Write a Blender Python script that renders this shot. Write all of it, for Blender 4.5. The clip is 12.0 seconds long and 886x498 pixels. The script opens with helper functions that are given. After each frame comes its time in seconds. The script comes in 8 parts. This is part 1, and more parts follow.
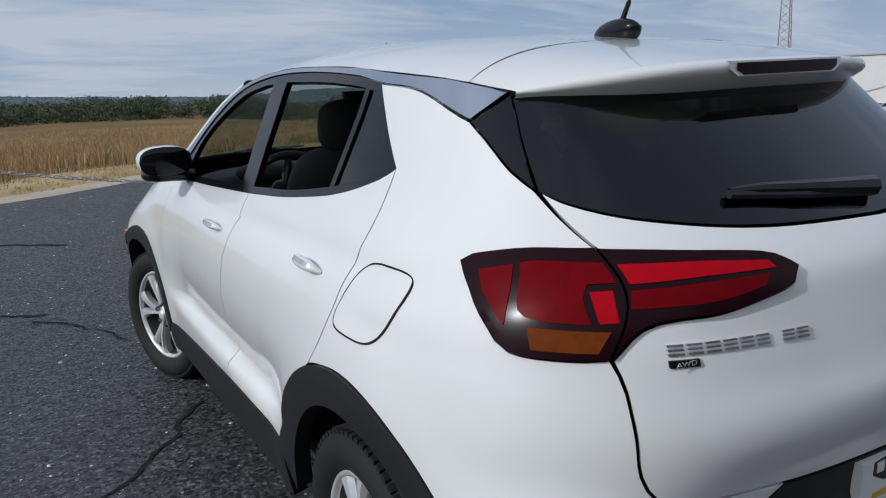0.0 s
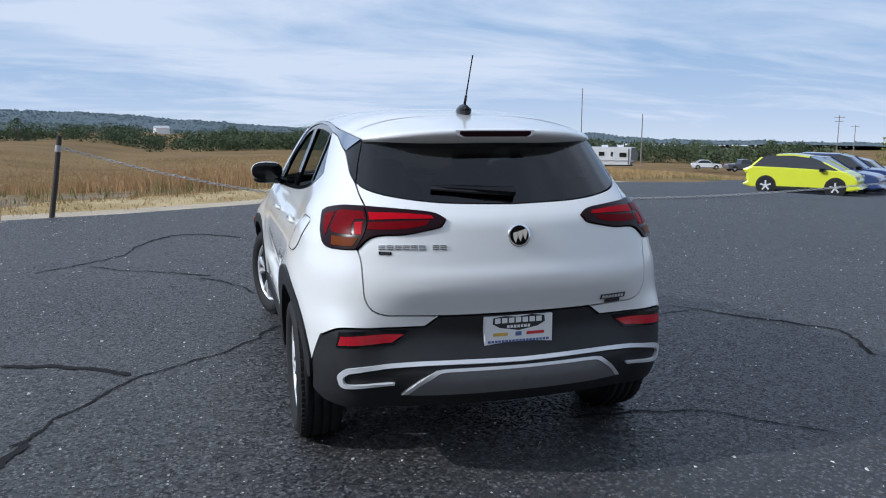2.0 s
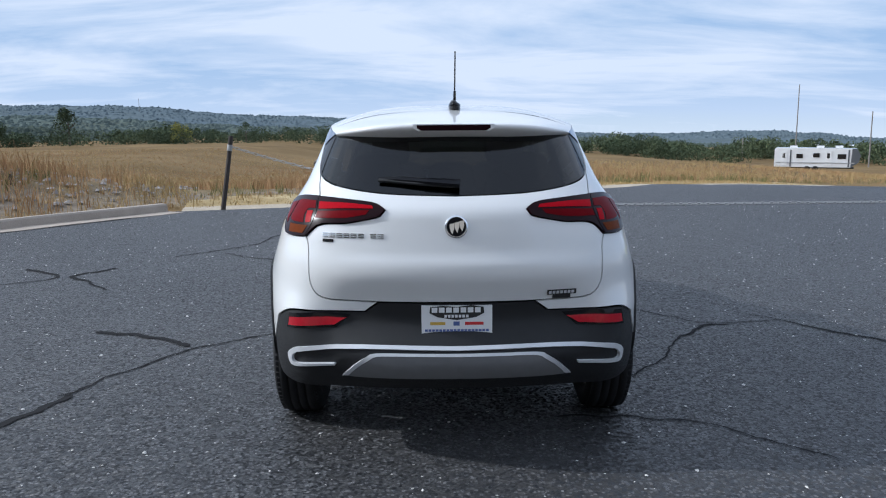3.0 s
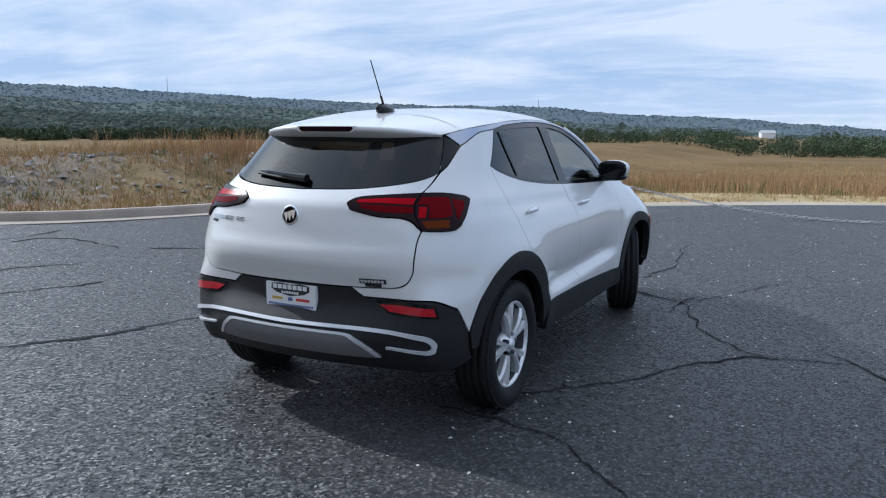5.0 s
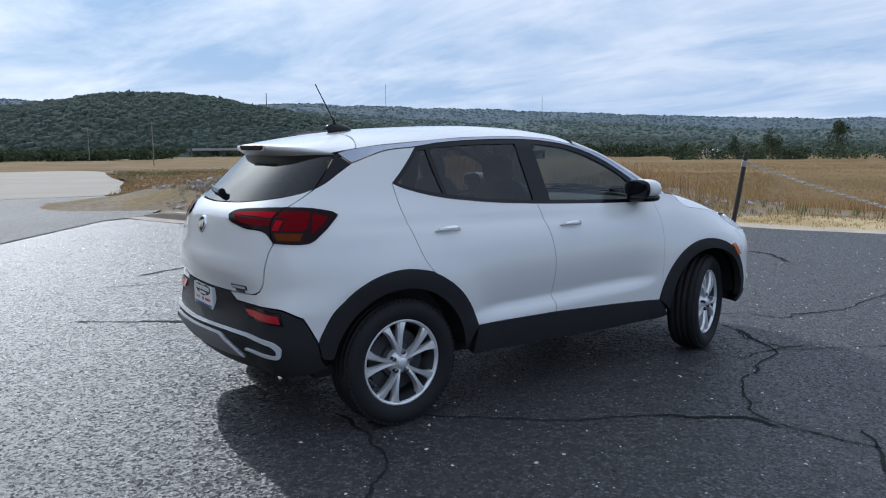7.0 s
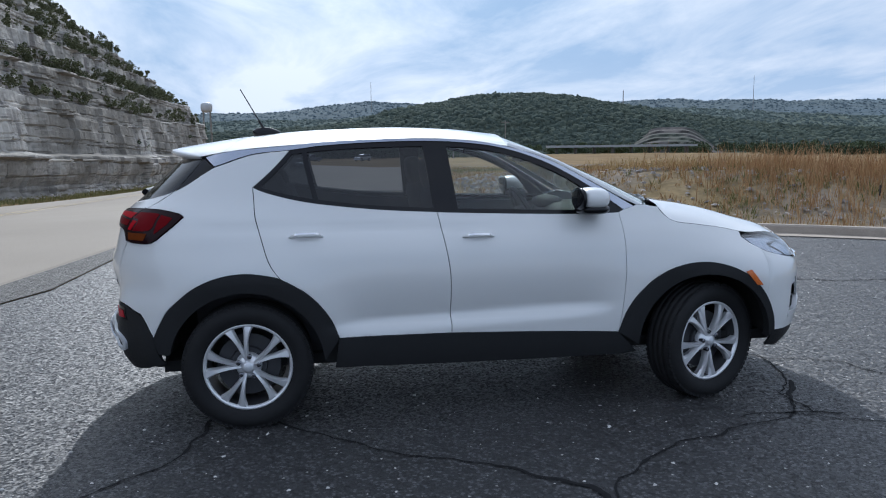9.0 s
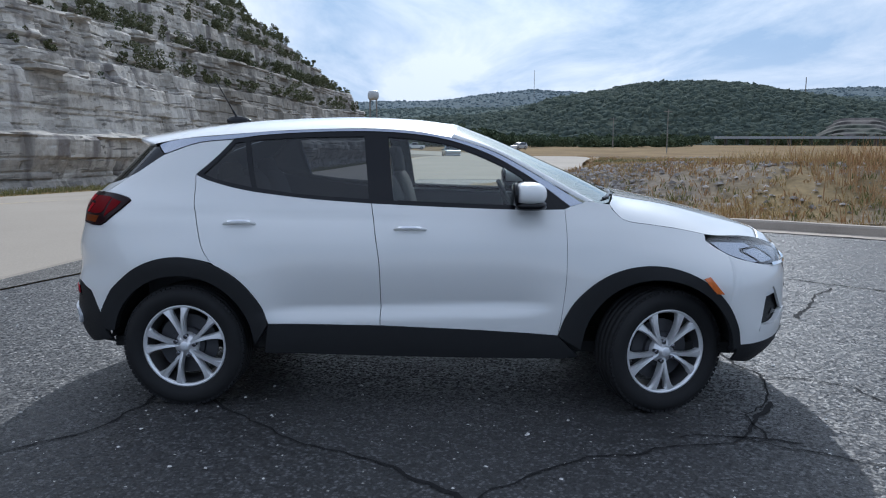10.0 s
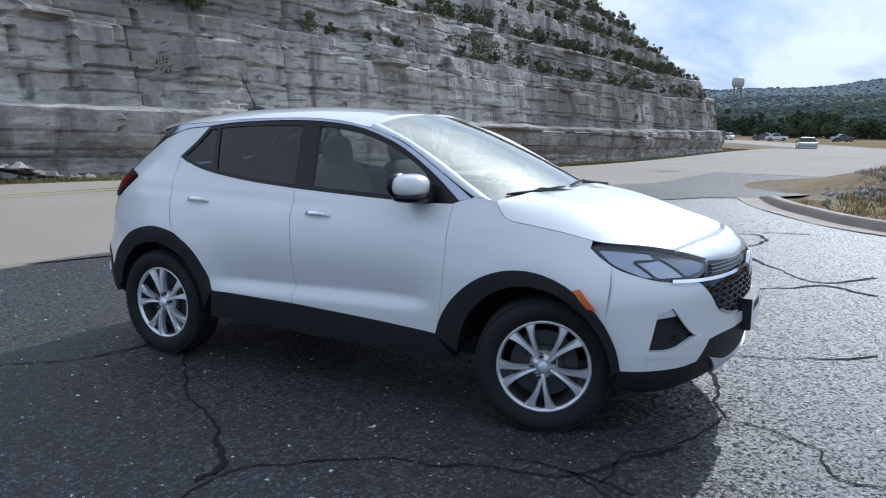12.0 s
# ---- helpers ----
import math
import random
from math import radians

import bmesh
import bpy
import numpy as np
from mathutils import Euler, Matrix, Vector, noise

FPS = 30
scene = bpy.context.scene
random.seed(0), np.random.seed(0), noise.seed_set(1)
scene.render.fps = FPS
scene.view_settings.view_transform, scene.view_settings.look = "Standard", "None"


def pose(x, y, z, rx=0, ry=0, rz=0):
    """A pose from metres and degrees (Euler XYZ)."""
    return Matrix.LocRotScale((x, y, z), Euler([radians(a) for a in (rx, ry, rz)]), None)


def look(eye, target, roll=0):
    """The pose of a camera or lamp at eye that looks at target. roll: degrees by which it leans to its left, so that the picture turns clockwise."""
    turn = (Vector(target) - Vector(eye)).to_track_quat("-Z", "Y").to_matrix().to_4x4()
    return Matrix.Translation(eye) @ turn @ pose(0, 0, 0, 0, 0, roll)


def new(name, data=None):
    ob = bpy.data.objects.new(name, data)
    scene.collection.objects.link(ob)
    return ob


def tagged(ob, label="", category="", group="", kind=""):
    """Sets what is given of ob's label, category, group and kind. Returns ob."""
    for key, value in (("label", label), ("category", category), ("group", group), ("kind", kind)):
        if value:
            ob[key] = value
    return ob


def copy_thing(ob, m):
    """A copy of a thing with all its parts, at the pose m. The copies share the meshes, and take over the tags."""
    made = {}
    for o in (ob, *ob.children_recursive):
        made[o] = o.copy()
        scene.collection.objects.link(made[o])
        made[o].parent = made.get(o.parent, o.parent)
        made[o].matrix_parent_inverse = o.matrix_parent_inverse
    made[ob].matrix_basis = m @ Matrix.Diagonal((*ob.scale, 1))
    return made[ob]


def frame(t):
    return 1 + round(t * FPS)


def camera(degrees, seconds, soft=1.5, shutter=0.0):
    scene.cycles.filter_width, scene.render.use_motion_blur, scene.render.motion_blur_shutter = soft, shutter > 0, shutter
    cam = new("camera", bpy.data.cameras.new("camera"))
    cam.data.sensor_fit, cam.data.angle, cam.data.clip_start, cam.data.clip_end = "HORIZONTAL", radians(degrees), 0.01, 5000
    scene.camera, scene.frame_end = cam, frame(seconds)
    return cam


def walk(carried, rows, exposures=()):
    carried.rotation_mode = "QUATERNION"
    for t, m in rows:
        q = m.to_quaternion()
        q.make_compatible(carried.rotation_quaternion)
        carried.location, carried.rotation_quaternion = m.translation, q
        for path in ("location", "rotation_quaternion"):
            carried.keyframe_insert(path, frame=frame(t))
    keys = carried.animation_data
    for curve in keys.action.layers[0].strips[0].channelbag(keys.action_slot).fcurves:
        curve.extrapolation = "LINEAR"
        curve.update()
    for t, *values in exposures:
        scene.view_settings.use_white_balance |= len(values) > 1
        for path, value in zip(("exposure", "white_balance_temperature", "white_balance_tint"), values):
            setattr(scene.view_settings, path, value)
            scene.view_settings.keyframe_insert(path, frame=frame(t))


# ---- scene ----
cam = camera(60.2, 12.0, soft=1.1)
METRES, EYE, TILT, LEAN, TURN = 14.722, 1.487, 0.0, 0.0, -30.0
ROWS = [
    (0.0, 0.0, 0.0, 0.0, -0.58, -12.67, 2.58),
    (0.5, 0.015, -0.044, 0.0007, 0.99, -11.78, 1.94),
    (1.0, 0.0362, -0.0811, 0.0024, 3.78, -10.8, 1.26),
    (1.5, 0.061, -0.1072, 0.0036, 8.22, -9.82, 0.49),
    (2.0, 0.0937, -0.1164, 0.002, 14.18, -9.24, -0.01),
    (2.5, 0.1264, -0.1061, -0.0004, 21.39, -9.1, 0.1),
    (3.0, 0.1653, -0.0959, -0.0004, 29.13, -9.09, 0.42),
    (5.0, 0.3023, 0.0041, 0.0, 57.57, -9.03, -0.28),
    (5.5, 0.3276, 0.0391, 0.0014, 64.04, -8.84, -0.37),
    (6.0, 0.3411, 0.0768, 0.0008, 70.83, -8.51, -0.26),
    (6.5, 0.3537, 0.1173, 0.0004, 77.6, -8.09, -0.01),
    (8.5, 0.328, 0.2903, -0.0001, 104.38, -7.56, 0.93),
    (9.0, 0.314, 0.3315, 0.0009, 110.5, -7.77, 0.69),
    (9.5, 0.2915, 0.3664, 0.0007, 116.45, -8.14, 0.35),
    (10.0, 0.2719, 0.4038, 0.0014, 122.46, -8.56, -0.0),
    (10.5, 0.2463, 0.4359, 0.0008, 128.66, -8.94, -0.38),
    (11.0, 0.2187, 0.4656, 0.0018, 135.1, -9.19, -0.66),
    (11.5, 0.1887, 0.4941, 0.0025, 141.75, -9.41, -0.72),
    (12.0, 0.1545, 0.5179, 0.0028, 148.58, -9.53, -0.54),
]
walk(cam, [(t, pose(-1.504, -1.530, EYE, TILT, LEAN, TURN) @ pose(METRES * x, METRES * y, METRES * z, 90 + pitch, roll, yaw)) for t, x, y, z, yaw, pitch, roll in ROWS],
     exposures=[(0.0, -0.02, 5850, 10), (0.5, 0.12, 5750, 10), (1.5, 0.36, 5600, 10), (3.0, 0.62, 5600, 10), (5.0, 0.62, 5550, 10), (7.5, 0.53, 5600, 10), (9.0, 0.53, 5600, 10), (12.0, 0.58, 5450, 10)])

# ---- sky and sun ----
SUN_EL, SUN_AZ = radians(32.0), radians(-87.0)      # the sun stands over the left side of the car
world = bpy.data.worlds.new("sky")
scene.world = world
world.use_nodes = True
wn, wl = world.node_tree.nodes, world.node_tree.links
wn.clear()
w_out = wn.new("ShaderNodeOutputWorld")
w_bg = wn.new("ShaderNodeBackground")
w_bg.inputs["Strength"].default_value = 0.105
w_sky = wn.new("ShaderNodeTexSky")
w_sky.sky_type = "NISHITA"
w_sky.sun_disc = False
w_sky.sun_elevation, w_sky.sun_rotation = SUN_EL, SUN_AZ
w_sky.dust_density, w_sky.air_density, w_sky.ozone_density = 0.25, 1.1, 3.0
# thin streaked cirrus, laid out on a flat layer high above
w_tc = wn.new("ShaderNodeTexCoord")
w_sep = wn.new("ShaderNodeSeparateXYZ")
wl.new(w_tc.outputs["Generated"], w_sep.inputs[0])


def w_math(op, a, b=0.0, c=None):
    n = wn.new("ShaderNodeMath")
    n.operation = op
    for i, v in enumerate((a, b) if c is None else (a, b, c)):
        if isinstance(v, (int, float)):
            n.inputs[i].default_value = v
        else:
            wl.new(v, n.inputs[i])
    return n.outputs[0]


up = w_math("ADD", w_math("MAXIMUM", w_sep.outputs[2], 0.0), 0.16)
w_com = wn.new("ShaderNodeCombineXYZ")
wl.new(w_math("DIVIDE", w_sep.outputs[0], up), w_com.inputs[0])
wl.new(w_math("DIVIDE", w_sep.outputs[1], up), w_com.inputs[1])


def cloud_layer(scale, sx, sy, turn, detail, distort, at=(0, 0, 0)):
    m = wn.new("ShaderNodeMapping")
    m.inputs["Scale"].default_value = (sx, sy, 1)
    m.inputs["Location"].default_value = at
    m.inputs["Rotation"].default_value = (0, 0, radians(turn))
    wl.new(w_com.outputs[0], m.inputs[0])
    n = wn.new("ShaderNodeTexNoise")
    n.inputs["Scale"].default_value = scale
    n.inputs["Detail"].default_value = detail
    n.inputs["Roughness"].default_value = 0.62
    n.inputs["Distortion"].default_value = distort
    wl.new(m.outputs[0], n.inputs["Vector"])
    return n.outputs["Fac"]


streak = cloud_layer(1.05, 0.6, 1.25, 58, 7, 0.5)
veil = cloud_layer(0.34, 0.7, 1.3, 50, 5, 0.3, (3.7, 1.3, 0))
cover = w_math("MULTIPLY_ADD", veil, 0.9, w_math("MULTIPLY", streak, 0.9))
w_ramp = wn.new("ShaderNodeValToRGB")
w_ramp.color_ramp.elements[0].position, w_ramp.color_ramp.elements[0].color = 0.66, (0.05, 0.04, 0.04, 1)
w_ramp.color_ramp.elements[1].position, w_ramp.color_ramp.elements[1].color = 1.12, (0.95, 0.92, 0.92, 1)
wl.new(cover, w_ramp.inputs[0])
w_cap = wn.new("ShaderNodeVectorMath")       # per-channel cap keeps the sky round the sun from burning out
w_cap.operation = "MINIMUM"
w_cap.inputs[1].default_value = (1.75, 2.8, 4.1)
wl.new(w_sky.outputs[0], w_cap.inputs[0])
w_lum = wn.new("ShaderNodeRGBToBW")
wl.new(w_cap.outputs[0], w_lum.inputs[0])
w_cl = wn.new("ShaderNodeMix")
w_cl.data_type = "RGBA"
w_white = wn.new("ShaderNodeVectorMath")
w_white.operation = "SCALE"
w_white.inputs[0].default_value = (0.985, 1.02, 1.075)
haze = w_math("MULTIPLY", w_math("POWER", 2.718, w_math("MULTIPLY", w_sep.outputs[2], -11.0)), 0.72)
w_fill_veil = wn.new("ShaderNodeMapRange")      # unseen cloud veil added overhead, to fill the shaded sides
w_fill_veil.interpolation_type = "SMOOTHSTEP"
w_fill_veil.inputs["From Min"].default_value, w_fill_veil.inputs["From Max"].default_value = 0.17, 0.5
w_fill_veil.inputs["To Min"].default_value, w_fill_veil.inputs["To Max"].default_value = 0.0, 0.6
wl.new(w_sep.outputs[2], w_fill_veil.inputs["Value"])
# the added overhead veil is brightened beyond the streaked cloud
wl.new(w_math("ADD", w_math("MULTIPLY_ADD", w_lum.outputs[0], 0.55, 3.6), w_math("MULTIPLY", w_fill_veil.outputs[0], 2.4)), w_white.inputs["Scale"])
wl.new(w_math("MAXIMUM", w_math("MAXIMUM", w_ramp.outputs[0], haze), w_fill_veil.outputs[0]), w_cl.inputs["Factor"])
wl.new(w_cap.outputs[0], w_cl.inputs["A"])
wl.new(w_white.outputs[0], w_cl.inputs["B"])
# thin cloud glows warm white round the sun
w_dir = wn.new("ShaderNodeVectorMath")
w_dir.operation = "DOT_PRODUCT"
w_dir.inputs[1].default_value = (-math.cos(SUN_EL) * math.cos(radians(3)), math.cos(SUN_EL) * math.sin(radians(3)), math.sin(SUN_EL))
wl.new(w_tc.outputs["Generated"], w_dir.inputs[0])
w_near = w_math("MAXIMUM", w_dir.outputs["Value"], 0.0)
w_ring = w_math("ADD", w_math("MULTIPLY", w_math("POWER", w_near, 8.0), 2.6), w_math("MULTIPLY", w_math("POWER", w_near, 45.0), 20.0))
w_glow = wn.new("ShaderNodeVectorMath")
w_glow.operation = "SCALE"
w_glow.inputs[0].default_value = (1.0, 0.93, 0.74)
wl.new(w_math("MULTIPLY", w_ring, w_math("MULTIPLY_ADD", w_ramp.outputs[0], 0.7, 0.5)), w_glow.inputs["Scale"])
w_sum = wn.new("ShaderNodeVectorMath")
w_sum.operation = "ADD"
wl.new(w_cl.outputs["Result"], w_sum.inputs[0])
wl.new(w_glow.outputs[0], w_sum.inputs[1])
wl.new(w_sum.outputs[0], w_bg.inputs["Color"])
wl.new(w_bg.outputs[0], w_out.inputs[0])

sun_data = bpy.data.lights.new("sun", "SUN")
sun_data.energy, sun_data.angle, sun_data.color = 2.25, radians(0.6), (1.0, 0.95, 0.87)
sun = new("sun", sun_data)
sun.matrix_world = look((-60, 4, 40), (-60 + math.cos(SUN_EL) * math.cos(radians(3)), 4 - math.cos(SUN_EL) * math.sin(radians(3)), 40 - math.sin(SUN_EL)))


# ---- materials ----
def material(name, base, rough=0.5, metal=0.0, vary=0.0, scale=8.0, fine=0.0, fine_scale=200.0, bump=0.0, bump_scale=300.0, coat=0.0, spec=0.5, second=None, by_piece=0.0):
    """A surface with two scales of variation, fine relief and an optional second colour in patches."""
    m = bpy.data.materials.new(name)
    m.use_nodes = True
    nt = m.node_tree
    b = nt.nodes["Principled BSDF"]
    b.inputs["Roughness"].default_value, b.inputs["Metallic"].default_value = rough, metal
    b.inputs["Coat Weight"].default_value = coat
    b.inputs["Coat Roughness"].default_value = 0.03
    b.inputs["Specular IOR Level"].default_value = spec
    b.inputs["Base Color"].default_value = (*base, 1)
    if not (vary or fine or bump or second or by_piece):
        return m
    tc = nt.nodes.new("ShaderNodeTexCoord")

    def noise_of(s, detail=4.0):
        n = nt.nodes.new("ShaderNodeTexNoise")
        n.inputs["Scale"].default_value, n.inputs["Detail"].default_value = s, detail
        nt.links.new(tc.outputs["Object"], n.inputs["Vector"])
        return n.outputs["Fac"]

    def arith(op, a, c):
        n = nt.nodes.new("ShaderNodeMath")
        n.operation = op
        for i, v in enumerate((a, c)):
            if isinstance(v, (int, float)):
                n.inputs[i].default_value = v
            else:
                nt.links.new(v, n.inputs[i])
        return n.outputs[0]

    color = None
    if second:
        mix = nt.nodes.new("ShaderNodeMix")
        mix.data_type = "RGBA"
        ramp = nt.nodes.new("ShaderNodeValToRGB")
        ramp.color_ramp.elements[0].position, ramp.color_ramp.elements[1].position = 0.42, 0.6
        nt.links.new(noise_of(scale * 0.7, 6), ramp.inputs[0])
        nt.links.new(ramp.outputs[0], mix.inputs["Factor"])
        mix.inputs["A"].default_value, mix.inputs["B"].default_value = (*base, 1), (*second, 1)
        color = mix.outputs["Result"]
    value = 1.0
    if vary:
        value = arith("ADD", arith("MULTIPLY", arith("SUBTRACT", noise_of(scale), 0.5), vary * 2.6), value)
    if fine:
        value = arith("ADD", arith("MULTIPLY", arith("SUBTRACT", noise_of(fine_scale, 2), 0.5), fine * 3.0), value)
    if by_piece:
        info = nt.nodes.new("ShaderNodeObjectInfo")
        value = arith("ADD", arith("MULTIPLY", arith("SUBTRACT", info.outputs["Random"], 0.5), by_piece * 2), value)
    if vary or fine or by_piece:
        hsv = nt.nodes.new("ShaderNodeHueSaturation")
        nt.links.new(value, hsv.inputs["Value"])
        if color:
            nt.links.new(color, hsv.inputs["Color"])
        else:
            hsv.inputs["Color"].default_value = (*base, 1)
        color = hsv.outputs[0]
    if color:
        nt.links.new(color, b.inputs["Base Color"])
    if bump:
        bn = nt.nodes.new("ShaderNodeBump")
        bn.inputs["Strength"].default_value, bn.inputs["Distance"].default_value = min(1.0, bump), 0.004 * max(1.0, bump)
        nt.links.new(noise_of(bump_scale, 3), bn.inputs["Height"])
        nt.links.new(bn.outputs[0], b.inputs["Normal"])
    return m


def glass(name, tint, gloss=1.0, rough=0.0, sheen=(1, 1, 1)):
    """A thin tinted pane: what is seen through it is darkened, and it mirrors more at grazing angles."""
    m = bpy.data.materials.new(name)
    m.use_nodes = True
    nt = m.node_tree
    nt.nodes.clear()
    out = nt.nodes.new("ShaderNodeOutputMaterial")
    mix = nt.nodes.new("ShaderNodeMixShader")
    tr = nt.nodes.new("ShaderNodeBsdfTransparent")
    tr.inputs["Color"].default_value = (*tint, 1)
    gl = nt.nodes.new("ShaderNodeBsdfGlossy")
    gl.inputs["Roughness"].default_value = rough
    gl.inputs["Color"].default_value = (*sheen, 1)
    lw = nt.nodes.new("ShaderNodeLayerWeight")
    p5 = nt.nodes.new("ShaderNodeMath")
    p5.operation = "POWER"
    p5.inputs[1].default_value = 4.5
    ma = nt.nodes.new("ShaderNodeMath")
    ma.operation = "MULTIPLY_ADD"
    ma.inputs[1].default_value, ma.inputs[2].default_value = 0.85, 0.055 * gloss
    nt.links.new(lw.outputs["Facing"], p5.inputs[0])
    nt.links.new(p5.outputs[0], ma.inputs[0])
    nt.links.new(ma.outputs[0], mix.inputs[0])
    nt.links.new(tr.outputs[0], mix.inputs[1])
    nt.links.new(gl.outputs[0], mix.inputs[2])
    nt.links.new(mix.outputs[0], out.inputs[0])
    return m


def asphalt_material(name, base, chip, vary):
    """Rolled asphalt: dark binder, stones of several greys, a few white chips, worn paler patches."""
    m = material(name, base, rough=0.52, spec=0.3, vary=vary, scale=0.45)
    nt = m.node_tree
    b = nt.nodes["Principled BSDF"]
    tc = nt.nodes.new("ShaderNodeTexCoord")
    prior = b.inputs["Base Color"].links[0].from_socket

    def stones(scale, low, high, colour, below):
        v = nt.nodes.new("ShaderNodeTexVoronoi")
        v.inputs["Scale"].default_value = scale
        nt.links.new(tc.outputs["Object"], v.inputs["Vector"])
        pick = nt.nodes.new("ShaderNodeSeparateColor")
        nt.links.new(v.outputs["Color"], pick.inputs[0])
        r1 = nt.nodes.new("ShaderNodeMath")
        r1.operation = "GREATER_THAN"
        r1.inputs[1].default_value = low
        nt.links.new(pick.outputs[0], r1.inputs[0])
        r2 = nt.nodes.new("ShaderNodeMath")
        r2.operation = "LESS_THAN"
        r2.inputs[1].default_value = high
        nt.links.new(v.outputs["Distance"], r2.inputs[0])
        f = nt.nodes.new("ShaderNodeMath")
        f.operation = "MULTIPLY"
        nt.links.new(r1.outputs[0], f.inputs[0])
        nt.links.new(r2.outputs[0], f.inputs[1])
        mx = nt.nodes.new("ShaderNodeMix")
        mx.data_type = "RGBA"
        nt.links.new(f.outputs[0], mx.inputs["Factor"])
        nt.links.new(below, mx.inputs["A"])
        mx.inputs["B"].default_value = (*colour, 1)
        return mx.outputs["Result"]

    c = stones(52.0, 0.5, 0.42, tuple(3.0 * k for k in base), prior)
    c = stones(52.0, 0.0, 0.12, tuple(0.25 * k for k in base), c)
    c = stones(34.0, 0.9, 0.3, tuple(3.6 * k for k in base), c)
    c = stones(26.0, 1.0 - chip, 0.16, (0.5, 0.49, 0.46), c)
    nt.links.new(c, b.inputs["Base Color"])
    # each stone lies at its own tilt and glints by itself
    tilt = None
    for scale, much in ((62.0, 0.85), (135.0, 0.55)):
        v = nt.nodes.new("ShaderNodeTexVoronoi")
        v.inputs["Scale"].default_value = scale
        nt.links.new(tc.outputs["Object"], v.inputs["Vector"])
        d = nt.nodes.new("ShaderNodeVectorMath")
        d.operation = "MULTIPLY_ADD"
        d.inputs[1].default_value = (much, much, 0.0)
        d.inputs[2].default_value = (-0.5 * much, -0.5 * much, 0.0)
        nt.links.new(v.outputs["Color"], d.inputs[0])
        if tilt is None:
            tilt = d.outputs[0]
        else:
            s = nt.nodes.new("ShaderNodeVectorMath")
            s.operation = "ADD"
            nt.links.new(tilt, s.inputs[0])
            nt.links.new(d.outputs[0], s.inputs[1])
            tilt = s.outputs[0]
    geo = nt.nodes.new("ShaderNodeNewGeometry")
    s = nt.nodes.new("ShaderNodeVectorMath")
    s.operation = "ADD"
    nt.links.new(geo.outputs["Normal"], s.inputs[0])
    nt.links.new(tilt, s.inputs[1])
    unit = nt.nodes.new("ShaderNodeVectorMath")
    unit.operation = "NORMALIZE"
    nt.links.new(s.outputs[0], unit.inputs[0])
    nt.links.new(unit.outputs[0], b.inputs["Normal"])
    return m


M = {
    "asphalt": asphalt_material("asphalt", (0.036, 0.036, 0.037), 0.09, 0.3),
    "apron": asphalt_material("old_asphalt", (0.070, 0.066, 0.061), 0.03, 0.2),
    "highway": material("highway_concrete", (0.295, 0.258, 0.212), 0.9, spec=0.2, vary=0.15, scale=0.25, fine=0.12, fine_scale=40, bump=0.4, bump_scale=80),
    "crack": material("crack_filler", (0.019, 0.019, 0.020), 0.9, spec=0.1, vary=0.2, scale=6, bump=0.5, bump_scale=60),
    "soil": material("field_soil", (0.20, 0.138, 0.068), 0.95, vary=0.25, scale=0.12, fine=0.25, fine_scale=6, bump=1.0, bump_scale=20, spec=0.04, second=(0.155, 0.105, 0.05)),
    "gravel": material("gravel_verge", (0.42, 0.36, 0.28), 0.95, vary=0.2, scale=1.5, fine=0.3, fine_scale=50, bump=1.0, bump_scale=40, spec=0.06),
    "concrete": material("kerb_concrete", (0.36, 0.31, 0.26), 0.85, vary=0.2, scale=2.5, fine=0.15, fine_scale=60, bump=0.5, bump_scale=90, spec=0.15),
    "paint_line": material("road_line_paint", (0.44, 0.33, 0.16), 0.7, vary=0.3, scale=2, fine=0.2, fine_scale=30),
    "white_line": material("white_line_paint", (0.7, 0.69, 0.66), 0.7, vary=0.3, scale=2, fine=0.2, fine_scale=30),
}

for key, value in (("Roughness", 0.7), ("Specular IOR Level", 0.2)):      # the old surface is dull
    M["apron"].node_tree.nodes["Principled BSDF"].inputs[key].default_value = value


# ---- mesh helpers ----
def mesh_of(name, verts, faces, mat, smooth=False):
    me = bpy.data.meshes.new(name)
    me.from_pydata([tuple(map(float, v)) for v in verts], [], [tuple(map(int, f)) for f in faces])
    if smooth:
        me.polygons.foreach_set("use_smooth", [True] * len(me.polygons))
    for k in (mat if isinstance(mat, (list, tuple)) else [mat]):
        me.materials.append(k)
    me.update()
    return me


def grid_faces(nu, nv, flip=False, close=False):
    fs = []
    for i in range(nu - 1):
        for j in range(nv if close else nv - 1):
            k = (j + 1) % nv
            f = (i * nv + j, (i + 1) * nv + j, (i + 1) * nv + k, i * nv + k)
            fs.append(f[::-1] if flip else f)
    return fs


def thing(name, mat=None, verts=None, faces=None, label="", category="", group="", kind="", smooth=False):
    ob = new(name, mesh_of(name, verts, faces, mat, smooth) if verts is not None else None)
    return tagged(ob, label, category, group, kind)


def child(name, verts, faces, mat, parent, label="", smooth=False):
    ob = new(name, mesh_of(name, verts, faces, mat, smooth))
    ob.parent = parent
    return tagged(ob, label)


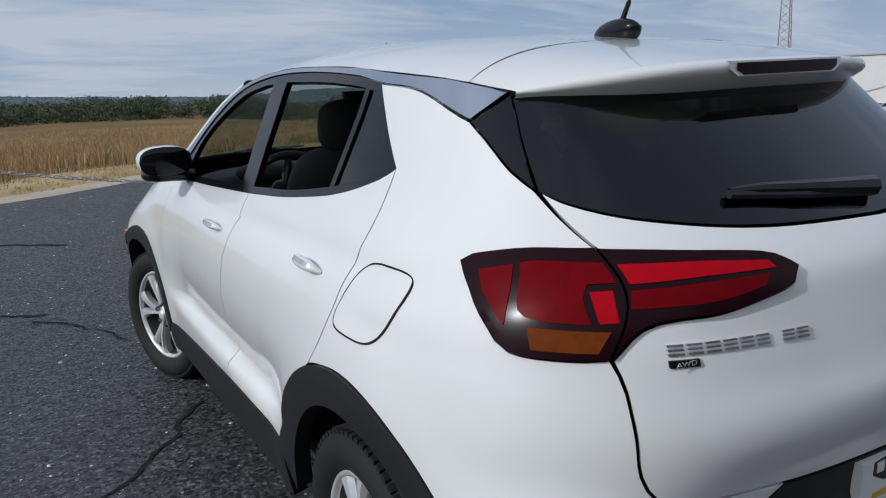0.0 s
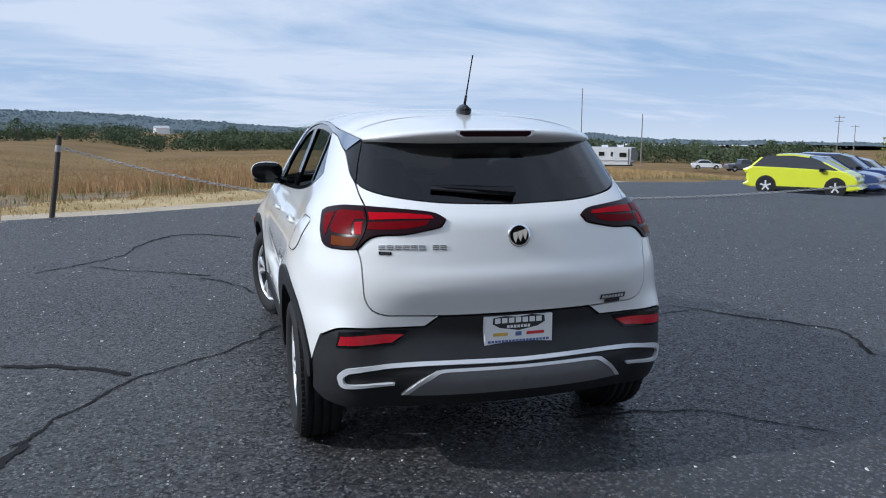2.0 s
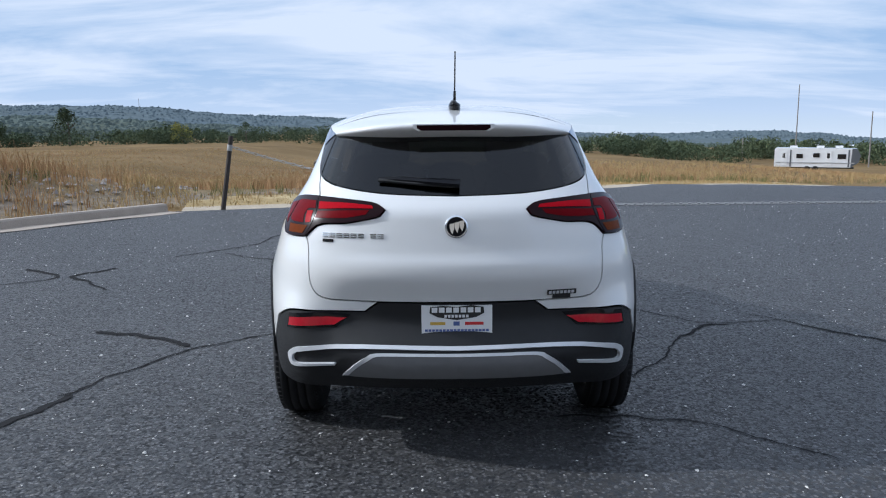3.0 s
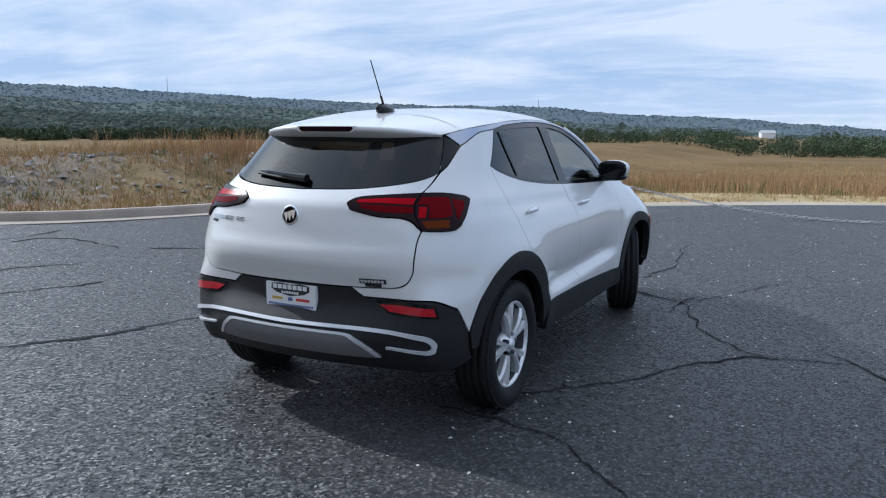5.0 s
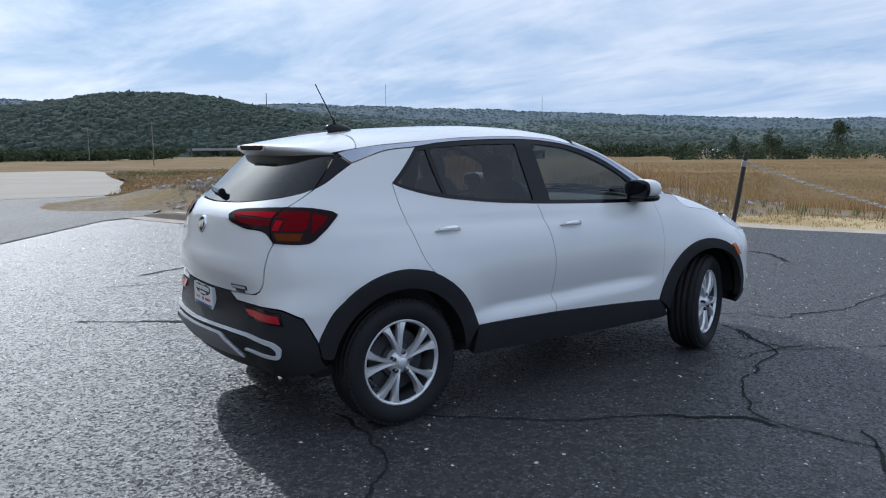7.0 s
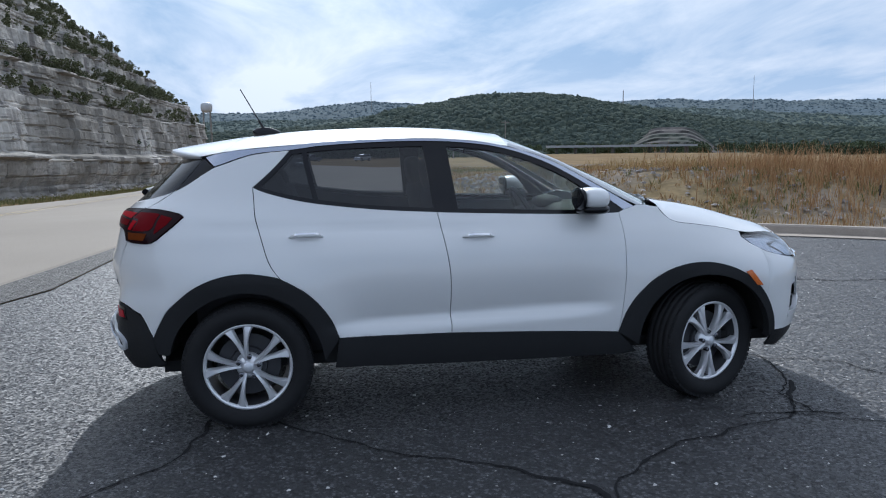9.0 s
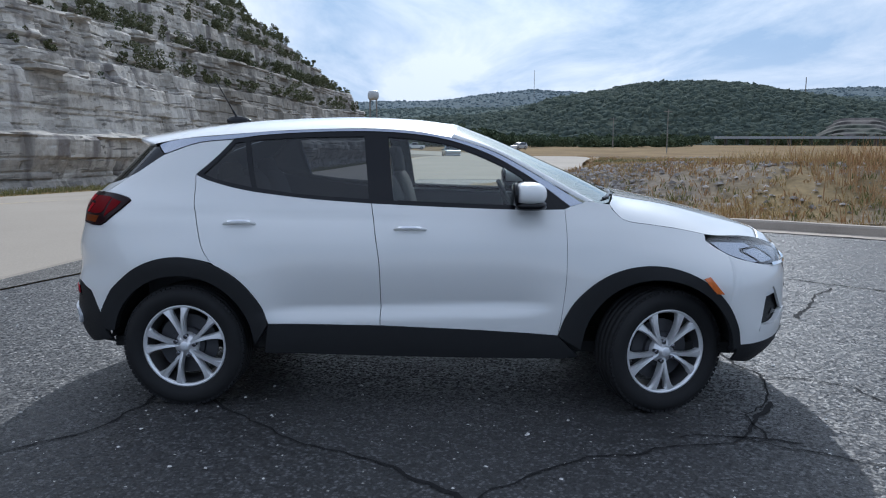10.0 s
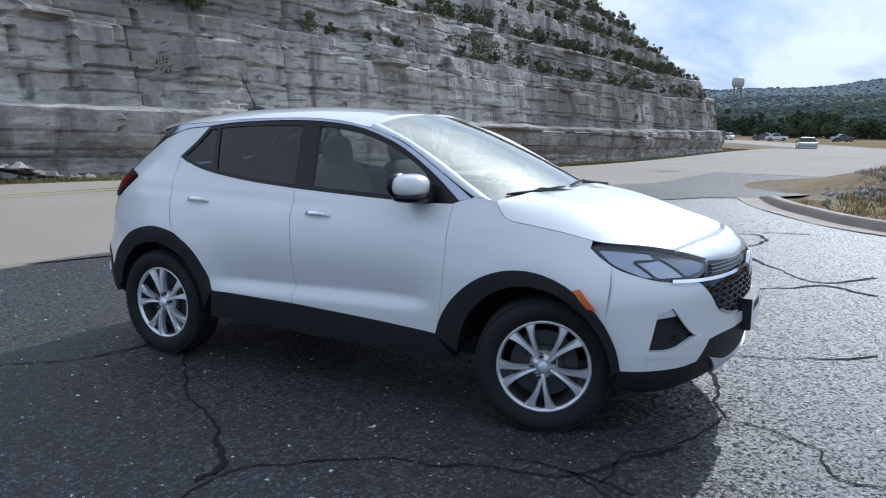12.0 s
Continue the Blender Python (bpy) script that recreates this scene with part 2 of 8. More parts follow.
class Soup:
    """Collects simple solids into one mesh."""

    def __init__(self):
        self.v, self.f = [], []

    def add(self, verts, faces):
        n = len(self.v)
        self.v += [tuple(p) for p in verts]
        self.f += [tuple(i + n for i in f) for f in faces]
        return self

    def box(self, x0, x1, y0, y1, z0, z1, m=None):
        c = [(x, y, z) for z in (z0, z1) for y in (y0, y1) for x in (x0, x1)]
        if m is not None:
            c = [m @ Vector(p) for p in c]
        return self.add(c, [(0, 2, 3, 1), (4, 5, 7, 6), (0, 1, 5, 4), (2, 6, 7, 3), (0, 4, 6, 2), (1, 3, 7, 5)])

    def tube(self, pts, radii, n=8, cap=True):
        pts = [Vector(p) for p in pts]
        if isinstance(radii, (int, float)):
            radii = [radii] * len(pts)
        rings = []
        for i, p in enumerate(pts):
            d = (pts[min(i + 1, len(pts) - 1)] - pts[max(i - 1, 0)]).normalized()
            a = d.orthogonal().normalized() if abs(d.z) > 0.9 else d.cross(Vector((0, 0, 1))).normalized()
            b = d.cross(a)
            rings += [p + radii[i] * (math.cos(t) * a + math.sin(t) * b) for t in [2 * math.pi * k / n for k in range(n)]]
        fs = grid_faces(len(pts), n, close=True)
        if cap:
            fs += [tuple(range(n)), tuple(reversed(range((len(pts) - 1) * n, len(pts) * n)))]
        return self.add(rings, fs)

    def prism(self, poly, axis, a, b):
        """A flat outline pushed from a to b along axis (0, 1, 2)."""
        def at(p, h):
            q = list(p)
            q.insert(axis, h)
            return q
        n = len(poly)
        vs = [at(p, a) for p in poly] + [at(p, b) for p in poly]
        return self.add(vs, [(i, (i + 1) % n, n + (i + 1) % n, n + i) for i in range(n)] + [tuple(reversed(range(n))), tuple(range(n, 2 * n))])


def hermite(pts):
    """A smooth curve through a few (t, value) pairs."""
    xs, ys = np.array([p[0] for p in pts], float), np.array([p[1] for p in pts], float)
    h = np.diff(xs)
    d = np.diff(ys) / h
    m = np.zeros(len(xs))
    m[0], m[-1] = d[0], d[-1]
    for i in range(1, len(xs) - 1):
        m[i] = 0 if d[i - 1] * d[i] <= 0 else 2 * d[i - 1] * d[i] / (d[i - 1] + d[i])

    def f(t):
        t = np.clip(np.asarray(t, float), xs[0], xs[-1])
        i = np.clip(np.searchsorted(xs, t) - 1, 0, len(xs) - 2)
        u = (t - xs[i]) / h[i]
        return ((2 * u**3 - 3 * u**2 + 1) * ys[i] + (u**3 - 2 * u**2 + u) * h[i] * m[i] + (3 * u**2 - 2 * u**3) * ys[i + 1] + (u**3 - u**2) * h[i] * m[i + 1])
    return f


def sstep(a, b, t):
    u = np.clip((np.asarray(t, float) - a) / (b - a), 0, 1)
    return u * u * (3 - 2 * u)


def spline(pts, step):
    """Catmull-Rom through 2D or 3D points, about step apart."""
    p = np.array(pts, float)
    if len(p) < 3:
        n = max(2, int(np.linalg.norm(p[-1] - p[0]) / step) + 1)
        return [p[0] + (p[-1] - p[0]) * t for t in np.linspace(0, 1, n)]
    e = np.vstack([2 * p[0] - p[1], p, 2 * p[-1] - p[-2]])
    out = []
    for i in range(1, len(e) - 2):
        n = max(1, int(np.linalg.norm(e[i + 1] - e[i]) / step))
        for k in range(n):
            t = k / n
            out.append(0.5 * (2 * e[i] + (e[i + 1] - e[i - 1]) * t + (2 * e[i - 1] - 5 * e[i] + 4 * e[i + 1] - e[i + 2]) * t**2 + (3 * e[i] - e[i - 1] - 3 * e[i + 1] + e[i + 2]) * t**3))
    return out + [p[-1]]


def inside(px, py, poly):
    """Which of the points lie in the polygon."""
    res = np.zeros(len(px), bool)
    n = len(poly)
    for i in range(n):
        x0, y0, x1, y1 = *poly[i], *poly[(i + 1) % n]
        if y0 == y1:
            continue
        c = (y0 > py) != (y1 > py)
        res ^= c & (px < (x1 - x0) * (py - y0) / (y1 - y0) + x0)
    return res


# ---- ground ----
def fall(x, y):
    """Height of the land: level round the car, falling gently away on all sides."""
    d = np.hypot(np.asarray(x, float) - 1, np.asarray(y, float) - 1)
    near = 0.42 * sstep(8, 22, x)
    east = np.maximum(np.asarray(x, float) - 28, 0)
    x, y = np.asarray(x, float), np.asarray(y, float)
    level = 1 - 0.72 * sstep(12, 24, -x) * (1 - sstep(60, 115, -x)) * sstep(-14, -2, y)
    return -2.4 * level * (1 - np.exp(-np.maximum(d - 14, 0) / 38)) * sstep(12, 20, d) - 6.25 * (1 - np.exp(-east / 75)) - near


def flat_sheet(name, poly, lift, mat, step, label, category="ground", kind="structure"):
    """A level sheet with the outline poly that follows the land."""
    from mathutils.geometry import delaunay_2d_cdt
    pts = []
    n = len(poly)
    for i in range(n):
        a, b = Vector(poly[i]), Vector(poly[(i + 1) % n])
        k = max(1, int((b - a).length / step))
        pts += [a.lerp(b, j / k) for j in range(k)]
    m = len(pts)
    arr = np.array(pts)
    gx, gy = np.meshgrid(np.arange(arr[:, 0].min(), arr[:, 0].max(), step), np.arange(arr[:, 1].min(), arr[:, 1].max(), step))
    gx, gy = gx.ravel() + 0.013, gy.ravel() + 0.017
    ok = inside(gx, gy, [tuple(p) for p in arr])
    allp = pts + [Vector((float(a), float(b))) for a, b in zip(gx[ok], gy[ok])]
    r = delaunay_2d_cdt(allp, [(i, (i + 1) % m) for i in range(m)], [], 1, 1e-5)
    v = np.array([(p.x, p.y) for p in r[0]])
    vs = np.column_stack([v, fall(v[:, 0], v[:, 1]) + lift])
    fs = [f if (v[f[1]] - v[f[0]])[0] * (v[f[2]] - v[f[0]])[1] - (v[f[1]] - v[f[0]])[1] * (v[f[2]] - v[f[0]])[0] > 0 else tuple(reversed(f)) for f in map(tuple, r[2])]
    return thing(name, mat, vs, fs, label, category, kind=kind, smooth=True)


def build_ground():
    radii = np.concatenate([np.arange(0, 40, 2.0), np.geomspace(40, 3600, 60)])
    n = 128
    a = np.linspace(0, 2 * np.pi, n, endpoint=False)
    vs = []
    for r in radii:
        x, y = r * np.cos(a), r * np.sin(a)
        z = fall(x, y) - 0.05 - 0.35 * sstep(60, 200, r) - 0.16 * sstep(18, 60, r) * (1.3 + np.sin(x * 0.11) * np.cos(y * 0.13))
        z = z - 22 * sstep(330, 520, r) - 110 * sstep(1200, 3400, r)
        vs += list(zip(x, y, z))
    thing("ground", M["soil"], vs, grid_faces(len(radii), n, close=True), "dry golden grassland ground reaching to the hills", "ground", kind="structure", smooth=True)


LOT = [(-1.29, -3.33), (-3.7, -2.45), (-7.3, -2.3), (-12.2, 1.2), (-12.7, 2.1), (-10.1, 3.15), (-8.45, 4.25), (-7.2, 6.6), (-4.85, 9.85), (-2.9, 10.4), (-0.8, 11.4), (1.6, 13.0), (4.65, 14.6), (9.5, 21), (15, 28), (19.5, 32.5), (24, 33), (30, 37), (42, 50), (60, 62), (95, 66), (130, 30), (120, -60), (40, -40), (14, -9), (2, -4.6)]
build_ground()
flat_sheet("pavement", LOT, 0.0, M["asphalt"], 1.5, "dark cracked asphalt car park with white stone chips", "pavement")

# ---- roads, kerbs, cliff and hills ----
def hash01(i, j, seed):
    h = np.sin(np.asarray(i, float) * 127.1 + np.asarray(j, float) * 311.7 + seed * 74.7) * 43758.5453
    return h - np.floor(h)


def vnoise(x, y, seed=0):
    """Smooth random values on a unit lattice, -1 to 1."""
    x, y = np.asarray(x, float), np.asarray(y, float)
    i, j = np.floor(x), np.floor(y)
    u, v = x - i, y - j
    u, v = u * u * (3 - 2 * u), v * v * (3 - 2 * v)
    a, b, c, d = hash01(i, j, seed), hash01(i + 1, j, seed), hash01(i, j + 1, seed), hash01(i + 1, j + 1, seed)
    return 2 * (a + (b - a) * u + (c - a) * v + (a - b - c + d) * u * v) - 1


def fbm(x, y, octaves=4, seed=0):
    s, k, t = 0.0, 1.0, 0.0
    for o in range(octaves):
        s = s + k * vnoise(np.asarray(x) * 2**o, np.asarray(y) * 2**o, seed + o)
        t += k
        k *= 0.5
    return s / t


def ribbon(name, line, left, right, lift, mat, label, category="road", step=3.0, drape=True, parent=None):
    """A strip along a smooth line, from left to right metres off it."""
    c = np.array(spline(line, step))
    d = np.gradient(c, axis=0)
    d /= np.linalg.norm(d, axis=1)[:, None]
    nrm = np.column_stack([-d[:, 1], d[:, 0]])
    cols = np.linspace(left, right, max(2, int(abs(right - left) / 2.5) + 1))
    vs = []
    for k in range(len(c)):
        for o in cols:
            p = c[k] + nrm[k] * o
            vs.append((p[0], p[1], float(fall(p[0], p[1])) + lift))
    if name == "road":      # sloped shoulders down to the land
        cols = np.concatenate([[left - 1.0], cols, [right + 1.0]])
        vs = []
        for k in range(len(c)):
            for i, o in enumerate(cols):
                p = c[k] + nrm[k] * o
                vs.append((p[0], p[1], float(fall(p[0], p[1])) + (lift if 0 < i < len(cols) - 1 else -0.65)))
    fs = grid_faces(len(c), len(cols), flip=True)
    if left > right:
        fs = [f[::-1] for f in fs]
    ob = thing(name, mat, vs, fs, label, category, kind="structure")
    if parent:
        ob.parent = parent
    return ob


HWY = [(110, -32), (60, -22), (20, -14.6), (-4, -10.4), (-35, -6.2), (-71, -1.2), (-92, 4.0), (-108, 6.5), (-125, 4.5), (-150, -6), (-200, -35)]
ribbon("road", HWY, -7.2, 7.0, 0.03, M["highway"], "pale worn concrete highway curving past the cliff")
ribbon("road_line", HWY, -0.32, -0.2, 0.036, M["paint_line"], "faded yellow double centre line", "road line")
ribbon("road_line", HWY, 0.2, 0.32, 0.036, M["paint_line"], "faded yellow double centre line", "road line")
BEND = [(-23.4, -6.0), (-23.4, 3.55), (-25, 4.5), (-30.5, 5.7), (-37, 7.4), (-44, 8.3), (-52, 9.7), (-58, 10.9), (-63, 11.2), (-68, 10.6), (-74, 8.6), (-74, 2.0), (-50, -3.0)]
flat_sheet("road_shoulder", BEND, 0.022, M["highway"], 1.5, "pale worn paving on the outside of the highway bend", "road")
APRON = [(2, -4.6), (-1.29, -3.33), (-3.7, -2.45), (-7.3, -2.3), (-12.2, 1.2), (-12.7, 2.1), (-14.6, 3.0), (-16.3, 4.0), (-19.5, 3.75), (-23.4, 3.55), (-23.4, -2.2), (-4, -4.9), (20, -9.0), (14, -9)]
flat_sheet("apron", APRON, 0.014, M["apron"], 1.5, "worn grey asphalt apron between car park and highway", "pavement")


def kerb(line, label, height=0.14, width=0.17):
    c = np.array(spline(line, 0.35))
    d = np.gradient(c, axis=0)
    d /= np.linalg.norm(d, axis=1)[:, None]
    nrm = np.column_stack([-d[:, 1], d[:, 0]])
    prof = [(-0.46, 0.004), (-0.46, 0.012), (-0.02, 0.006), (0.0, height * 0.8), (0.025, height), (width, height), (width + 0.02, -0.05)]
    vs = []
    for k in range(len(c)):
        fade = min(1.0, 0.35 + k * 0.35 / 1.2)
        for o, h in prof:
            p = c[k] + nrm[k] * o
            jig = 0.006 * vnoise(c[k][0] * 3, c[k][1] * 3 + o * 9, 5)
            vs.append((p[0], p[1], float(fall(p[0], p[1])) + (h * fade if h > 0.02 else h) + jig))
    fs = grid_faces(len(c), len(prof), flip=True)
    fs += [tuple(range(len(prof))), tuple(reversed(range((len(c) - 1) * len(prof), len(c) * len(prof))))]
    return thing("kerb", M["concrete"], vs, fs, label, "kerb", kind="structure")


kerb([(-12.75, 2.15), (-11.4, 2.55), (-10.1, 3.15), (-8.45, 4.3), (-7.2, 6.6), (-6.1, 8.3), (-4.9, 9.9)], "worn concrete kerb with gutter along the grassy verge")
ribbon("verge", [(-4.7, 10.05), (-2.9, 10.5), (-0.8, 11.5), (1.6, 13.1), (4.65, 14.7), (9.5, 21.1), (15, 28.1), (19.5, 32.6)], -0.12, 0.75, -0.012, M["gravel"], "pale gravel strip along the asphalt edge", "verge", step=1.0)

M["straw"] = material("straw_turf", (0.42, 0.335, 0.19), 0.95, vary=0.25, scale=0.8, fine=0.35, fine_scale=30, bump=1.0, bump_scale=40, spec=0.04, second=(0.33, 0.25, 0.125))
ribbon("verge", [(-4.7, 10.05), (-2.9, 10.5), (-0.8, 11.5), (1.6, 13.1), (4.65, 14.7), (9.5, 21.1), (15, 28.1), (19.5, 32.6)], 0.75, 3.0, -0.016, M["straw"], "short straw-coloured turf beside the gravel strip", "verge", step=1.0)


# rock
M["rock"] = material("limestone", (0.44, 0.415, 0.375), 0.92, vary=0.3, scale=0.35, fine=0.35, fine_scale=3.5, bump=30.0, bump_scale=2.2, spec=0.06, second=(0.30, 0.28, 0.25))


def rock_material():
    m = M["rock"]
    nt = m.node_tree
    b = nt.nodes["Principled BSDF"]
    prior = b.inputs["Base Color"].links[0].from_socket
    tc = nt.nodes.new("ShaderNodeTexCoord")

    def band(sx, sy, sz, low, high, colour, below):
        mp = nt.nodes.new("ShaderNodeMapping")
        mp.inputs["Scale"].default_value = (sx, sy, sz)
        nt.links.new(tc.outputs["Object"], mp.inputs[0])
        n = nt.nodes.new("ShaderNodeTexNoise")
        n.inputs["Scale"].default_value, n.inputs["Detail"].default_value = 1.0, 6
        nt.links.new(mp.outputs[0], n.inputs["Vector"])
        r = nt.nodes.new("ShaderNodeValToRGB")
        r.color_ramp.elements[0].position, r.color_ramp.elements[1].position = low, high
        nt.links.new(n.outputs["Fac"], r.inputs[0])
        mx = nt.nodes.new("ShaderNodeMix")
        mx.data_type = "RGBA"
        nt.links.new(r.outputs[0], mx.inputs["Factor"])
        nt.links.new(below, mx.inputs["A"])
        mx.inputs["B"].default_value = (*colour, 1)
        return mx.outputs["Result"]

    c = band(0.45, 0.45, 2.4, 0.52, 0.60, (0.50, 0.475, 0.43), prior)       # pale beds
    c = band(0.5, 0.5, 3.0, 0.62, 0.68, (0.20, 0.19, 0.175), c)          # dark seams
    c = band(0.8, 0.8, 0.08, 0.55, 0.66, (0.19, 0.175, 0.165), c)        # dark water stains running down
    c = band(0.35, 0.35, 0.10, 0.63, 0.72, (0.64, 0.61, 0.56), c)
    c = band(1.6, 1.6, 2.6, 0.63, 0.70, (0.17, 0.16, 0.145), c)        # small dark pockets
    c = band(0.4, 0.4, 5.0, 0.62, 0.66, (0.18, 0.17, 0.155), c)        # thin bedding joints
    c = band(0.07, 0.07, 0.10, 0.46, 0.64, (0.215, 0.20, 0.175), c)    # broad weathered stretches
    nt.links.new(c, b.inputs["Base Color"])


rock_material()
CLIFF = [(26, -31), (10, -27), (-15, -22.0), (-48, -16.6), (-80, -14.2), (-105, -13.0), (-113, -14.0), (-121, -21), (-128, -33)]


def cliff_top(s):
    """Height of the cut above its foot along the wall."""
    return hermite([(0, 17), (30, 17.5), (70, 16.8), (96, 16.4), (112, 15.8), (121, 14.2), (128, 11.8), (134, 10.0), (145, 9.3), (165, 7)])(s)


SLOPE = hermite([(0, 12), (40, 14), (80, 16), (100, 17), (112, 17.5), (120, 16.5), (127, 13), (133, 8.0), (138, 4.0), (150, 0.5)])


def cliff_depth(s, h):
    """How far the face stands back at height h: a low bench and two broken ledges higher up."""
    w = h + 0.5 * fbm(s * 0.07, 0 * s, 2, 5)
    return 1.2 * sstep(2.75, 3.0, h) + 0.05 * h + 0.10 * np.maximum(h - 3, 0) + 0.8 * sstep(6.9, 7.1, w) + 2.2 * sstep(9.5, 9.9, w) + 1.8 * sstep(12.4, 12.8, w) + 1.4 * sstep(14.6, 14.9, w)


def build_cliff():
    c = np.array(spline(CLIFF, 0.22))
    seg = np.linalg.norm(np.diff(c, axis=0), axis=1)
    s = np.concatenate([[0], np.cumsum(seg)])
    d = np.gradient(c, axis=0)
    d /= np.linalg.norm(d, axis=1)[:, None]
    back = np.column_stack([-d[:, 1], d[:, 0]])        # points away from the road
    nz = 176
    zz = np.linspace(0, 1, nz)
    top = cliff_top(s) + 0.6 * fbm(s * 0.2, 0 * s, 3, 7)
    S, Z = np.meshgrid(s, zz, indexing="ij")
    H = Z * top[:, None]
    # beds of uneven thickness, broken into blocks by upright joints
    bed = np.cumsum(0.30 + 0.95 * hash01(np.arange(44), 0, 3) ** 2)
    warp = H + 0.30 * fbm(S * 0.05, H * 0.08, 3, 11) + 0.012 * S
    layer = np.searchsorted(bed, warp)
    run = S / (0.8 + 2.2 * hash01(layer, 1, 5)) + 5 * hash01(layer, 2, 6) + 0.12 * fbm(S * 0.4, H * 0.8, 2, 15)
    block = np.floor(run)
    bedgap = np.min(np.abs(warp[..., None] - bed[None, None, :]), axis=-1)
    joint = 0.12 * (bedgap < 0.05) + 0.11 * ((run - block) < 0.09)
    part = S / 2.6 + 0.7 * fbm(S * 0.1, H * 0.10, 2, 71) + 0.4 * hash01(np.floor(warp / 3.4), 4, 5)
    col = np.floor(part)
    cleft = 0.35 * ((part - col) < 0.07) * (hash01(col, 3, 17) > 0.35)
    off = joint * (0.4 + 0.6 * hash01(layer, block, 33)) + cleft + 0.16 * (hash01(layer, 9, 8) - 0.5) + 0.24 * (hash01(layer, block, 9) - 0.5) + 0.8 * (hash01(col, np.floor(warp / 3.4), 13) - 0.5)
    off = off + 0.6 * fbm(S * 0.11, H * 0.12, 3, 21) + 0.04 * (hash01(np.floor(S * 2.3), np.floor(H * 3.1), 61) - 0.5)
    ledge = cliff_depth(S, H)
    base_in = 0.5 * np.exp(-((H - 0.6) / 0.7) ** 2)
    depth = ledge + off + base_in
    depth[:, -3:] += np.array([0.3, 0.9, 2.0])
    X = c[:, 0, None] + back[:, 0, None] * depth
    Y = c[:, 1, None] + back[:, 1, None] * depth
    G = fall(c[:, 0], c[:, 1])[:, None] - 0.15
    vs = np.stack([X, Y, G + H], -1).reshape(-1, 3)
    thing("cliff", M["rock"], vs, grid_faces(len(c), nz), "tall grey layered limestone road cut", "cliff", kind="structure")
    # the wooded slope that climbs behind the cut
    nb = 90
    B = np.linspace(0, 1, nb)
    rise = SLOPE(s)[:, None] * (B[None, :] ** 0.75)
    start = cliff_depth(s, top) + 1.2
    dist = start[:, None] + B[None, :] * 24
    X2 = c[:, 0, None] + back[:, 0, None] * dist
    Y2 = c[:, 1, None] + back[:, 1, None] * dist
    rough = rise + 0.9 * fbm(s[:, None] * 0.12, dist * 0.15, 4, 3) * sstep(0, 0.2, B)[None, :]
    tier = 1.9
    k = np.floor(rough / tier)
    steps = tier * (k + sstep(0.45, 0.75, rough / tier - k)) + 0.18 * fbm(X2 * 1.1, Y2 * 1.1, 3, 13)
    keep = sstep(0.0, 0.08, B)[None, :] * np.clip(SLOPE(s)[:, None] / 6.0, 0, 1)
    Z2 = G + (top[:, None] - 0.6) + rough * (1 - keep) + steps * keep
    Z2[:, -1] = -12
    vs2 = np.stack([X2, Y2, Z2], -1).reshape(-1, 3)
    thing("hillside", M["rock"], vs2, grid_faces(len(c), nb), "stepped rocky slope with cedar scrub above the cliff", "hillside", kind="structure")
    return c, back, s, top


cliff_line = build_cliff()
SKYLINE = hermite([(-75, -1.4), (-45, -1.2), (-30, -0.95), (-24, -0.5), (-14, -0.6), (-5, -0.2), (4, 0.4), (8, 0.7), (15, 1.0), (21, 1.5), (30, 1.6), (38, 1.9), (47, 2.3), (58, 2.7), (66, 2.9), (73, 2.9), (80, 2.9), (86, 3.1), (90, 2.75), (93, 2.35), (97, 2.3), (110, 2.2), (150, 1.5)])
NEARHILL = hermite([(-80, -2.6), (-30, -2.0), (-10, -1.5), (10, -0.9), (25, -0.2), (40, 0.4), (50, 0.7), (57, 1.0), (61, 1.5), (64.5, 2.2), (68, 2.75), (71.5, 3.4), (74.5, 3.6), (77.5, 3.55), (80.5, 3.1), (83.5, 2.7), (88, 1.6), (93, 1.15), (97, 0.9), (110, 0.6), (150, 0.4)])
MIDHILL = hermite([(-80, -2.4), (-30, -1.6), (-12, -1.0), (4, -0.35), (16, 0.25), (26, 0.75), (34, 0.95), (40, 1.35), (45, 1.6), (50, 1.35), (55, 1.75), (62, 2.2), (75, 2.4), (90, 1.9), (110, 1.2), (150, 0.6)])


def ridge(name, skyline, near, far, mat, label, rough, seed):
    """A wooded ridge: rises from near metres off to its crest at far."""
    yaw = np.arange(-78, 150, 0.16)
    cols = np.linspace(0, 1, 14)
    A, C = np.meshgrid(np.radians(yaw), cols, indexing="ij")
    R = near + (far - near) * C
    crest = far * np.tan(np.radians(skyline(yaw)))[:, None] + 1.5
    foot = -26.0
    z = foot + (crest - foot) * sstep(0, 1, C) ** 0.8
    z = z + rough * (0.35 + C) * fbm(A * R / 60, R / 60, 4, seed)
    vs = np.stack([-np.sin(A) * R, np.cos(A) * R, z], -1).reshape(-1, 3)
    thing(name, mat, vs, grid_faces(len(yaw), len(cols), flip=True), label, "hills", kind="structure", smooth=True)
    return np.radians(yaw), cols, R, z


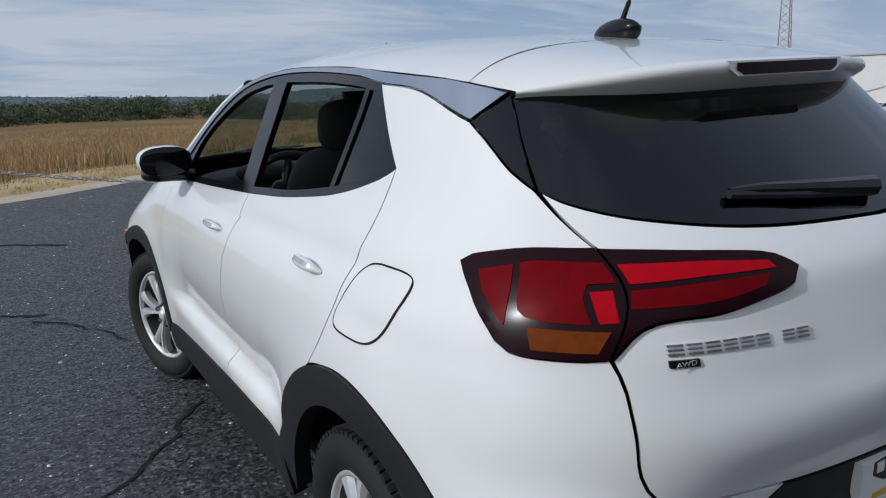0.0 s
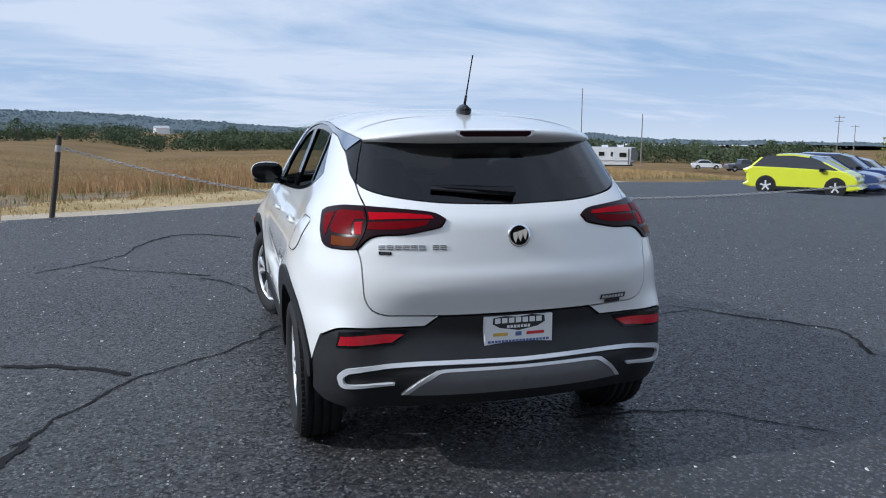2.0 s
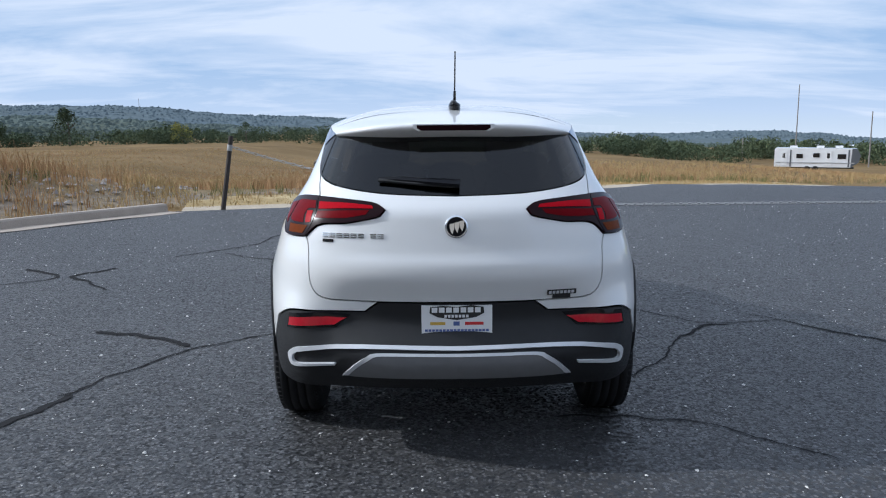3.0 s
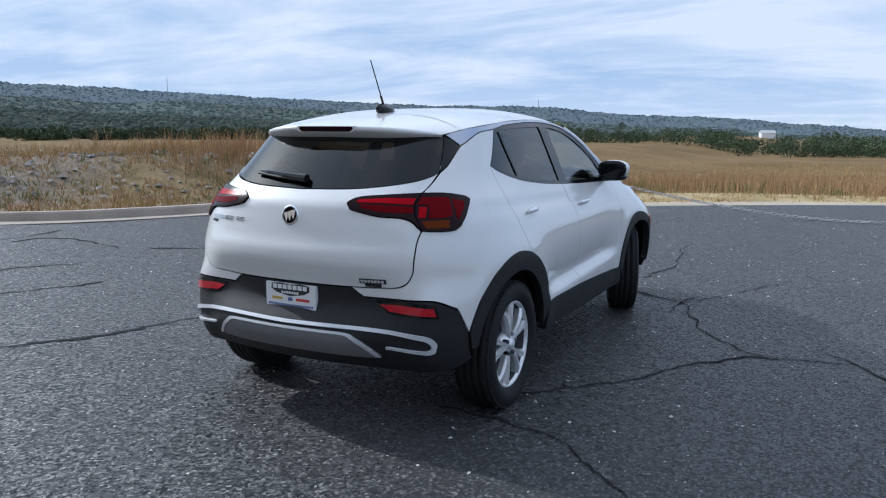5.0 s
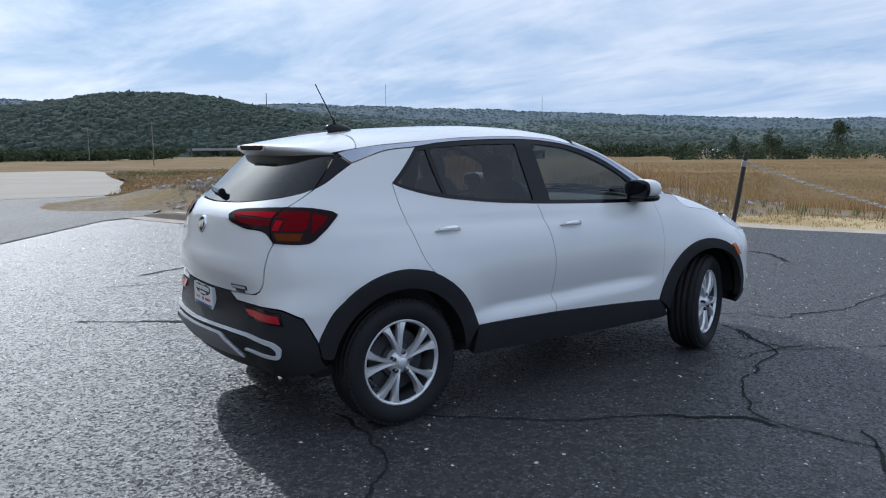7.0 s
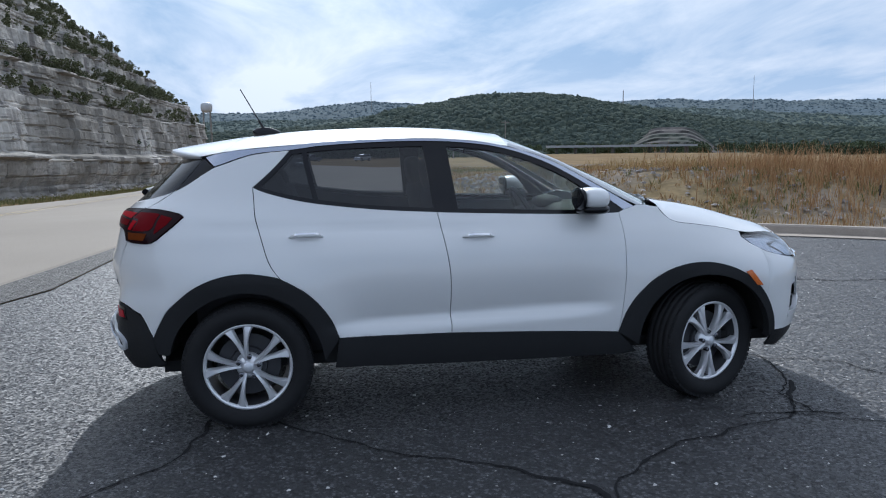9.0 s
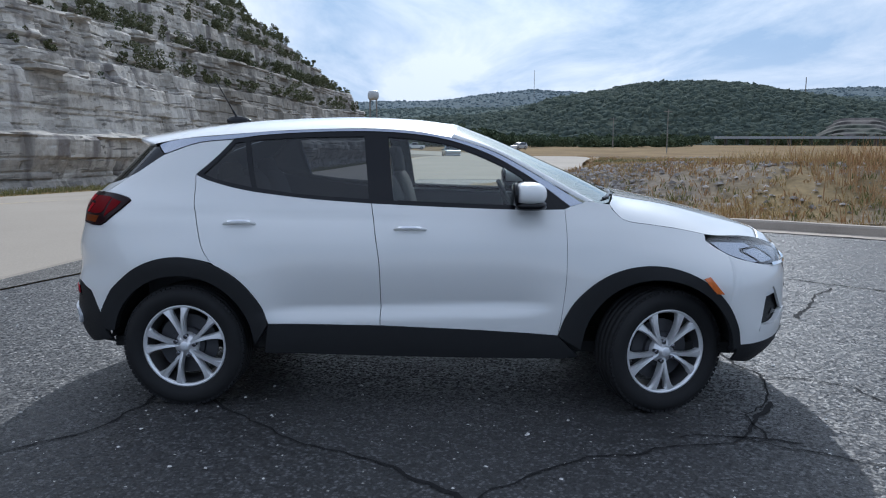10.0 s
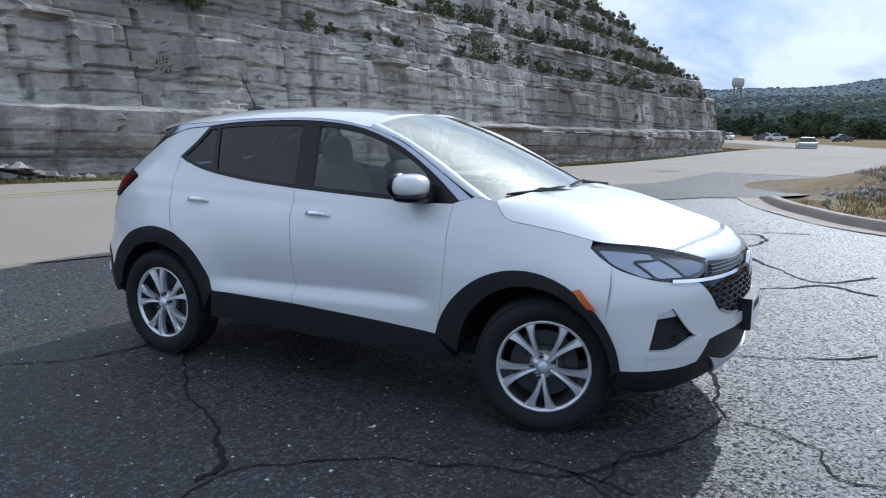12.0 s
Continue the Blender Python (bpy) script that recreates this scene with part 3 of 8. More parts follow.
def crowns(name, ridge_data, n, size, mats, label, seed, yaw0, yaw1):
    """Rounded tree crowns packed over a far hillside."""
    a, cols, R, z = ridge_data
    g = np.random.default_rng(seed)
    t = (1 + 5 ** 0.5) / 2
    ico = np.array([(-1, t, 0), (1, t, 0), (-1, -t, 0), (1, -t, 0), (0, -1, t), (0, 1, t), (0, -1, -t), (0, 1, -t), (t, 0, -1), (t, 0, 1), (-t, 0, -1), (-t, 0, 1)]) / (1 + t * t) ** 0.5
    tri = np.array([(0, 11, 5), (0, 5, 1), (0, 1, 7), (0, 7, 10), (0, 10, 11), (1, 5, 9), (5, 11, 4), (11, 10, 2), (10, 7, 6), (7, 1, 8), (3, 9, 4), (3, 4, 2), (3, 2, 6), (3, 6, 8), (3, 8, 9), (4, 9, 5), (2, 4, 11), (6, 2, 10), (8, 6, 7), (9, 8, 1)])
    i = g.integers(np.searchsorted(a, radians(yaw0)), np.searchsorted(a, radians(yaw1)), n)
    u = g.uniform(0.25, 1, n) ** 0.7 * (len(cols) - 1.001)
    j = u.astype(int)
    f = u - j
    r = R[i, j] * (1 - f) + R[i, j + 1] * f
    h = z[i, j] * (1 - f) + z[i, j + 1] * f
    aa = a[i] + g.uniform(-0.0014, 0.0014, n)
    s = size * g.uniform(0.55, 1.25, n)
    q = ico[None] * (s[:, None, None] * np.stack([np.ones(n), np.ones(n), g.uniform(0.75, 1.1, n)], -1)[:, None, :]) * (1 + 0.28 * g.normal(size=(n, 12, 1)))
    q = q + np.stack([-np.sin(aa) * r, np.cos(aa) * r, h - 0.35 * s], -1)[:, None, :]
    for k, mat in enumerate(mats):
        sel = np.arange(n) % len(mats) == k
        qq = q[sel]
        ff = (np.arange(len(qq))[:, None, None] * 12 + tri[None]).reshape(-1, 3)
        me = bpy.data.meshes.new(name)
        me.from_pydata(qq.reshape(-1, 3).tolist(), [], ff.tolist())
        me.polygons.foreach_set("use_smooth", [True] * len(me.polygons))
        me.materials.append(mat)
        tagged(new(name, me), label, "trees", kind="stuff")


# paler, bluer greens on the farther ridges: the air's haze is put into them
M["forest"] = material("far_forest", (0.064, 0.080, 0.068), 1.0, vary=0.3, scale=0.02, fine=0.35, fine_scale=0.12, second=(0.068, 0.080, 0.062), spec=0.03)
M["forest_mid_hazed"] = material("hazed_valley_forest", (0.094, 0.118, 0.110), 1.0, vary=0.25, scale=0.012, fine=0.3, fine_scale=0.10, second=(0.096, 0.114, 0.094), spec=0.03)
M["forest_far_hazed"] = material("hazed_distant_forest", (0.112, 0.143, 0.162), 1.0, vary=0.18, scale=0.008, fine=0.25, fine_scale=0.06, second=(0.106, 0.132, 0.142), spec=0.03)
far_ridge = ridge("hills", SKYLINE, 1150, 1900, M["forest_far_hazed"], "distant wooded ridge, hazy blue-green", 5.0, 51)
mid_ridge = ridge("hills", MIDHILL, 700, 1050, M["forest_mid_hazed"], "hazy grey-green wooded rise across the valley", 4.0, 56)
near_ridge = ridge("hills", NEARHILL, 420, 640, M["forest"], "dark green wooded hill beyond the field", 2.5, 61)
# crown colours carry the same distance haze as the ridge under them
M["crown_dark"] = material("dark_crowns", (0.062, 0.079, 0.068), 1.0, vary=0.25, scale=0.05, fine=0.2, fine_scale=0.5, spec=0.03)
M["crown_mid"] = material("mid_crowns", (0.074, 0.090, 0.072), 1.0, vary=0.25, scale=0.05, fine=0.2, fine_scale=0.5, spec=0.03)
M["crown_valley_hazed"] = material("hazed_valley_crowns", (0.096, 0.120, 0.112), 1.0, vary=0.2, scale=0.04, fine=0.15, fine_scale=0.4, spec=0.03)
M["crown_far_hazed"] = material("hazed_far_crowns", (0.112, 0.143, 0.160), 1.0, vary=0.15, scale=0.02, fine=0.1, fine_scale=0.2, spec=0.03)
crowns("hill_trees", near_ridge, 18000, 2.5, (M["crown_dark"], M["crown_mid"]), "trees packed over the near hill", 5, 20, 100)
crowns("valley_trees", mid_ridge, 14000, 3.0, (M["crown_valley_hazed"],), "trees packed over the wooded rise", 8, -40, 112)
crowns("ridge_trees", far_ridge, 15000, 3.4, (M["crown_far_hazed"],), "trees packed over the distant ridge", 6, -60, 112)
# terraced rock cut in the near hill
M["cut_rock"] = material("weathered_cut", (0.115, 0.104, 0.098), 0.95, vary=0.35, scale=0.05, fine=0.3, fine_scale=0.4, spec=0.05, second=(0.072, 0.080, 0.066))
ya = np.radians(np.arange(59.0, 69.0, 0.12))
steps = []
for k in range(5):
    z = 0.2 + 2.4 * k
    steps += [(484 + 13 * k, z), (486 + 13 * k, z + 1.5)]
share = sstep(59.0, 63.0, np.degrees(ya)) * (1 - sstep(64.5, 69.0, np.degrees(ya)))
vs = [(-math.sin(a) * (r + 2.0 * vnoise(a * 160, z, 4)), math.cos(a) * (r + 2.0 * vnoise(a * 160, z, 4)), -9 + (z + 9) * u) for a, u in zip(ya, share) for r, z in [(482, -9)] + steps + [(570, 9)]]
thing("rock_cut", M["cut_rock"], vs, grid_faces(len(ya), len(steps) + 2, flip=True), "brown terraced rock cut in the wooded hill", "rock cut", kind="structure")

# ---- the white car ----
M["white"] = material("white_paint", (0.72, 0.72, 0.71), 0.35, coat=1.0, vary=0.012, scale=3)
M["clad"] = material("black_plastic", (0.014, 0.0145, 0.016), 0.55, spec=0.35, vary=0.1, scale=20, bump=0.25, bump_scale=900)
M["gloss_black"] = material("gloss_black", (0.006, 0.006, 0.008), 0.10, spec=0.3)
M["dark"] = material("underbody", (0.010, 0.010, 0.010), 0.9, vary=0.2, scale=20)
M["rubber"] = material("tyre_rubber", (0.014, 0.014, 0.015), 0.75, spec=0.3, vary=0.15, scale=30, bump=0.2, bump_scale=300)
M["alloy"] = material("alloy", (0.78, 0.78, 0.79), 0.30, 0.55, vary=0.05, scale=30)
M["alloy_dark"] = material("alloy_dark", (0.055, 0.055, 0.06), 0.5, 0.4, vary=0.1, scale=30)
M["nut"] = material("dark_chrome", (0.20, 0.20, 0.22), 0.15, 1.0)
M["barrel"] = material("rim_barrel", (0.085, 0.085, 0.09), 0.45, 0.4, vary=0.1, scale=30)
M["chrome"] = material("chrome", (0.82, 0.83, 0.85), 0.08, 1.0, vary=0.02, scale=10)
M["satin"] = material("satin_silver", (0.66, 0.67, 0.69), 0.4, 0.3, vary=0.03, scale=10)
M["skid"] = material("grey_skid", (0.20, 0.20, 0.205), 0.5, 0.2, vary=0.08, scale=20)
M["lamp_housing"] = material("lamp_bezel", (0.016, 0.017, 0.020), 0.25, 0.1, vary=0.2, scale=40)
M["grille_metal"] = material("dark_grille_metal", (0.16, 0.165, 0.175), 0.25, 0.9, vary=0.1, scale=40)
M["trim"] = material("bright_trim", (0.42, 0.45, 0.52), 0.16, 1.0, vary=0.03, scale=8)
M["lamp_red"] = material("red_lens", (0.13, 0.002, 0.005), 0.3, spec=0.03, vary=0.2, scale=35)
M["lamp_bright"] = material("bright_red_lens", (0.36, 0.003, 0.010), 0.3, spec=0.03, vary=0.12, scale=60)
M["lamp_smoke"] = material("smoked_lens", (0.011, 0.001, 0.003), 0.22, spec=0.14, vary=0.15, scale=30)
M["amber"] = material("amber_lens", (0.65, 0.15, 0.02), 0.2, coat=1.0, vary=0.2, scale=80)
M["amber_dark"] = material("dark_amber_lens", (0.13, 0.030, 0.006), 0.3, spec=0.03, vary=0.3, scale=60)
M["clear_lens"] = glass("clear_lens", (0.85, 0.88, 0.92))
M["win_front"] = glass("front_window", (0.70, 0.76, 0.73))
M["win_rear"] = glass("privacy_window", (0.15, 0.165, 0.185), 0.8)
M["win_hatch"] = glass("hatch_window", (0.05, 0.055, 0.065), 0.8)
M["windscreen"] = glass("windscreen", (0.66, 0.74, 0.70), 5.0, 0.04, (1.0, 1.0, 0.93))
M["cloth"] = material("dark_upholstery", (0.035, 0.035, 0.038), 0.8, vary=0.15, scale=15, bump=0.3, bump_scale=200)
M["light_cloth"] = material("pale_headlining", (0.40, 0.39, 0.37), 0.9, vary=0.1, scale=6)
M["plate_white"] = material("plate_white", (0.72, 0.72, 0.72), 0.35, vary=0.03, scale=20)
M["ink"] = material("black_print", (0.02, 0.02, 0.02), 0.5, vary=0.1, scale=60)
M["ink_red"] = material("red_print", (0.5, 0.03, 0.03), 0.5, vary=0.1, scale=60)
M["ink_gold"] = material("gold_print", (0.55, 0.36, 0.06), 0.5, vary=0.1, scale=60)
M["ink_blue"] = material("blue_print", (0.08, 0.12, 0.30), 0.5, vary=0.1, scale=60)

Y0R, Y0F, KS, NOSE = 0.40, 2.20, 1.15, 1.085
SEC = hermite([(0.20, 0.83), (0.30, 0.875), (0.43, 0.892), (0.55, 0.898), (0.75, 0.903), (0.90, 0.885), (1.00, 0.850), (1.07, 0.808), (1.12, 0.778), (1.18, 0.752), (1.30, 0.705), (1.40, 0.664), (1.50, 0.622), (1.56, 0.575), (1.62, 0.48)])
REAR = hermite([(0.20, -0.66), (0.30, -0.70), (0.38, -0.755), (0.44, -0.80), (0.50, -0.825), (0.56, -0.80), (0.60, -0.775), (0.66, -0.752), (0.735, -0.760), (0.80, -0.784), (0.855, -0.80), (0.88, -0.800), (0.95, -0.778), (1.06, -0.750), (1.12, -0.733), (1.17, -0.69), (1.20, -0.655), (1.30, -0.545), (1.40, -0.435), (1.48, -0.345), (1.62, -0.19)])
REAR_SIDE = hermite([(0.20, -0.66), (0.30, -0.72), (0.40, -0.79), (0.52, -0.81), (0.62, -0.80), (0.75, -0.80), (0.86, -0.80), (0.95, -0.788), (1.06, -0.762), (1.12, -0.735), (1.17, -0.69), (1.20, -0.655), (1.30, -0.545), (1.40, -0.435), (1.48, -0.345), (1.62, -0.19)])
FRONT = hermite([(0.20, 3.24), (0.28, 3.38), (0.36, 3.45), (0.50, 3.475), (0.60, 3.47), (0.75, 3.465), (0.86, 3.43), (0.92, 3.36), (1.0, 3.17), (1.06, 2.95), (1.12, 2.7), (1.3, 2.4), (1.6, 1.7)])
SHOULDER = hermite([(1.9, 0.0), (2.1, 0.0), (2.33, 0.0), (2.6, 0.06), (2.85, 0.14), (3.1, 0.21), (3.3, 0.24)])


def polar(a, n):
    c, s = np.cos(a), np.sin(a)
    r = (np.abs(c) ** n + np.abs(s) ** n) ** (-1.0 / n)
    return r * c, r * s


def skin(s, z):
    """The right half of the body: s runs from the nose (negative) along the side to the middle of the tail."""
    s, z = np.broadcast_arrays(np.asarray(s, float), np.asarray(z, float))
    span = Y0F - Y0R
    ar = np.clip(s, 0, None) / KS
    af = np.clip(-s - span, 0, None) / KS
    pr, qr = polar(ar, 5.2)
    pf, qf = polar(af, 5.5)
    wr = sstep(0.45, 0.85, pr)
    y = np.where(s > 0, Y0R - (Y0R - REAR(z) * (1 - wr) - REAR_SIDE(z) * wr) * qr * (1 - 0.125 * pr**2), Y0R - s)
    y = y - 0.072 * sstep(0.62, 0.92, pr) * (1 - sstep(0.955, 1.0, pr)) * (1 - sstep(0.64, 0.80, z)) * (s > 0)
    y = np.where(s < -span, Y0F + (FRONT(z) - Y0F) * qf * (1 - 0.18 * pf**2), y)
    zz = z + SHOULDER(y) * sstep(0.6, 0.95, z)
    x = SEC(zz) * pr * pf
    x = x * (1 + 0.06 * sstep(2.3, 2.95, y) + (NOSE - 1.06) * sstep(2.9, 3.2, y))
    x = x * (1 - 0.028 * np.clip(0.5 - y, 0, None) ** 2 - 0.012 * np.clip(y - 2.0, 0, None) ** 2)
    door = sstep(0.35, 0.75, y) * (1 - sstep(1.75, 2.1, y))
    low = z - 0.575 - 0.03 * (y - 1.2)
    x = x - 0.056 * np.where(low > 0, np.exp(-np.abs(low) / 0.13), np.exp(-((low / 0.03) ** 2))) * door          # hollow low in the doors
    under = 1.078 - 0.03 * y - z
    x = x - 0.014 * np.where(under > 0, np.exp(-np.abs(under) / 0.05), np.exp(-((under / 0.02) ** 2))) * (1 - sstep(0.9, 1.9, y)) * sstep(-0.55, -0.1, y)  # dip under the shoulder
    x = x + (0.034 * np.exp(-((z - 1.09) / 0.10) ** 2) + 0.010 * np.exp(-((z - 0.85) / 0.12) ** 2)) * (1 - sstep(-0.15, 0.5, y)) * pr      # haunch
    for yc in (0.0, 2.595):
        rr = np.hypot(y - yc, z - 0.34)
        x = x + 0.012 * np.exp(-((rr - 0.50) / 0.09) ** 2) * (z < 0.98) * pr * pf
    return np.stack([x, y, z], -1)


def skin_at(s, z, off=0.0):
    p = skin(s, z)
    e = 0.004
    ds, dz = skin(np.asarray(s) + e, z) - skin(np.asarray(s) - e, z), skin(s, np.asarray(z) + e) - skin(s, np.asarray(z) - e)
    n = np.cross(ds, dz)
    n /= np.maximum(np.linalg.norm(n, axis=-1, keepdims=True), 1e-9)
    n = np.where(n[..., :1] * p[..., :1] + n[..., 1:2] * (p[..., 1:2] - 1.3) < 0, -n, n)
    return p + n * np.asarray(off)[..., None] if np.ndim(off) else p + n * off


def to_s(kind, v, z):
    """Where a point of the side ('y'), tail ('x') or nose ('f') lies along the skin."""
    span = Y0F - Y0R
    end = KS * math.pi / 2
    lo, hi = {"y": (-span - end, end), "x": (0.0, end), "f": (-span, -span - end)}[kind]
    axis = 1 if kind == "y" else 0
    if kind == "f":
        v = v * (NOSE - 0.012)
    for _ in range(44):
        m = (lo + hi) / 2
        p = skin(m, z)[axis]
        if p > v:
            lo = m
        else:
            hi = m
    return (lo + hi) / 2


def outline(runs, step=0.02):
    """A closed outline in (s, z) from runs of (kind, value, z) points, each run a smooth curve."""
    out = []
    for run in runs:
        q = [(to_s(k, v, z), z) for k, v, z in run]
        pts = spline(q, step)
        out += [tuple(p) for p in pts]
    clean = []
    for p in out:
        if not clean or math.hypot(p[0] - clean[-1][0], p[1] - clean[-1][1]) > 0.004:
            clean.append(p)
    if math.hypot(clean[0][0] - clean[-1][0], clean[0][1] - clean[-1][1]) < 0.004:
        clean.pop()
    return clean


def shrink(poly, by):
    a = np.array(poly)
    area = 0.5 * np.sum(a[:, 0] * np.roll(a[:, 1], -1) - np.roll(a[:, 0], -1) * a[:, 1])
    t = np.roll(a, -1, 0) - np.roll(a, 1, 0)
    t /= np.maximum(np.linalg.norm(t, axis=1)[:, None], 1e-9)
    n = np.column_stack([-t[:, 1], t[:, 0]]) * (1 if area > 0 else -1)
    return [tuple(p) for p in a + n * by]


def sheet(poly, holes=(), grid=0.025, off=0.0, depth=0.014, sides=(1,), surface=None):
    """Verts and faces of a panel of the skin: filled, with edges turned in by depth."""
    from mathutils.geometry import delaunay_2d_cdt
    surface = surface or skin_at
    loops = [list(poly)] + [list(h) for h in holes]
    pts, edges = [], []
    for lp in loops:
        b = len(pts)
        pts += lp
        edges += [(b + i, b + (i + 1) % len(lp)) for i in range(len(lp))]
    a = np.array(loops[0])
    gx, gy = np.meshgrid(np.arange(a[:, 0].min(), a[:, 0].max(), grid), np.arange(a[:, 1].min(), a[:, 1].max(), grid))
    gx, gy = gx.ravel() + grid * 0.37, gy.ravel() + grid * 0.41
    ok = inside(gx, gy, loops[0])
    for h in loops[1:]:
        ok &= ~inside(gx, gy, h)
    b = np.array(pts)
    if ok.any():
        g = np.column_stack([gx[ok], gy[ok]])
        near = np.array([np.min(np.hypot(*(b - q).T)) for q in g])
        g = g[near > grid * 0.45]
        pts = pts + [tuple(q) for q in g]
    r = delaunay_2d_cdt([Vector(p) for p in pts], edges, [], 1, 1e-6)
    v2 = np.array([(p.x, p.y) for p in r[0]])
    fs = np.array([tuple(f) for f in r[2]])
    if holes:
        c = v2[fs].mean(1)
        keep = np.ones(len(fs), bool)
        for h in loops[1:]:
            keep &= ~inside(c[:, 0], c[:, 1], h)
        fs = fs[keep]
    P = surface(v2[:, 0], v2[:, 1], off)
    Q = surface(v2[:, 0], v2[:, 1], off - max(depth, 0.004))
    # the panel faces outward
    d1, d2 = P[fs[:, 1]] - P[fs[:, 0]], P[fs[:, 2]] - P[fs[:, 0]]
    nn = np.cross(d1, d2)
    out = P - Q
    flip = (nn * out[fs[:, 0]]).sum(1) < 0
    fs[flip] = fs[flip][:, ::-1]
    count = {}
    for f in fs:
        for k in range(3):
            e = (int(f[k]), int(f[(k + 1) % 3]))
            count[e] = count.get(e, 0) + 1
    rim = [e for e in count if (e[1], e[0]) not in count]
    verts, faces = [tuple(p) for p in P], [tuple(int(i) for i in f) for f in fs]
    if depth:
        top, low = {}, {}
        for i in {i for e in rim for i in e}:
            top[i] = len(verts)
            verts.append(tuple(P[i]))
            low[i] = len(verts)
            verts.append(tuple(Q[i]))
        faces += [(top[b], top[a], low[a], low[b]) for a, b in rim]
    V, F = [], []
    for side in sides:
        n = len(V)
        V += [(side * p[0], p[1], p[2]) for p in verts]
        F += [tuple(i + n for i in (f if side > 0 else f[::-1])) for f in faces]
    return V, F


def loft(lines, n, sides=(1,)):
    """A surface through 3D lines, each resampled to n points."""
    rows = []
    for ln in lines:
        p = np.array(spline(ln, 0.01))
        t = np.concatenate([[0], np.cumsum(np.linalg.norm(np.diff(p, axis=0), axis=1))])
        u = np.linspace(0, t[-1], n)
        rows.append(np.column_stack([np.interp(u, t, p[:, k]) for k in range(3)]))
    V, F = [], []
    for side in sides:
        b = len(V)
        V += [(side * q[0], q[1], q[2]) for r in rows for q in r]
        F += [tuple(i + b for i in f) for f in grid_faces(len(rows), n, flip=side < 0)]
    return V, F


def weld_middle(v, f):
    """Joins the two halves of a mirrored sheet along the car's middle."""
    seen, to = {}, list(range(len(v)))
    half = len(v) // 2
    for i, p in enumerate(v):
        if abs(p[0]) < 0.003:
            v[i] = (0.0, p[1], p[2])
            if i >= half:
                to[i] = i - half
    f = [tuple(to[k] for k in q) for q in f]
    f = [q for q in f if len(set(q)) == len(q) and not (len(q) == 4 and all(abs(v[k][0]) < 1e-6 for k in q))]
    return v, f


car = thing("suv", label="white compact SUV with black cladding, two windows wound down", category="car")
BOTH = (("right", 1), ("left", -1))


def panel(name, runs, mat, holes=(), gap=0.0022, off=0.0, depth=0.014, grid=0.025, label="", sides=None, parent=None, step=0.02):
    """A panel on the right side and its mirror image on the left, as two parts."""
    poly = shrink(outline(runs, step), gap)
    hs = [outline(h, step) for h in holes]
    obs = []
    if sides == "joined":
        ends = (KS * math.pi / 2, -(Y0F - Y0R) - KS * math.pi / 2)
        poly = [(min(ends, key=lambda e: abs(e - q[0])), q[1]) if min(abs(q[0] - e) for e in ends) < 0.012 + 2 * gap else q for q in poly]
        v, f = sheet(poly, hs, grid, off, depth, (1, -1))
        v, f = weld_middle(v, f)
        return [child(name, v, f, mat, parent or car, label, smooth=True)]
    for _, sd in BOTH:
        v, f = sheet(poly, hs, grid, off, depth, (sd,))
        obs.append(child(name, v, f, mat, parent or car, label, smooth=True))
    return obs


def arc(kind_y, r, a0, a1, n=9, squash=1.0):
    """Points on a wheel arch round (y, 0.34); angles in degrees from straight ahead, over the top."""
    return [("y", kind_y + r * math.cos(radians(a)), 0.34 + squash * r * math.sin(radians(a))) for a in np.linspace(a0, a1, n)]


# side outlines shared by neighbouring panels
BELT_R = [("y", 0.052, 1.285), ("y", 0.14, 1.25), ("y", 0.32, 1.205), ("y", 0.68, 1.158), ("y", 1.045, 1.132)]
BELT_F = [("y", 1.045, 1.132), ("y", 1.45, 1.115), ("y", 1.85, 1.103), ("y", 2.10, 1.105)]
DLO_TOP = [("y", 2.13, 1.118), ("y", 1.93, 1.262), ("y", 1.70, 1.392), ("y", 1.47, 1.472), ("y", 1.25, 1.508), ("y", 0.977, 1.522), ("y", 0.60, 1.513), ("y", 0.25, 1.48)]
SEAM_R = [("y", 0.052, 1.285), ("y", 0.058, 1.2), ("y", 0.085, 1.05), ("y", 0.13, 0.90), ("y", 0.185, 0.815)]
SPLIT = [("y", 1.045, 1.132), ("y", 1.072, 0.98), ("y", 1.098, 0.80), ("y", 1.10, 0.60), ("y", 1.10, 0.474)]
SEAM_F = [("y", 2.10, 1.105), ("y", 2.107, 0.95), ("y", 2.105, 0.75), ("y", 2.085, 0.55), ("y", 2.064, 0.43)]
ARCH_R = arc(0.0, 0.505, 16, 160, 13)          # front to back
SILL = [("y", 0.485, 0.479), ("y", 1.10, 0.474), ("y", 1.6, 0.455), ("y", 2.064, 0.43)]
arch_r_front = [p for p in ARCH_R if p[1] > 0.20]
arch_r_back = [p for p in ARCH_R if p[1] < 0.16]
LAMP_OUT = [("x", 0.608, 1.176), ("y", -0.42, 1.172), ("y", -0.325, 1.153), ("y", -0.305, 1.138), ("y", -0.36, 1.09), ("y", -0.42, 1.043), ("y", -0.475, 1.006), ("x", 0.71, 1.003), ("x", 0.660, 1.008)]
LAMP_SEAM = [("x", 0.608, 1.176), ("x", 0.606, 1.13), ("x", 0.615, 1.09), ("x", 0.635, 1.05), ("x", 0.660, 1.008)]

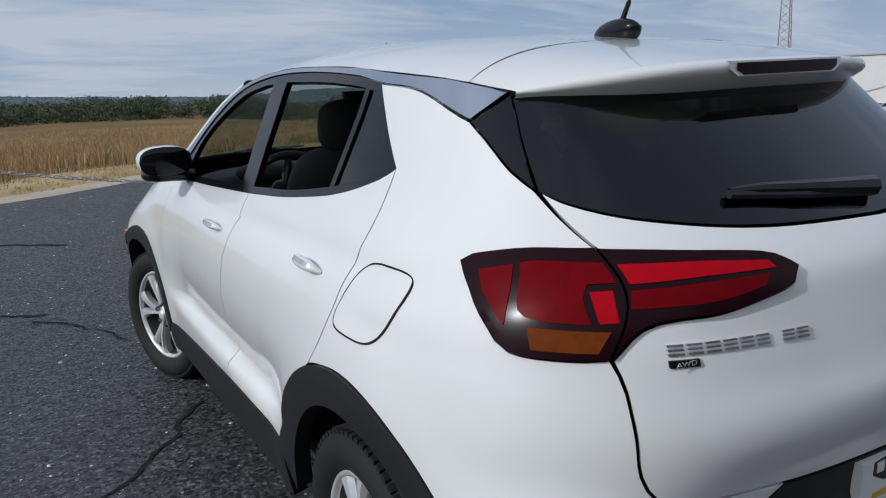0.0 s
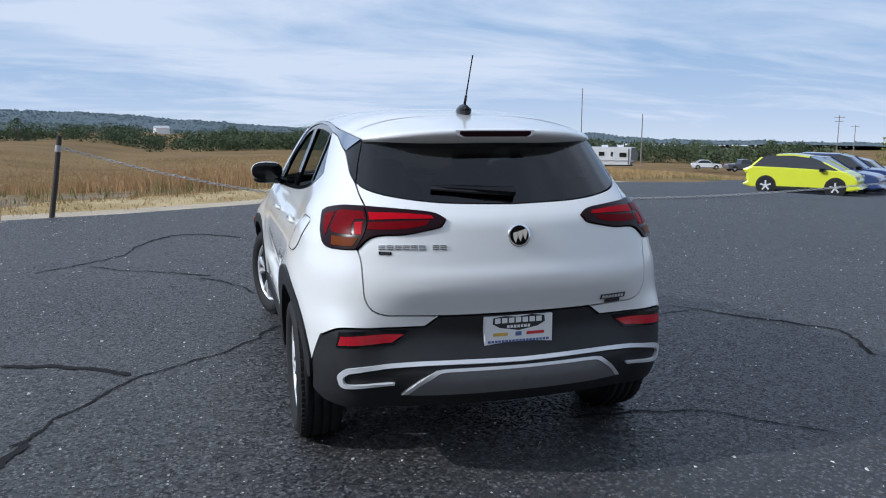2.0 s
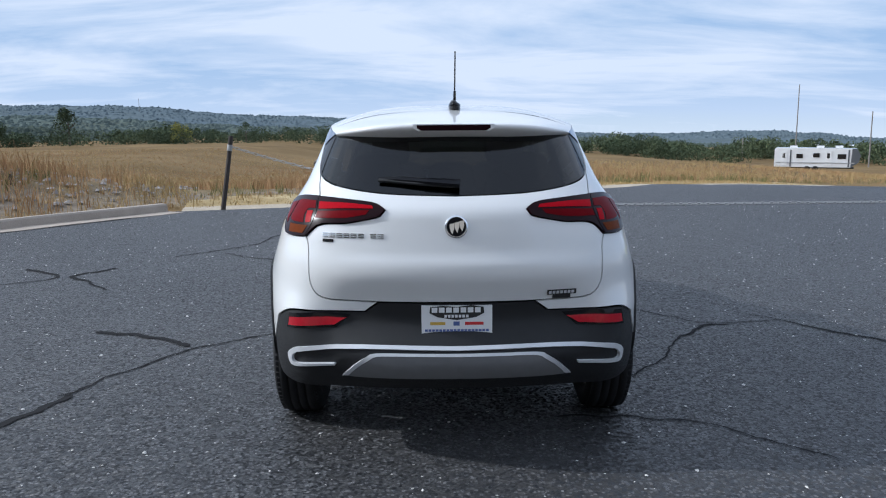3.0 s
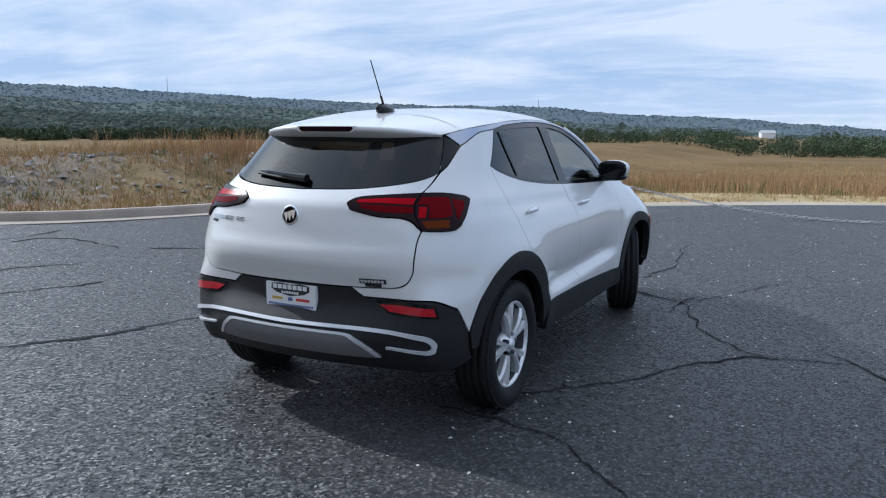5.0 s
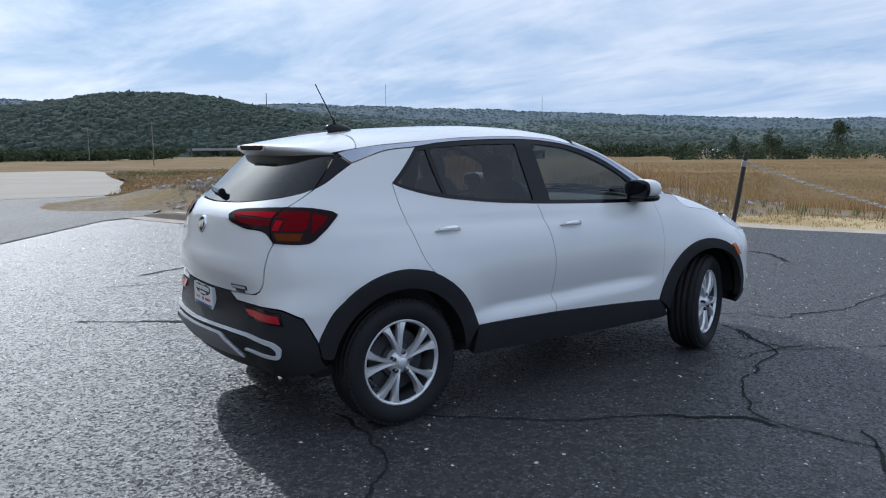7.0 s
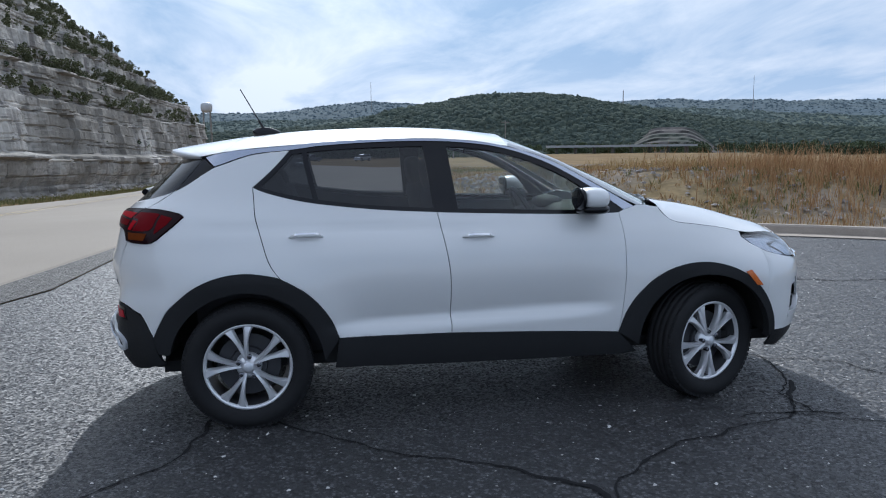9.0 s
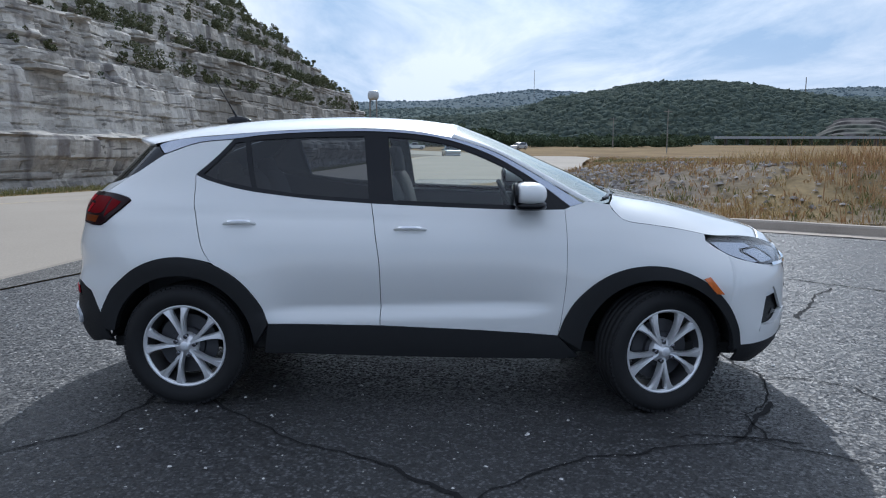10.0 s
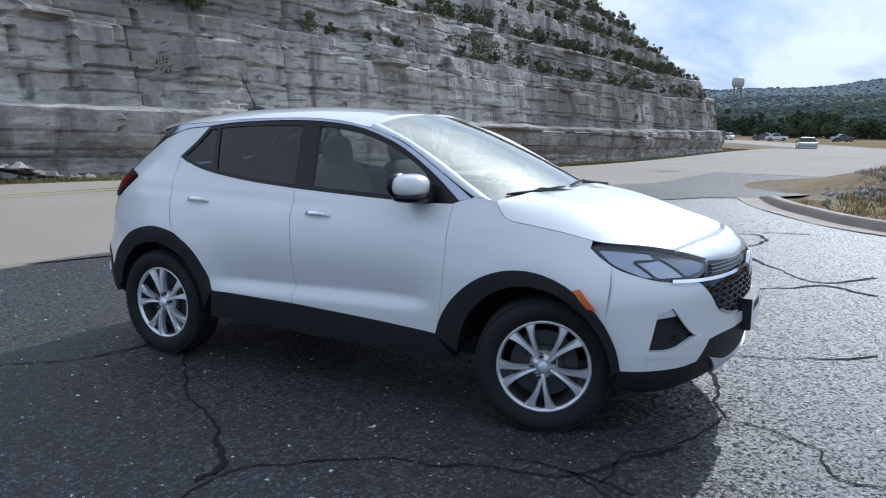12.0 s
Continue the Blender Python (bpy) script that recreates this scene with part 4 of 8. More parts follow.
DOOR_REAR = [list(reversed(BELT_R)), SEAM_R + arch_r_front[::-1][:1], arch_r_front[::-1] + [("y", 0.485, 0.479)], SILL[:2], list(reversed(SPLIT))]
DOOR_FRONT = [BELT_F, SEAM_F, list(reversed(SILL[1:])), list(reversed(SPLIT))[0:]]
QUARTER = [
    [("y", 0.25, 1.478), ("y", 0.05, 1.458), ("y", -0.152, 1.393)],
    [("y", -0.152, 1.393), ("y", -0.22, 1.352), ("y", -0.30, 1.300), ("x", 0.624, 1.268)],
    [("x", 0.624, 1.268), ("x", 0.620, 1.225), ("x", 0.608, 1.176)],
    LAMP_OUT[:4], LAMP_OUT[3:],
    [("x", 0.659, 1.008), ("x", 0.648, 0.955), ("x", 0.646, 0.88), ("x", 0.641, 0.81), ("x", 0.613, 0.76), ("x", 0.565, 0.740), ("x", 0.50, 0.737)],
    [("x", 0.50, 0.737), ("x", 0.345, 0.732)], [("x", 0.345, 0.732), ("x", 0.40, 0.690)], [("x", 0.40, 0.690), ("x", 0.6, 0.688), ("x", 0.74, 0.684), ("y", -0.54, 0.64)],
    [("y", -0.54, 0.64), ("y", -0.474, 0.513)], arch_r_back[::-1] + [("y", 0.185, 0.815)],
    list(reversed(SEAM_R)), [("y", 0.052, 1.285), ("y", 0.25, 1.478)],
]
panel("rear_door", DOOR_REAR, M["white"], label="white rear door skin")
panel("front_door", DOOR_FRONT, M["white"], label="white front door skin")
panel("quarter_panel", QUARTER, M["white"])

# front fender and bumper
ARCH_F = [("y", 2.58 + r * math.cos(radians(a)), 0.34 + 0.97 * r * math.sin(radians(a))) for a, r in zip(np.linspace(170, 8, 13), np.linspace(0.525, 0.46, 13))]
arch_f_back = [p for p in ARCH_F if p[1] < 2.90]
arch_f_front = [p for p in ARCH_F if p[1] >= 2.90]
HOODLINE = [("y", 2.34, 1.130), ("y", 2.385, 1.070), ("y", 2.44, 1.042), ("y", 2.565, 1.024), ("y", 2.71, 1.002), ("y", 2.85, 0.972)]
FENDER = [
    [("y", 2.13, 1.118), ("y", 2.22, 1.145), ("y", 2.34, 1.130)], HOODLINE, [("y", 2.85, 0.972), ("y", 2.848, 0.942)], [("y", 2.848, 0.942), ("y", 2.90, 0.905), ("y", 2.96, 0.872)],
    [("y", 2.96, 0.872), arch_f_front[0]], arch_f_back[::-1], list(reversed(SEAM_F)), [("y", 2.10, 1.105), ("y", 2.13, 1.118)],
]
panel("front_fender", FENDER, M["white"], gap=0.0003)
FOG = [[("f", 0.775, 0.665), ("f", 0.80, 0.458)], [("f", 0.80, 0.458), ("f", 0.72, 0.463), ("f", 0.64, 0.512), ("f", 0.58, 0.528)], [("f", 0.58, 0.528), ("f", 0.65, 0.57), ("f", 0.73, 0.69)], [("f", 0.73, 0.69), ("f", 0.775, 0.665)]]
BUMPER = [
    [("y", 2.96, 0.872), ("y", 3.018, 0.849), ("f", 0.758, 0.817), ("f", 0.71, 0.806), ("f", 0.60, 0.797), ("f", 0.585, 0.787)], [("f", 0.585, 0.787), ("f", 0.53, 0.72), ("f", 0.47, 0.648), ("f", 0.36, 0.615), ("f", 0.20, 0.592), ("f", 0.0, 0.582)], [("f", 0.0, 0.582), ("f", 0.0, 0.525)],
    [("f", 0.0, 0.525), ("f", 0.25, 0.525), ("f", 0.45, 0.525), ("f", 0.54, 0.515)], [("f", 0.54, 0.515), ("f", 0.60, 0.415)], [("f", 0.60, 0.415), ("f", 0.7, 0.398), ("y", 3.04, 0.39)], arch_f_front[::-1][:1] + arch_f_front[::-1],
]
panel("front_bumper", BUMPER, M["white"], holes=[FOG], sides="joined", gap=0.0003, label="white front bumper with dark fog lamp pockets")
panel("fog_pocket", FOG, M["clad"], off=-0.03, depth=0.01, gap=-0.012)
panel("fog_cap", [[("f", 0.775, 0.662), ("f", 0.733, 0.688)], [("f", 0.733, 0.688), ("f", 0.712, 0.652)], [("f", 0.712, 0.652), ("f", 0.778, 0.640)], [("f", 0.778, 0.640), ("f", 0.775, 0.662)]], M["satin"], off=-0.006, depth=0.012, gap=0, label="bright fog pocket cap")
panel("fog_lip", [[("f", 0.797, 0.490), ("f", 0.72, 0.492), ("f", 0.64, 0.540), ("f", 0.585, 0.548)], [("f", 0.585, 0.548), ("f", 0.575, 0.526)], [("f", 0.575, 0.526), ("f", 0.64, 0.512), ("f", 0.72, 0.462), ("f", 0.80, 0.457)], [("f", 0.80, 0.457), ("f", 0.797, 0.490)]], M["white"], off=0.006, depth=0.03, gap=0, label="white lip under the fog lamp")
panel("fog_lamp", [[("f", 0.70, 0.56), ("f", 0.72, 0.53)], [("f", 0.72, 0.53), ("f", 0.60, 0.52)], [("f", 0.60, 0.52), ("f", 0.70, 0.56)]], M["lamp_housing"], off=-0.022, depth=0.01)
panel("lower_front_valance", [[("y", 3.02, 0.40), ("f", 0.7, 0.41), ("f", 0.61, 0.43), ("f", 0.54, 0.525), ("f", 0.40, 0.535), ("f", 0.0, 0.535)], [("f", 0.0, 0.535), ("f", 0.0, 0.24)], [("f", 0.0, 0.24), ("f", 0.6, 0.25), ("y", 3.0, 0.29)], [("y", 3.0, 0.29), ("y", 3.02, 0.40)]], M["clad"], sides="joined", off=-0.004)
panel("front_skid_plate", [[("f", 0.52, 0.42), ("f", 0.3, 0.365), ("f", 0.0, 0.36)], [("f", 0.0, 0.36), ("f", 0.0, 0.285)], [("f", 0.0, 0.285), ("f", 0.34, 0.29), ("f", 0.52, 0.42)]], M["satin"], sides="joined", off=0.008)
GRILLE = [[("f", 0.585, 0.783), ("f", 0.53, 0.716), ("f", 0.47, 0.643), ("f", 0.36, 0.61), ("f", 0.20, 0.587), ("f", 0.0, 0.577)], [("f", 0.0, 0.577), ("f", 0.0, 0.875)], [("f", 0.0, 0.875), ("f", 0.25, 0.885), ("f", 0.45, 0.884)], [("f", 0.45, 0.884), ("f", 0.52, 0.836), ("f", 0.585, 0.783)]]
panel("grille", GRILLE, M["gloss_black"], sides="joined", off=-0.012)
HEAD = [[("y", 2.848, 0.942), ("y", 2.90, 0.906), ("y", 2.96, 0.874), ("y", 3.018, 0.852), ("f", 0.758, 0.821), ("f", 0.71, 0.811), ("f", 0.60, 0.812)], [("f", 0.60, 0.812), ("f", 0.525, 0.835), ("f", 0.455, 0.880)], [("f", 0.455, 0.882), ("f", 0.54, 0.920), ("f", 0.62, 0.946), ("y", 2.964, 0.957), ("y", 2.869, 0.956), ("y", 2.848, 0.942)]]
heads = panel("headlamp", HEAD, M["lamp_housing"], off=-0.02, depth=0.03, label="clear headlamp with dark housing")

# cladding
CLAD_R = [arc(0.0, 0.505, 16, 160, 13), [("y", -0.474, 0.513), ("y", -0.455, 0.43)], [("y", -0.42, 0.42)] + arc(0.0, 0.405, 168, 6, 13), [("y", 0.41, 0.36), ("y", 0.485, 0.479)]]
panel("wheel_arch_trim", CLAD_R, M["clad"], off=0.010, depth=0.05, gap=0.001)
CLAD_F = [ARCH_F, [("y", 3.04, 0.39), ("y", 2.985, 0.35)], [("y", 2.595 + 0.405 * math.cos(radians(a)), 0.34 + 0.405 * math.sin(radians(a))) for a in np.linspace(4, 174, 13)], [("y", 2.19, 0.35), ("y", 2.064, 0.43)]]
panel("wheel_arch_trim", CLAD_F, M["clad"], off=0.010, depth=0.05, gap=0.001)
panel("sill_trim", [SILL, [("y", 2.064, 0.43), ("y", 2.15, 0.34)], [("y", 2.15, 0.34), ("y", 2.1, 0.30), ("y", 1.2, 0.30), ("y", 0.46, 0.315)], [("y", 0.46, 0.315), ("y", 0.485, 0.479)]], M["clad"], off=0.006, depth=0.06, gap=0.001, label="black plastic sill cladding")
panel("side_marker", [[("y", 2.815, 0.755), ("y", 2.845, 0.765)], [("y", 2.845, 0.765), ("y", 2.925, 0.675)], [("y", 2.925, 0.675), ("y", 2.885, 0.678)], [("y", 2.885, 0.678), ("y", 2.815, 0.755)]], M["amber"], off=0.014, depth=0.01, gap=0, label="orange side marker lamp")

# tailgate
HATCH = [[("x", 0.0, 1.183), ("x", 0.30, 1.192), ("x", 0.50, 1.215), ("x", 0.59, 1.240), ("x", 0.618, 1.262)], [("x", 0.618, 1.262), ("x", 0.616, 1.225), ("x", 0.604, 1.176)],
         [("x", 0.604, 1.176), ("x", 0.51, 1.173), ("x", 0.36, 1.160), ("x", 0.315, 1.142), ("x", 0.300, 1.130)], [("x", 0.300, 1.130), ("x", 0.322, 1.102), ("x", 0.40, 1.083), ("x", 0.48, 1.069), ("x", 0.55, 1.066), ("x", 0.605, 1.053), ("x", 0.655, 1.006)],
         [("x", 0.655, 1.006), ("x", 0.645, 0.955), ("x", 0.643, 0.88), ("x", 0.638, 0.81), ("x", 0.610, 0.763), ("x", 0.56, 0.744), ("x", 0.50, 0.741), ("x", 0.3, 0.737), ("x", 0.0, 0.737)], [("x", 0.0, 0.737), ("x", 0.0, 1.183)]]
panel("tailgate", HATCH, M["white"], sides="joined", label="white tailgate with a low crease", grid=0.02, gap=0.0006)
GLASS_H = [[("x", 0.0, 1.19), ("x", 0.30, 1.199), ("x", 0.50, 1.222), ("x", 0.59, 1.247), ("x", 0.619, 1.268)], [("x", 0.619, 1.268), ("x", 0.592, 1.36), ("x", 0.562, 1.446)], [("x", 0.562, 1.446), ("x", 0.25, 1.465), ("x", 0.0, 1.468)], [("x", 0.0, 1.468), ("x", 0.0, 1.19)]]
panel("rear_window", GLASS_H, M["win_hatch"], sides="joined", off=-0.004, depth=0.0, gap=0.0, label="dark privacy glass rear window")
panel("quarter_trim", [[("x", 0.622, 1.270), ("y", -0.30, 1.302), ("y", -0.22, 1.354), ("y", -0.152, 1.395)], [("y", -0.152, 1.395), ("x", 0.564, 1.447)], [("x", 0.564, 1.447), ("x", 0.595, 1.36), ("x", 0.622, 1.270)]], M["gloss_black"], off=-0.003, gap=0.0015, label="gloss black tailgate side trim")

# tail lamps: outer half on the body, inner half on the tailgate
lamps_out = panel("tail_lamp", [LAMP_OUT[:4], LAMP_OUT[3:], list(reversed(LAMP_SEAM))], M["lamp_smoke"], off=0.010, depth=0.025, grid=0.02, gap=0.002, label="smoked red wraparound tail lamp")
LAMP_IN = [[("x", 0.605, 1.175), ("x", 0.51, 1.171), ("x", 0.36, 1.158), ("x", 0.315, 1.140), ("x", 0.303, 1.130)], [("x", 0.303, 1.130), ("x", 0.325, 1.104), ("x", 0.40, 1.085), ("x", 0.48, 1.071), ("x", 0.55, 1.068), ("x", 0.605, 1.056), ("x", 0.657, 1.008)], list(reversed(LAMP_SEAM))]
lamps_in = panel("tail_lamp_inner", LAMP_IN, M["lamp_smoke"], off=0.010, depth=0.025, grid=0.02, gap=0.002, label="smoked red inner tail lamp")


def on_lamp(name, runs, mat, hosts, off=0.0145):
    poly = outline(runs, 0.012)
    for host, sd in zip(hosts, (1, -1)):
        v, f = sheet(poly, (), 0.015, off, 0.003, (sd,))
        child(name, v, f, mat, host, smooth=True)


on_lamp("light_bar", [[("x", 0.598, 1.150), ("x", 0.48, 1.150), ("x", 0.36, 1.142)], [("x", 0.36, 1.142), ("x", 0.352, 1.131)], [("x", 0.352, 1.131), ("x", 0.48, 1.129), ("x", 0.598, 1.122)], [("x", 0.598, 1.122), ("x", 0.598, 1.150)]], M["lamp_bright"], lamps_in, 0.0115)
on_lamp("light_bar", [[("x", 0.602, 1.113), ("x", 0.48, 1.121), ("x", 0.37, 1.125)], [("x", 0.37, 1.125), ("x", 0.385, 1.108)], [("x", 0.385, 1.108), ("x", 0.48, 1.092), ("x", 0.612, 1.086)], [("x", 0.612, 1.086), ("x", 0.602, 1.113)]], M["lamp_red"], lamps_in, 0.0115)
on_lamp("light_bar", [[("x", 0.614, 1.152), ("x", 0.68, 1.152), ("y", -0.43, 1.146)], [("y", -0.43, 1.146), ("y", -0.47, 1.075), ("x", 0.72, 1.062)], [("x", 0.72, 1.062), ("x", 0.669, 1.062)], [("x", 0.669, 1.062), ("x", 0.665, 1.10), ("x", 0.650, 1.121)], [("x", 0.650, 1.121), ("x", 0.614, 1.124)], [("x", 0.614, 1.124), ("x", 0.614, 1.152)]], M["lamp_red"], lamps_out, 0.0115)
on_lamp("light_bar", [[("x", 0.624, 1.113), ("x", 0.653, 1.110)], [("x", 0.653, 1.110), ("x", 0.659, 1.064)], [("x", 0.659, 1.064), ("x", 0.634, 1.066)], [("x", 0.634, 1.066), ("x", 0.624, 1.113)]], M["lamp_bright"], lamps_out, 0.0115)
on_lamp("side_lens", [[("y", -0.42, 1.143), ("y", -0.36, 1.128)], [("y", -0.36, 1.128), ("y", -0.39, 1.095)], [("y", -0.39, 1.095), ("y", -0.455, 1.048)], [("y", -0.455, 1.055), ("y", -0.42, 1.143)]], M["lamp_red"], lamps_out, 0.0115)
on_lamp("indicator_lens", [[("x", 0.648, 1.052), ("x", 0.74, 1.051)], [("x", 0.74, 1.051), ("x", 0.745, 1.016)], [("x", 0.745, 1.016), ("x", 0.672, 1.018)], [("x", 0.672, 1.018), ("x", 0.648, 1.052)]], M["amber_dark"], lamps_out, 0.0115)

# rear bumper
REARB = [[("x", 0.0, 0.729), ("x", 0.34, 0.729)], [("x", 0.34, 0.729), ("x", 0.397, 0.686)], [("x", 0.397, 0.686), ("x", 0.6, 0.684), ("x", 0.74, 0.680), ("y", -0.54, 0.634)], [("y", -0.54, 0.634), ("y", -0.474, 0.507)],
         [("y", -0.474, 0.507), ("y", -0.46, 0.43), ("y", -0.42, 0.37)], [("y", -0.42, 0.37), ("y", -0.55, 0.335), ("x", 0.65, 0.325), ("x", 0.4, 0.33), ("x", 0.0, 0.33)], [("x", 0.0, 0.33), ("x", 0.0, 0.733)]]
panel("rear_bumper", REARB, M["clad"], sides="joined", grid=0.02, off=-0.002, label="black lower rear bumper")
M["reflector"] = material("red_reflector", (0.42, 0.008, 0.02), 0.12, spec=0.5, vary=0.2, scale=60)
panel("reflector_frame", [[("x", 0.462, 0.676), ("x", 0.60, 0.681), ("x", 0.746, 0.669)], [("x", 0.746, 0.669), ("x", 0.758, 0.60)], [("x", 0.758, 0.60), ("x", 0.65, 0.610), ("x", 0.528, 0.617)], [("x", 0.528, 0.617), ("x", 0.462, 0.676)]], M["gloss_black"], off=0.002, depth=0.01, gap=0.001)
panel("reflector", [[("x", 0.482, 0.660), ("x", 0.60, 0.662), ("x", 0.738, 0.652)], [("x", 0.738, 0.652), ("x", 0.747, 0.612)], [("x", 0.747, 0.612), ("x", 0.65, 0.619), ("x", 0.535, 0.626)], [("x", 0.535, 0.626), ("x", 0.482, 0.660)]], M["reflector"], off=0.006, depth=0.02, gap=0.001, label="red bumper reflector")
panel("bumper_strip", [[("x", 0.0, 0.550), ("x", 0.3, 0.553), ("x", 0.50, 0.548), ("x", 0.67, 0.528)], [("x", 0.67, 0.528), ("x", 0.722, 0.515), ("x", 0.748, 0.485), ("x", 0.742, 0.446)], [("x", 0.742, 0.446), ("x", 0.722, 0.432), ("x", 0.62, 0.445), ("x", 0.53, 0.457)], [("x", 0.53, 0.457), ("x", 0.53, 0.465)], [("x", 0.53, 0.465), ("x", 0.62, 0.456), ("x", 0.708, 0.447)], [("x", 0.708, 0.447), ("x", 0.727, 0.455), ("x", 0.727, 0.480), ("x", 0.705, 0.500)], [("x", 0.705, 0.500), ("x", 0.62, 0.517), ("x", 0.48, 0.532), ("x", 0.3, 0.537), ("x", 0.0, 0.534)], [("x", 0.0, 0.534), ("x", 0.0, 0.550)]], M["satin"], sides="joined", off=0.012, depth=0.02, gap=0, grid=0.012, label="satin silver bumper strip", step=0.012)
skid = panel("rear_skid_plate", [[("x", 0.0, 0.522), ("x", 0.30, 0.522), ("x", 0.37, 0.517)], [("x", 0.37, 0.517), ("x", 0.43, 0.480), ("x", 0.50, 0.412)], [("x", 0.50, 0.412), ("x", 0.40, 0.405), ("x", 0.0, 0.405)], [("x", 0.0, 0.405), ("x", 0.0, 0.522)]], M["skid"], sides="joined", off=0.010, depth=0.02, gap=0, label="grey skid plate with a bright rim")[0]
panel("skid_rim", [[("x", 0.0, 0.522), ("x", 0.30, 0.522), ("x", 0.37, 0.517)], [("x", 0.37, 0.517), ("x", 0.43, 0.480), ("x", 0.50, 0.412)], [("x", 0.50, 0.412), ("x", 0.475, 0.414)], [("x", 0.475, 0.414), ("x", 0.42, 0.468), ("x", 0.36, 0.505)], [("x", 0.36, 0.505), ("x", 0.30, 0.511), ("x", 0.0, 0.511)], [("x", 0.0, 0.511), ("x", 0.0, 0.522)]], M["satin"], sides="joined", off=0.014, depth=0.01, gap=0, step=0.012, grid=0.012, parent=skid, label="bright rim")

# side windows: black surround with the panes set into it
PANE_F = [[("y", 1.165, 1.150), ("y", 1.5, 1.136), ("y", 1.85, 1.125), ("y", 2.0, 1.127)], [("y", 2.0, 1.127), ("y", 1.88, 1.262), ("y", 1.67, 1.375), ("y", 1.45, 1.45), ("y", 1.25, 1.483), ("y", 1.125, 1.492)], [("y", 1.125, 1.492), ("y", 1.165, 1.150)]]
PANE_R = [[("y", 0.40, 1.213), ("y", 0.68, 1.178), ("y", 1.03, 1.155)], [("y", 1.03, 1.155), ("y", 0.99, 1.496)], [("y", 0.99, 1.496), ("y", 0.65, 1.49), ("y", 0.345, 1.47)], [("y", 0.345, 1.47), ("y", 0.40, 1.213)]]
PANE_Q = [[("y", 0.09, 1.287), ("y", 0.2, 1.252), ("y", 0.372, 1.217)], [("y", 0.372, 1.217), ("y", 0.318, 1.466)], [("y", 0.318, 1.466), ("y", 0.262, 1.46)], [("y", 0.262, 1.46), ("y", 0.09, 1.287)]]
DLO = [BELT_R, BELT_F, [("y", 2.10, 1.105), ("y", 2.13, 1.118)], DLO_TOP, [("y", 0.25, 1.48), ("y", 0.052, 1.285)]]
panel("window_surround", DLO, M["gloss_black"], holes=[PANE_F, PANE_R, PANE_Q], off=-0.004, depth=0.02, gap=0.0, label="black window surround and pillars")
for nm, run, gl in (("front_side_window", PANE_F, "win_front"), ("rear_side_window", PANE_R, "win_rear")):      # those on the left are wound down
    v, f = sheet(shrink(outline(run), -0.006), (), 0.03, -0.010, 0.0)
    child(nm, v, f, M[gl], car, smooth=True)
panel("quarter_window", PANE_Q, M["win_rear"], off=-0.010, depth=0.0, gap=-0.006)
# bright line along the top of the windows, widening behind into the roof corner
TRIM_UP = [("y", 2.20, 1.135), ("y", 1.965, 1.276), ("y", 1.72, 1.408), ("y", 1.48, 1.487), ("y", 1.25, 1.524), ("y", 0.977, 1.538), ("y", 0.60, 1.53), ("y", 0.25, 1.507), ("y", 0.0, 1.487), ("y", -0.09, 1.475), ("y", -0.205, 1.452)]
panel("roof_trim", [DLO_TOP + [("y", 0.05, 1.460), ("y", -0.152, 1.397)], [("y", -0.152, 1.397), ("y", -0.205, 1.452)], list(reversed(TRIM_UP)), [("y", 2.20, 1.135), ("y", 2.13, 1.118)]], M["trim"], off=0.001, depth=0.01, gap=0.0016, label="bright trim strip over the side windows")


# roof, pillars, screen and hood from smooth lines
def edge_pt(y, z, off=0.0):
    return tuple(skin_at(to_s("y", y, z), z, off))


EDGE = [(1.48, 1.489), (1.25, 1.5255), (0.977, 1.5395), (0.60, 1.5315), (0.25, 1.5085), (0.0, 1.4885), (-0.09, 1.4765), (-0.12, 1.472)]
ROOFC = hermite([(-0.45, 1.495), (-0.2, 1.535), (0.0, 1.562), (0.4, 1.598), (0.86, 1.611), (1.2, 1.598), (1.47, 1.568)])


def roof_rows(ys, front=None):
    rows = []
    for y in ys:
        ys_ = y - 0.085 * (1 - float(sstep(-0.01, 0.5, y)))
        ze = float(hermite(sorted(EDGE))(ys_))
        e = edge_pt(ys_, ze)
        zc = float(ROOFC(y))
        row = []
        for v in np.linspace(-1, 1, 33):
            row.append((v * e[0], y - 0.085 * abs(v) ** 4 * (1 - sstep(-0.01, 0.5, y)), zc - (zc - e[2]) * abs(v) ** 3.4))
        rows.append(row)
    return rows


def rows_mesh(rows, flip=False):
    return [p for r in rows for p in r], grid_faces(len(rows), len(rows[0]), flip=flip)


v, f = rows_mesh(roof_rows(np.linspace(-0.018, 1.48, 40)))
child("roof", v, f, M["white"], car, smooth=True)
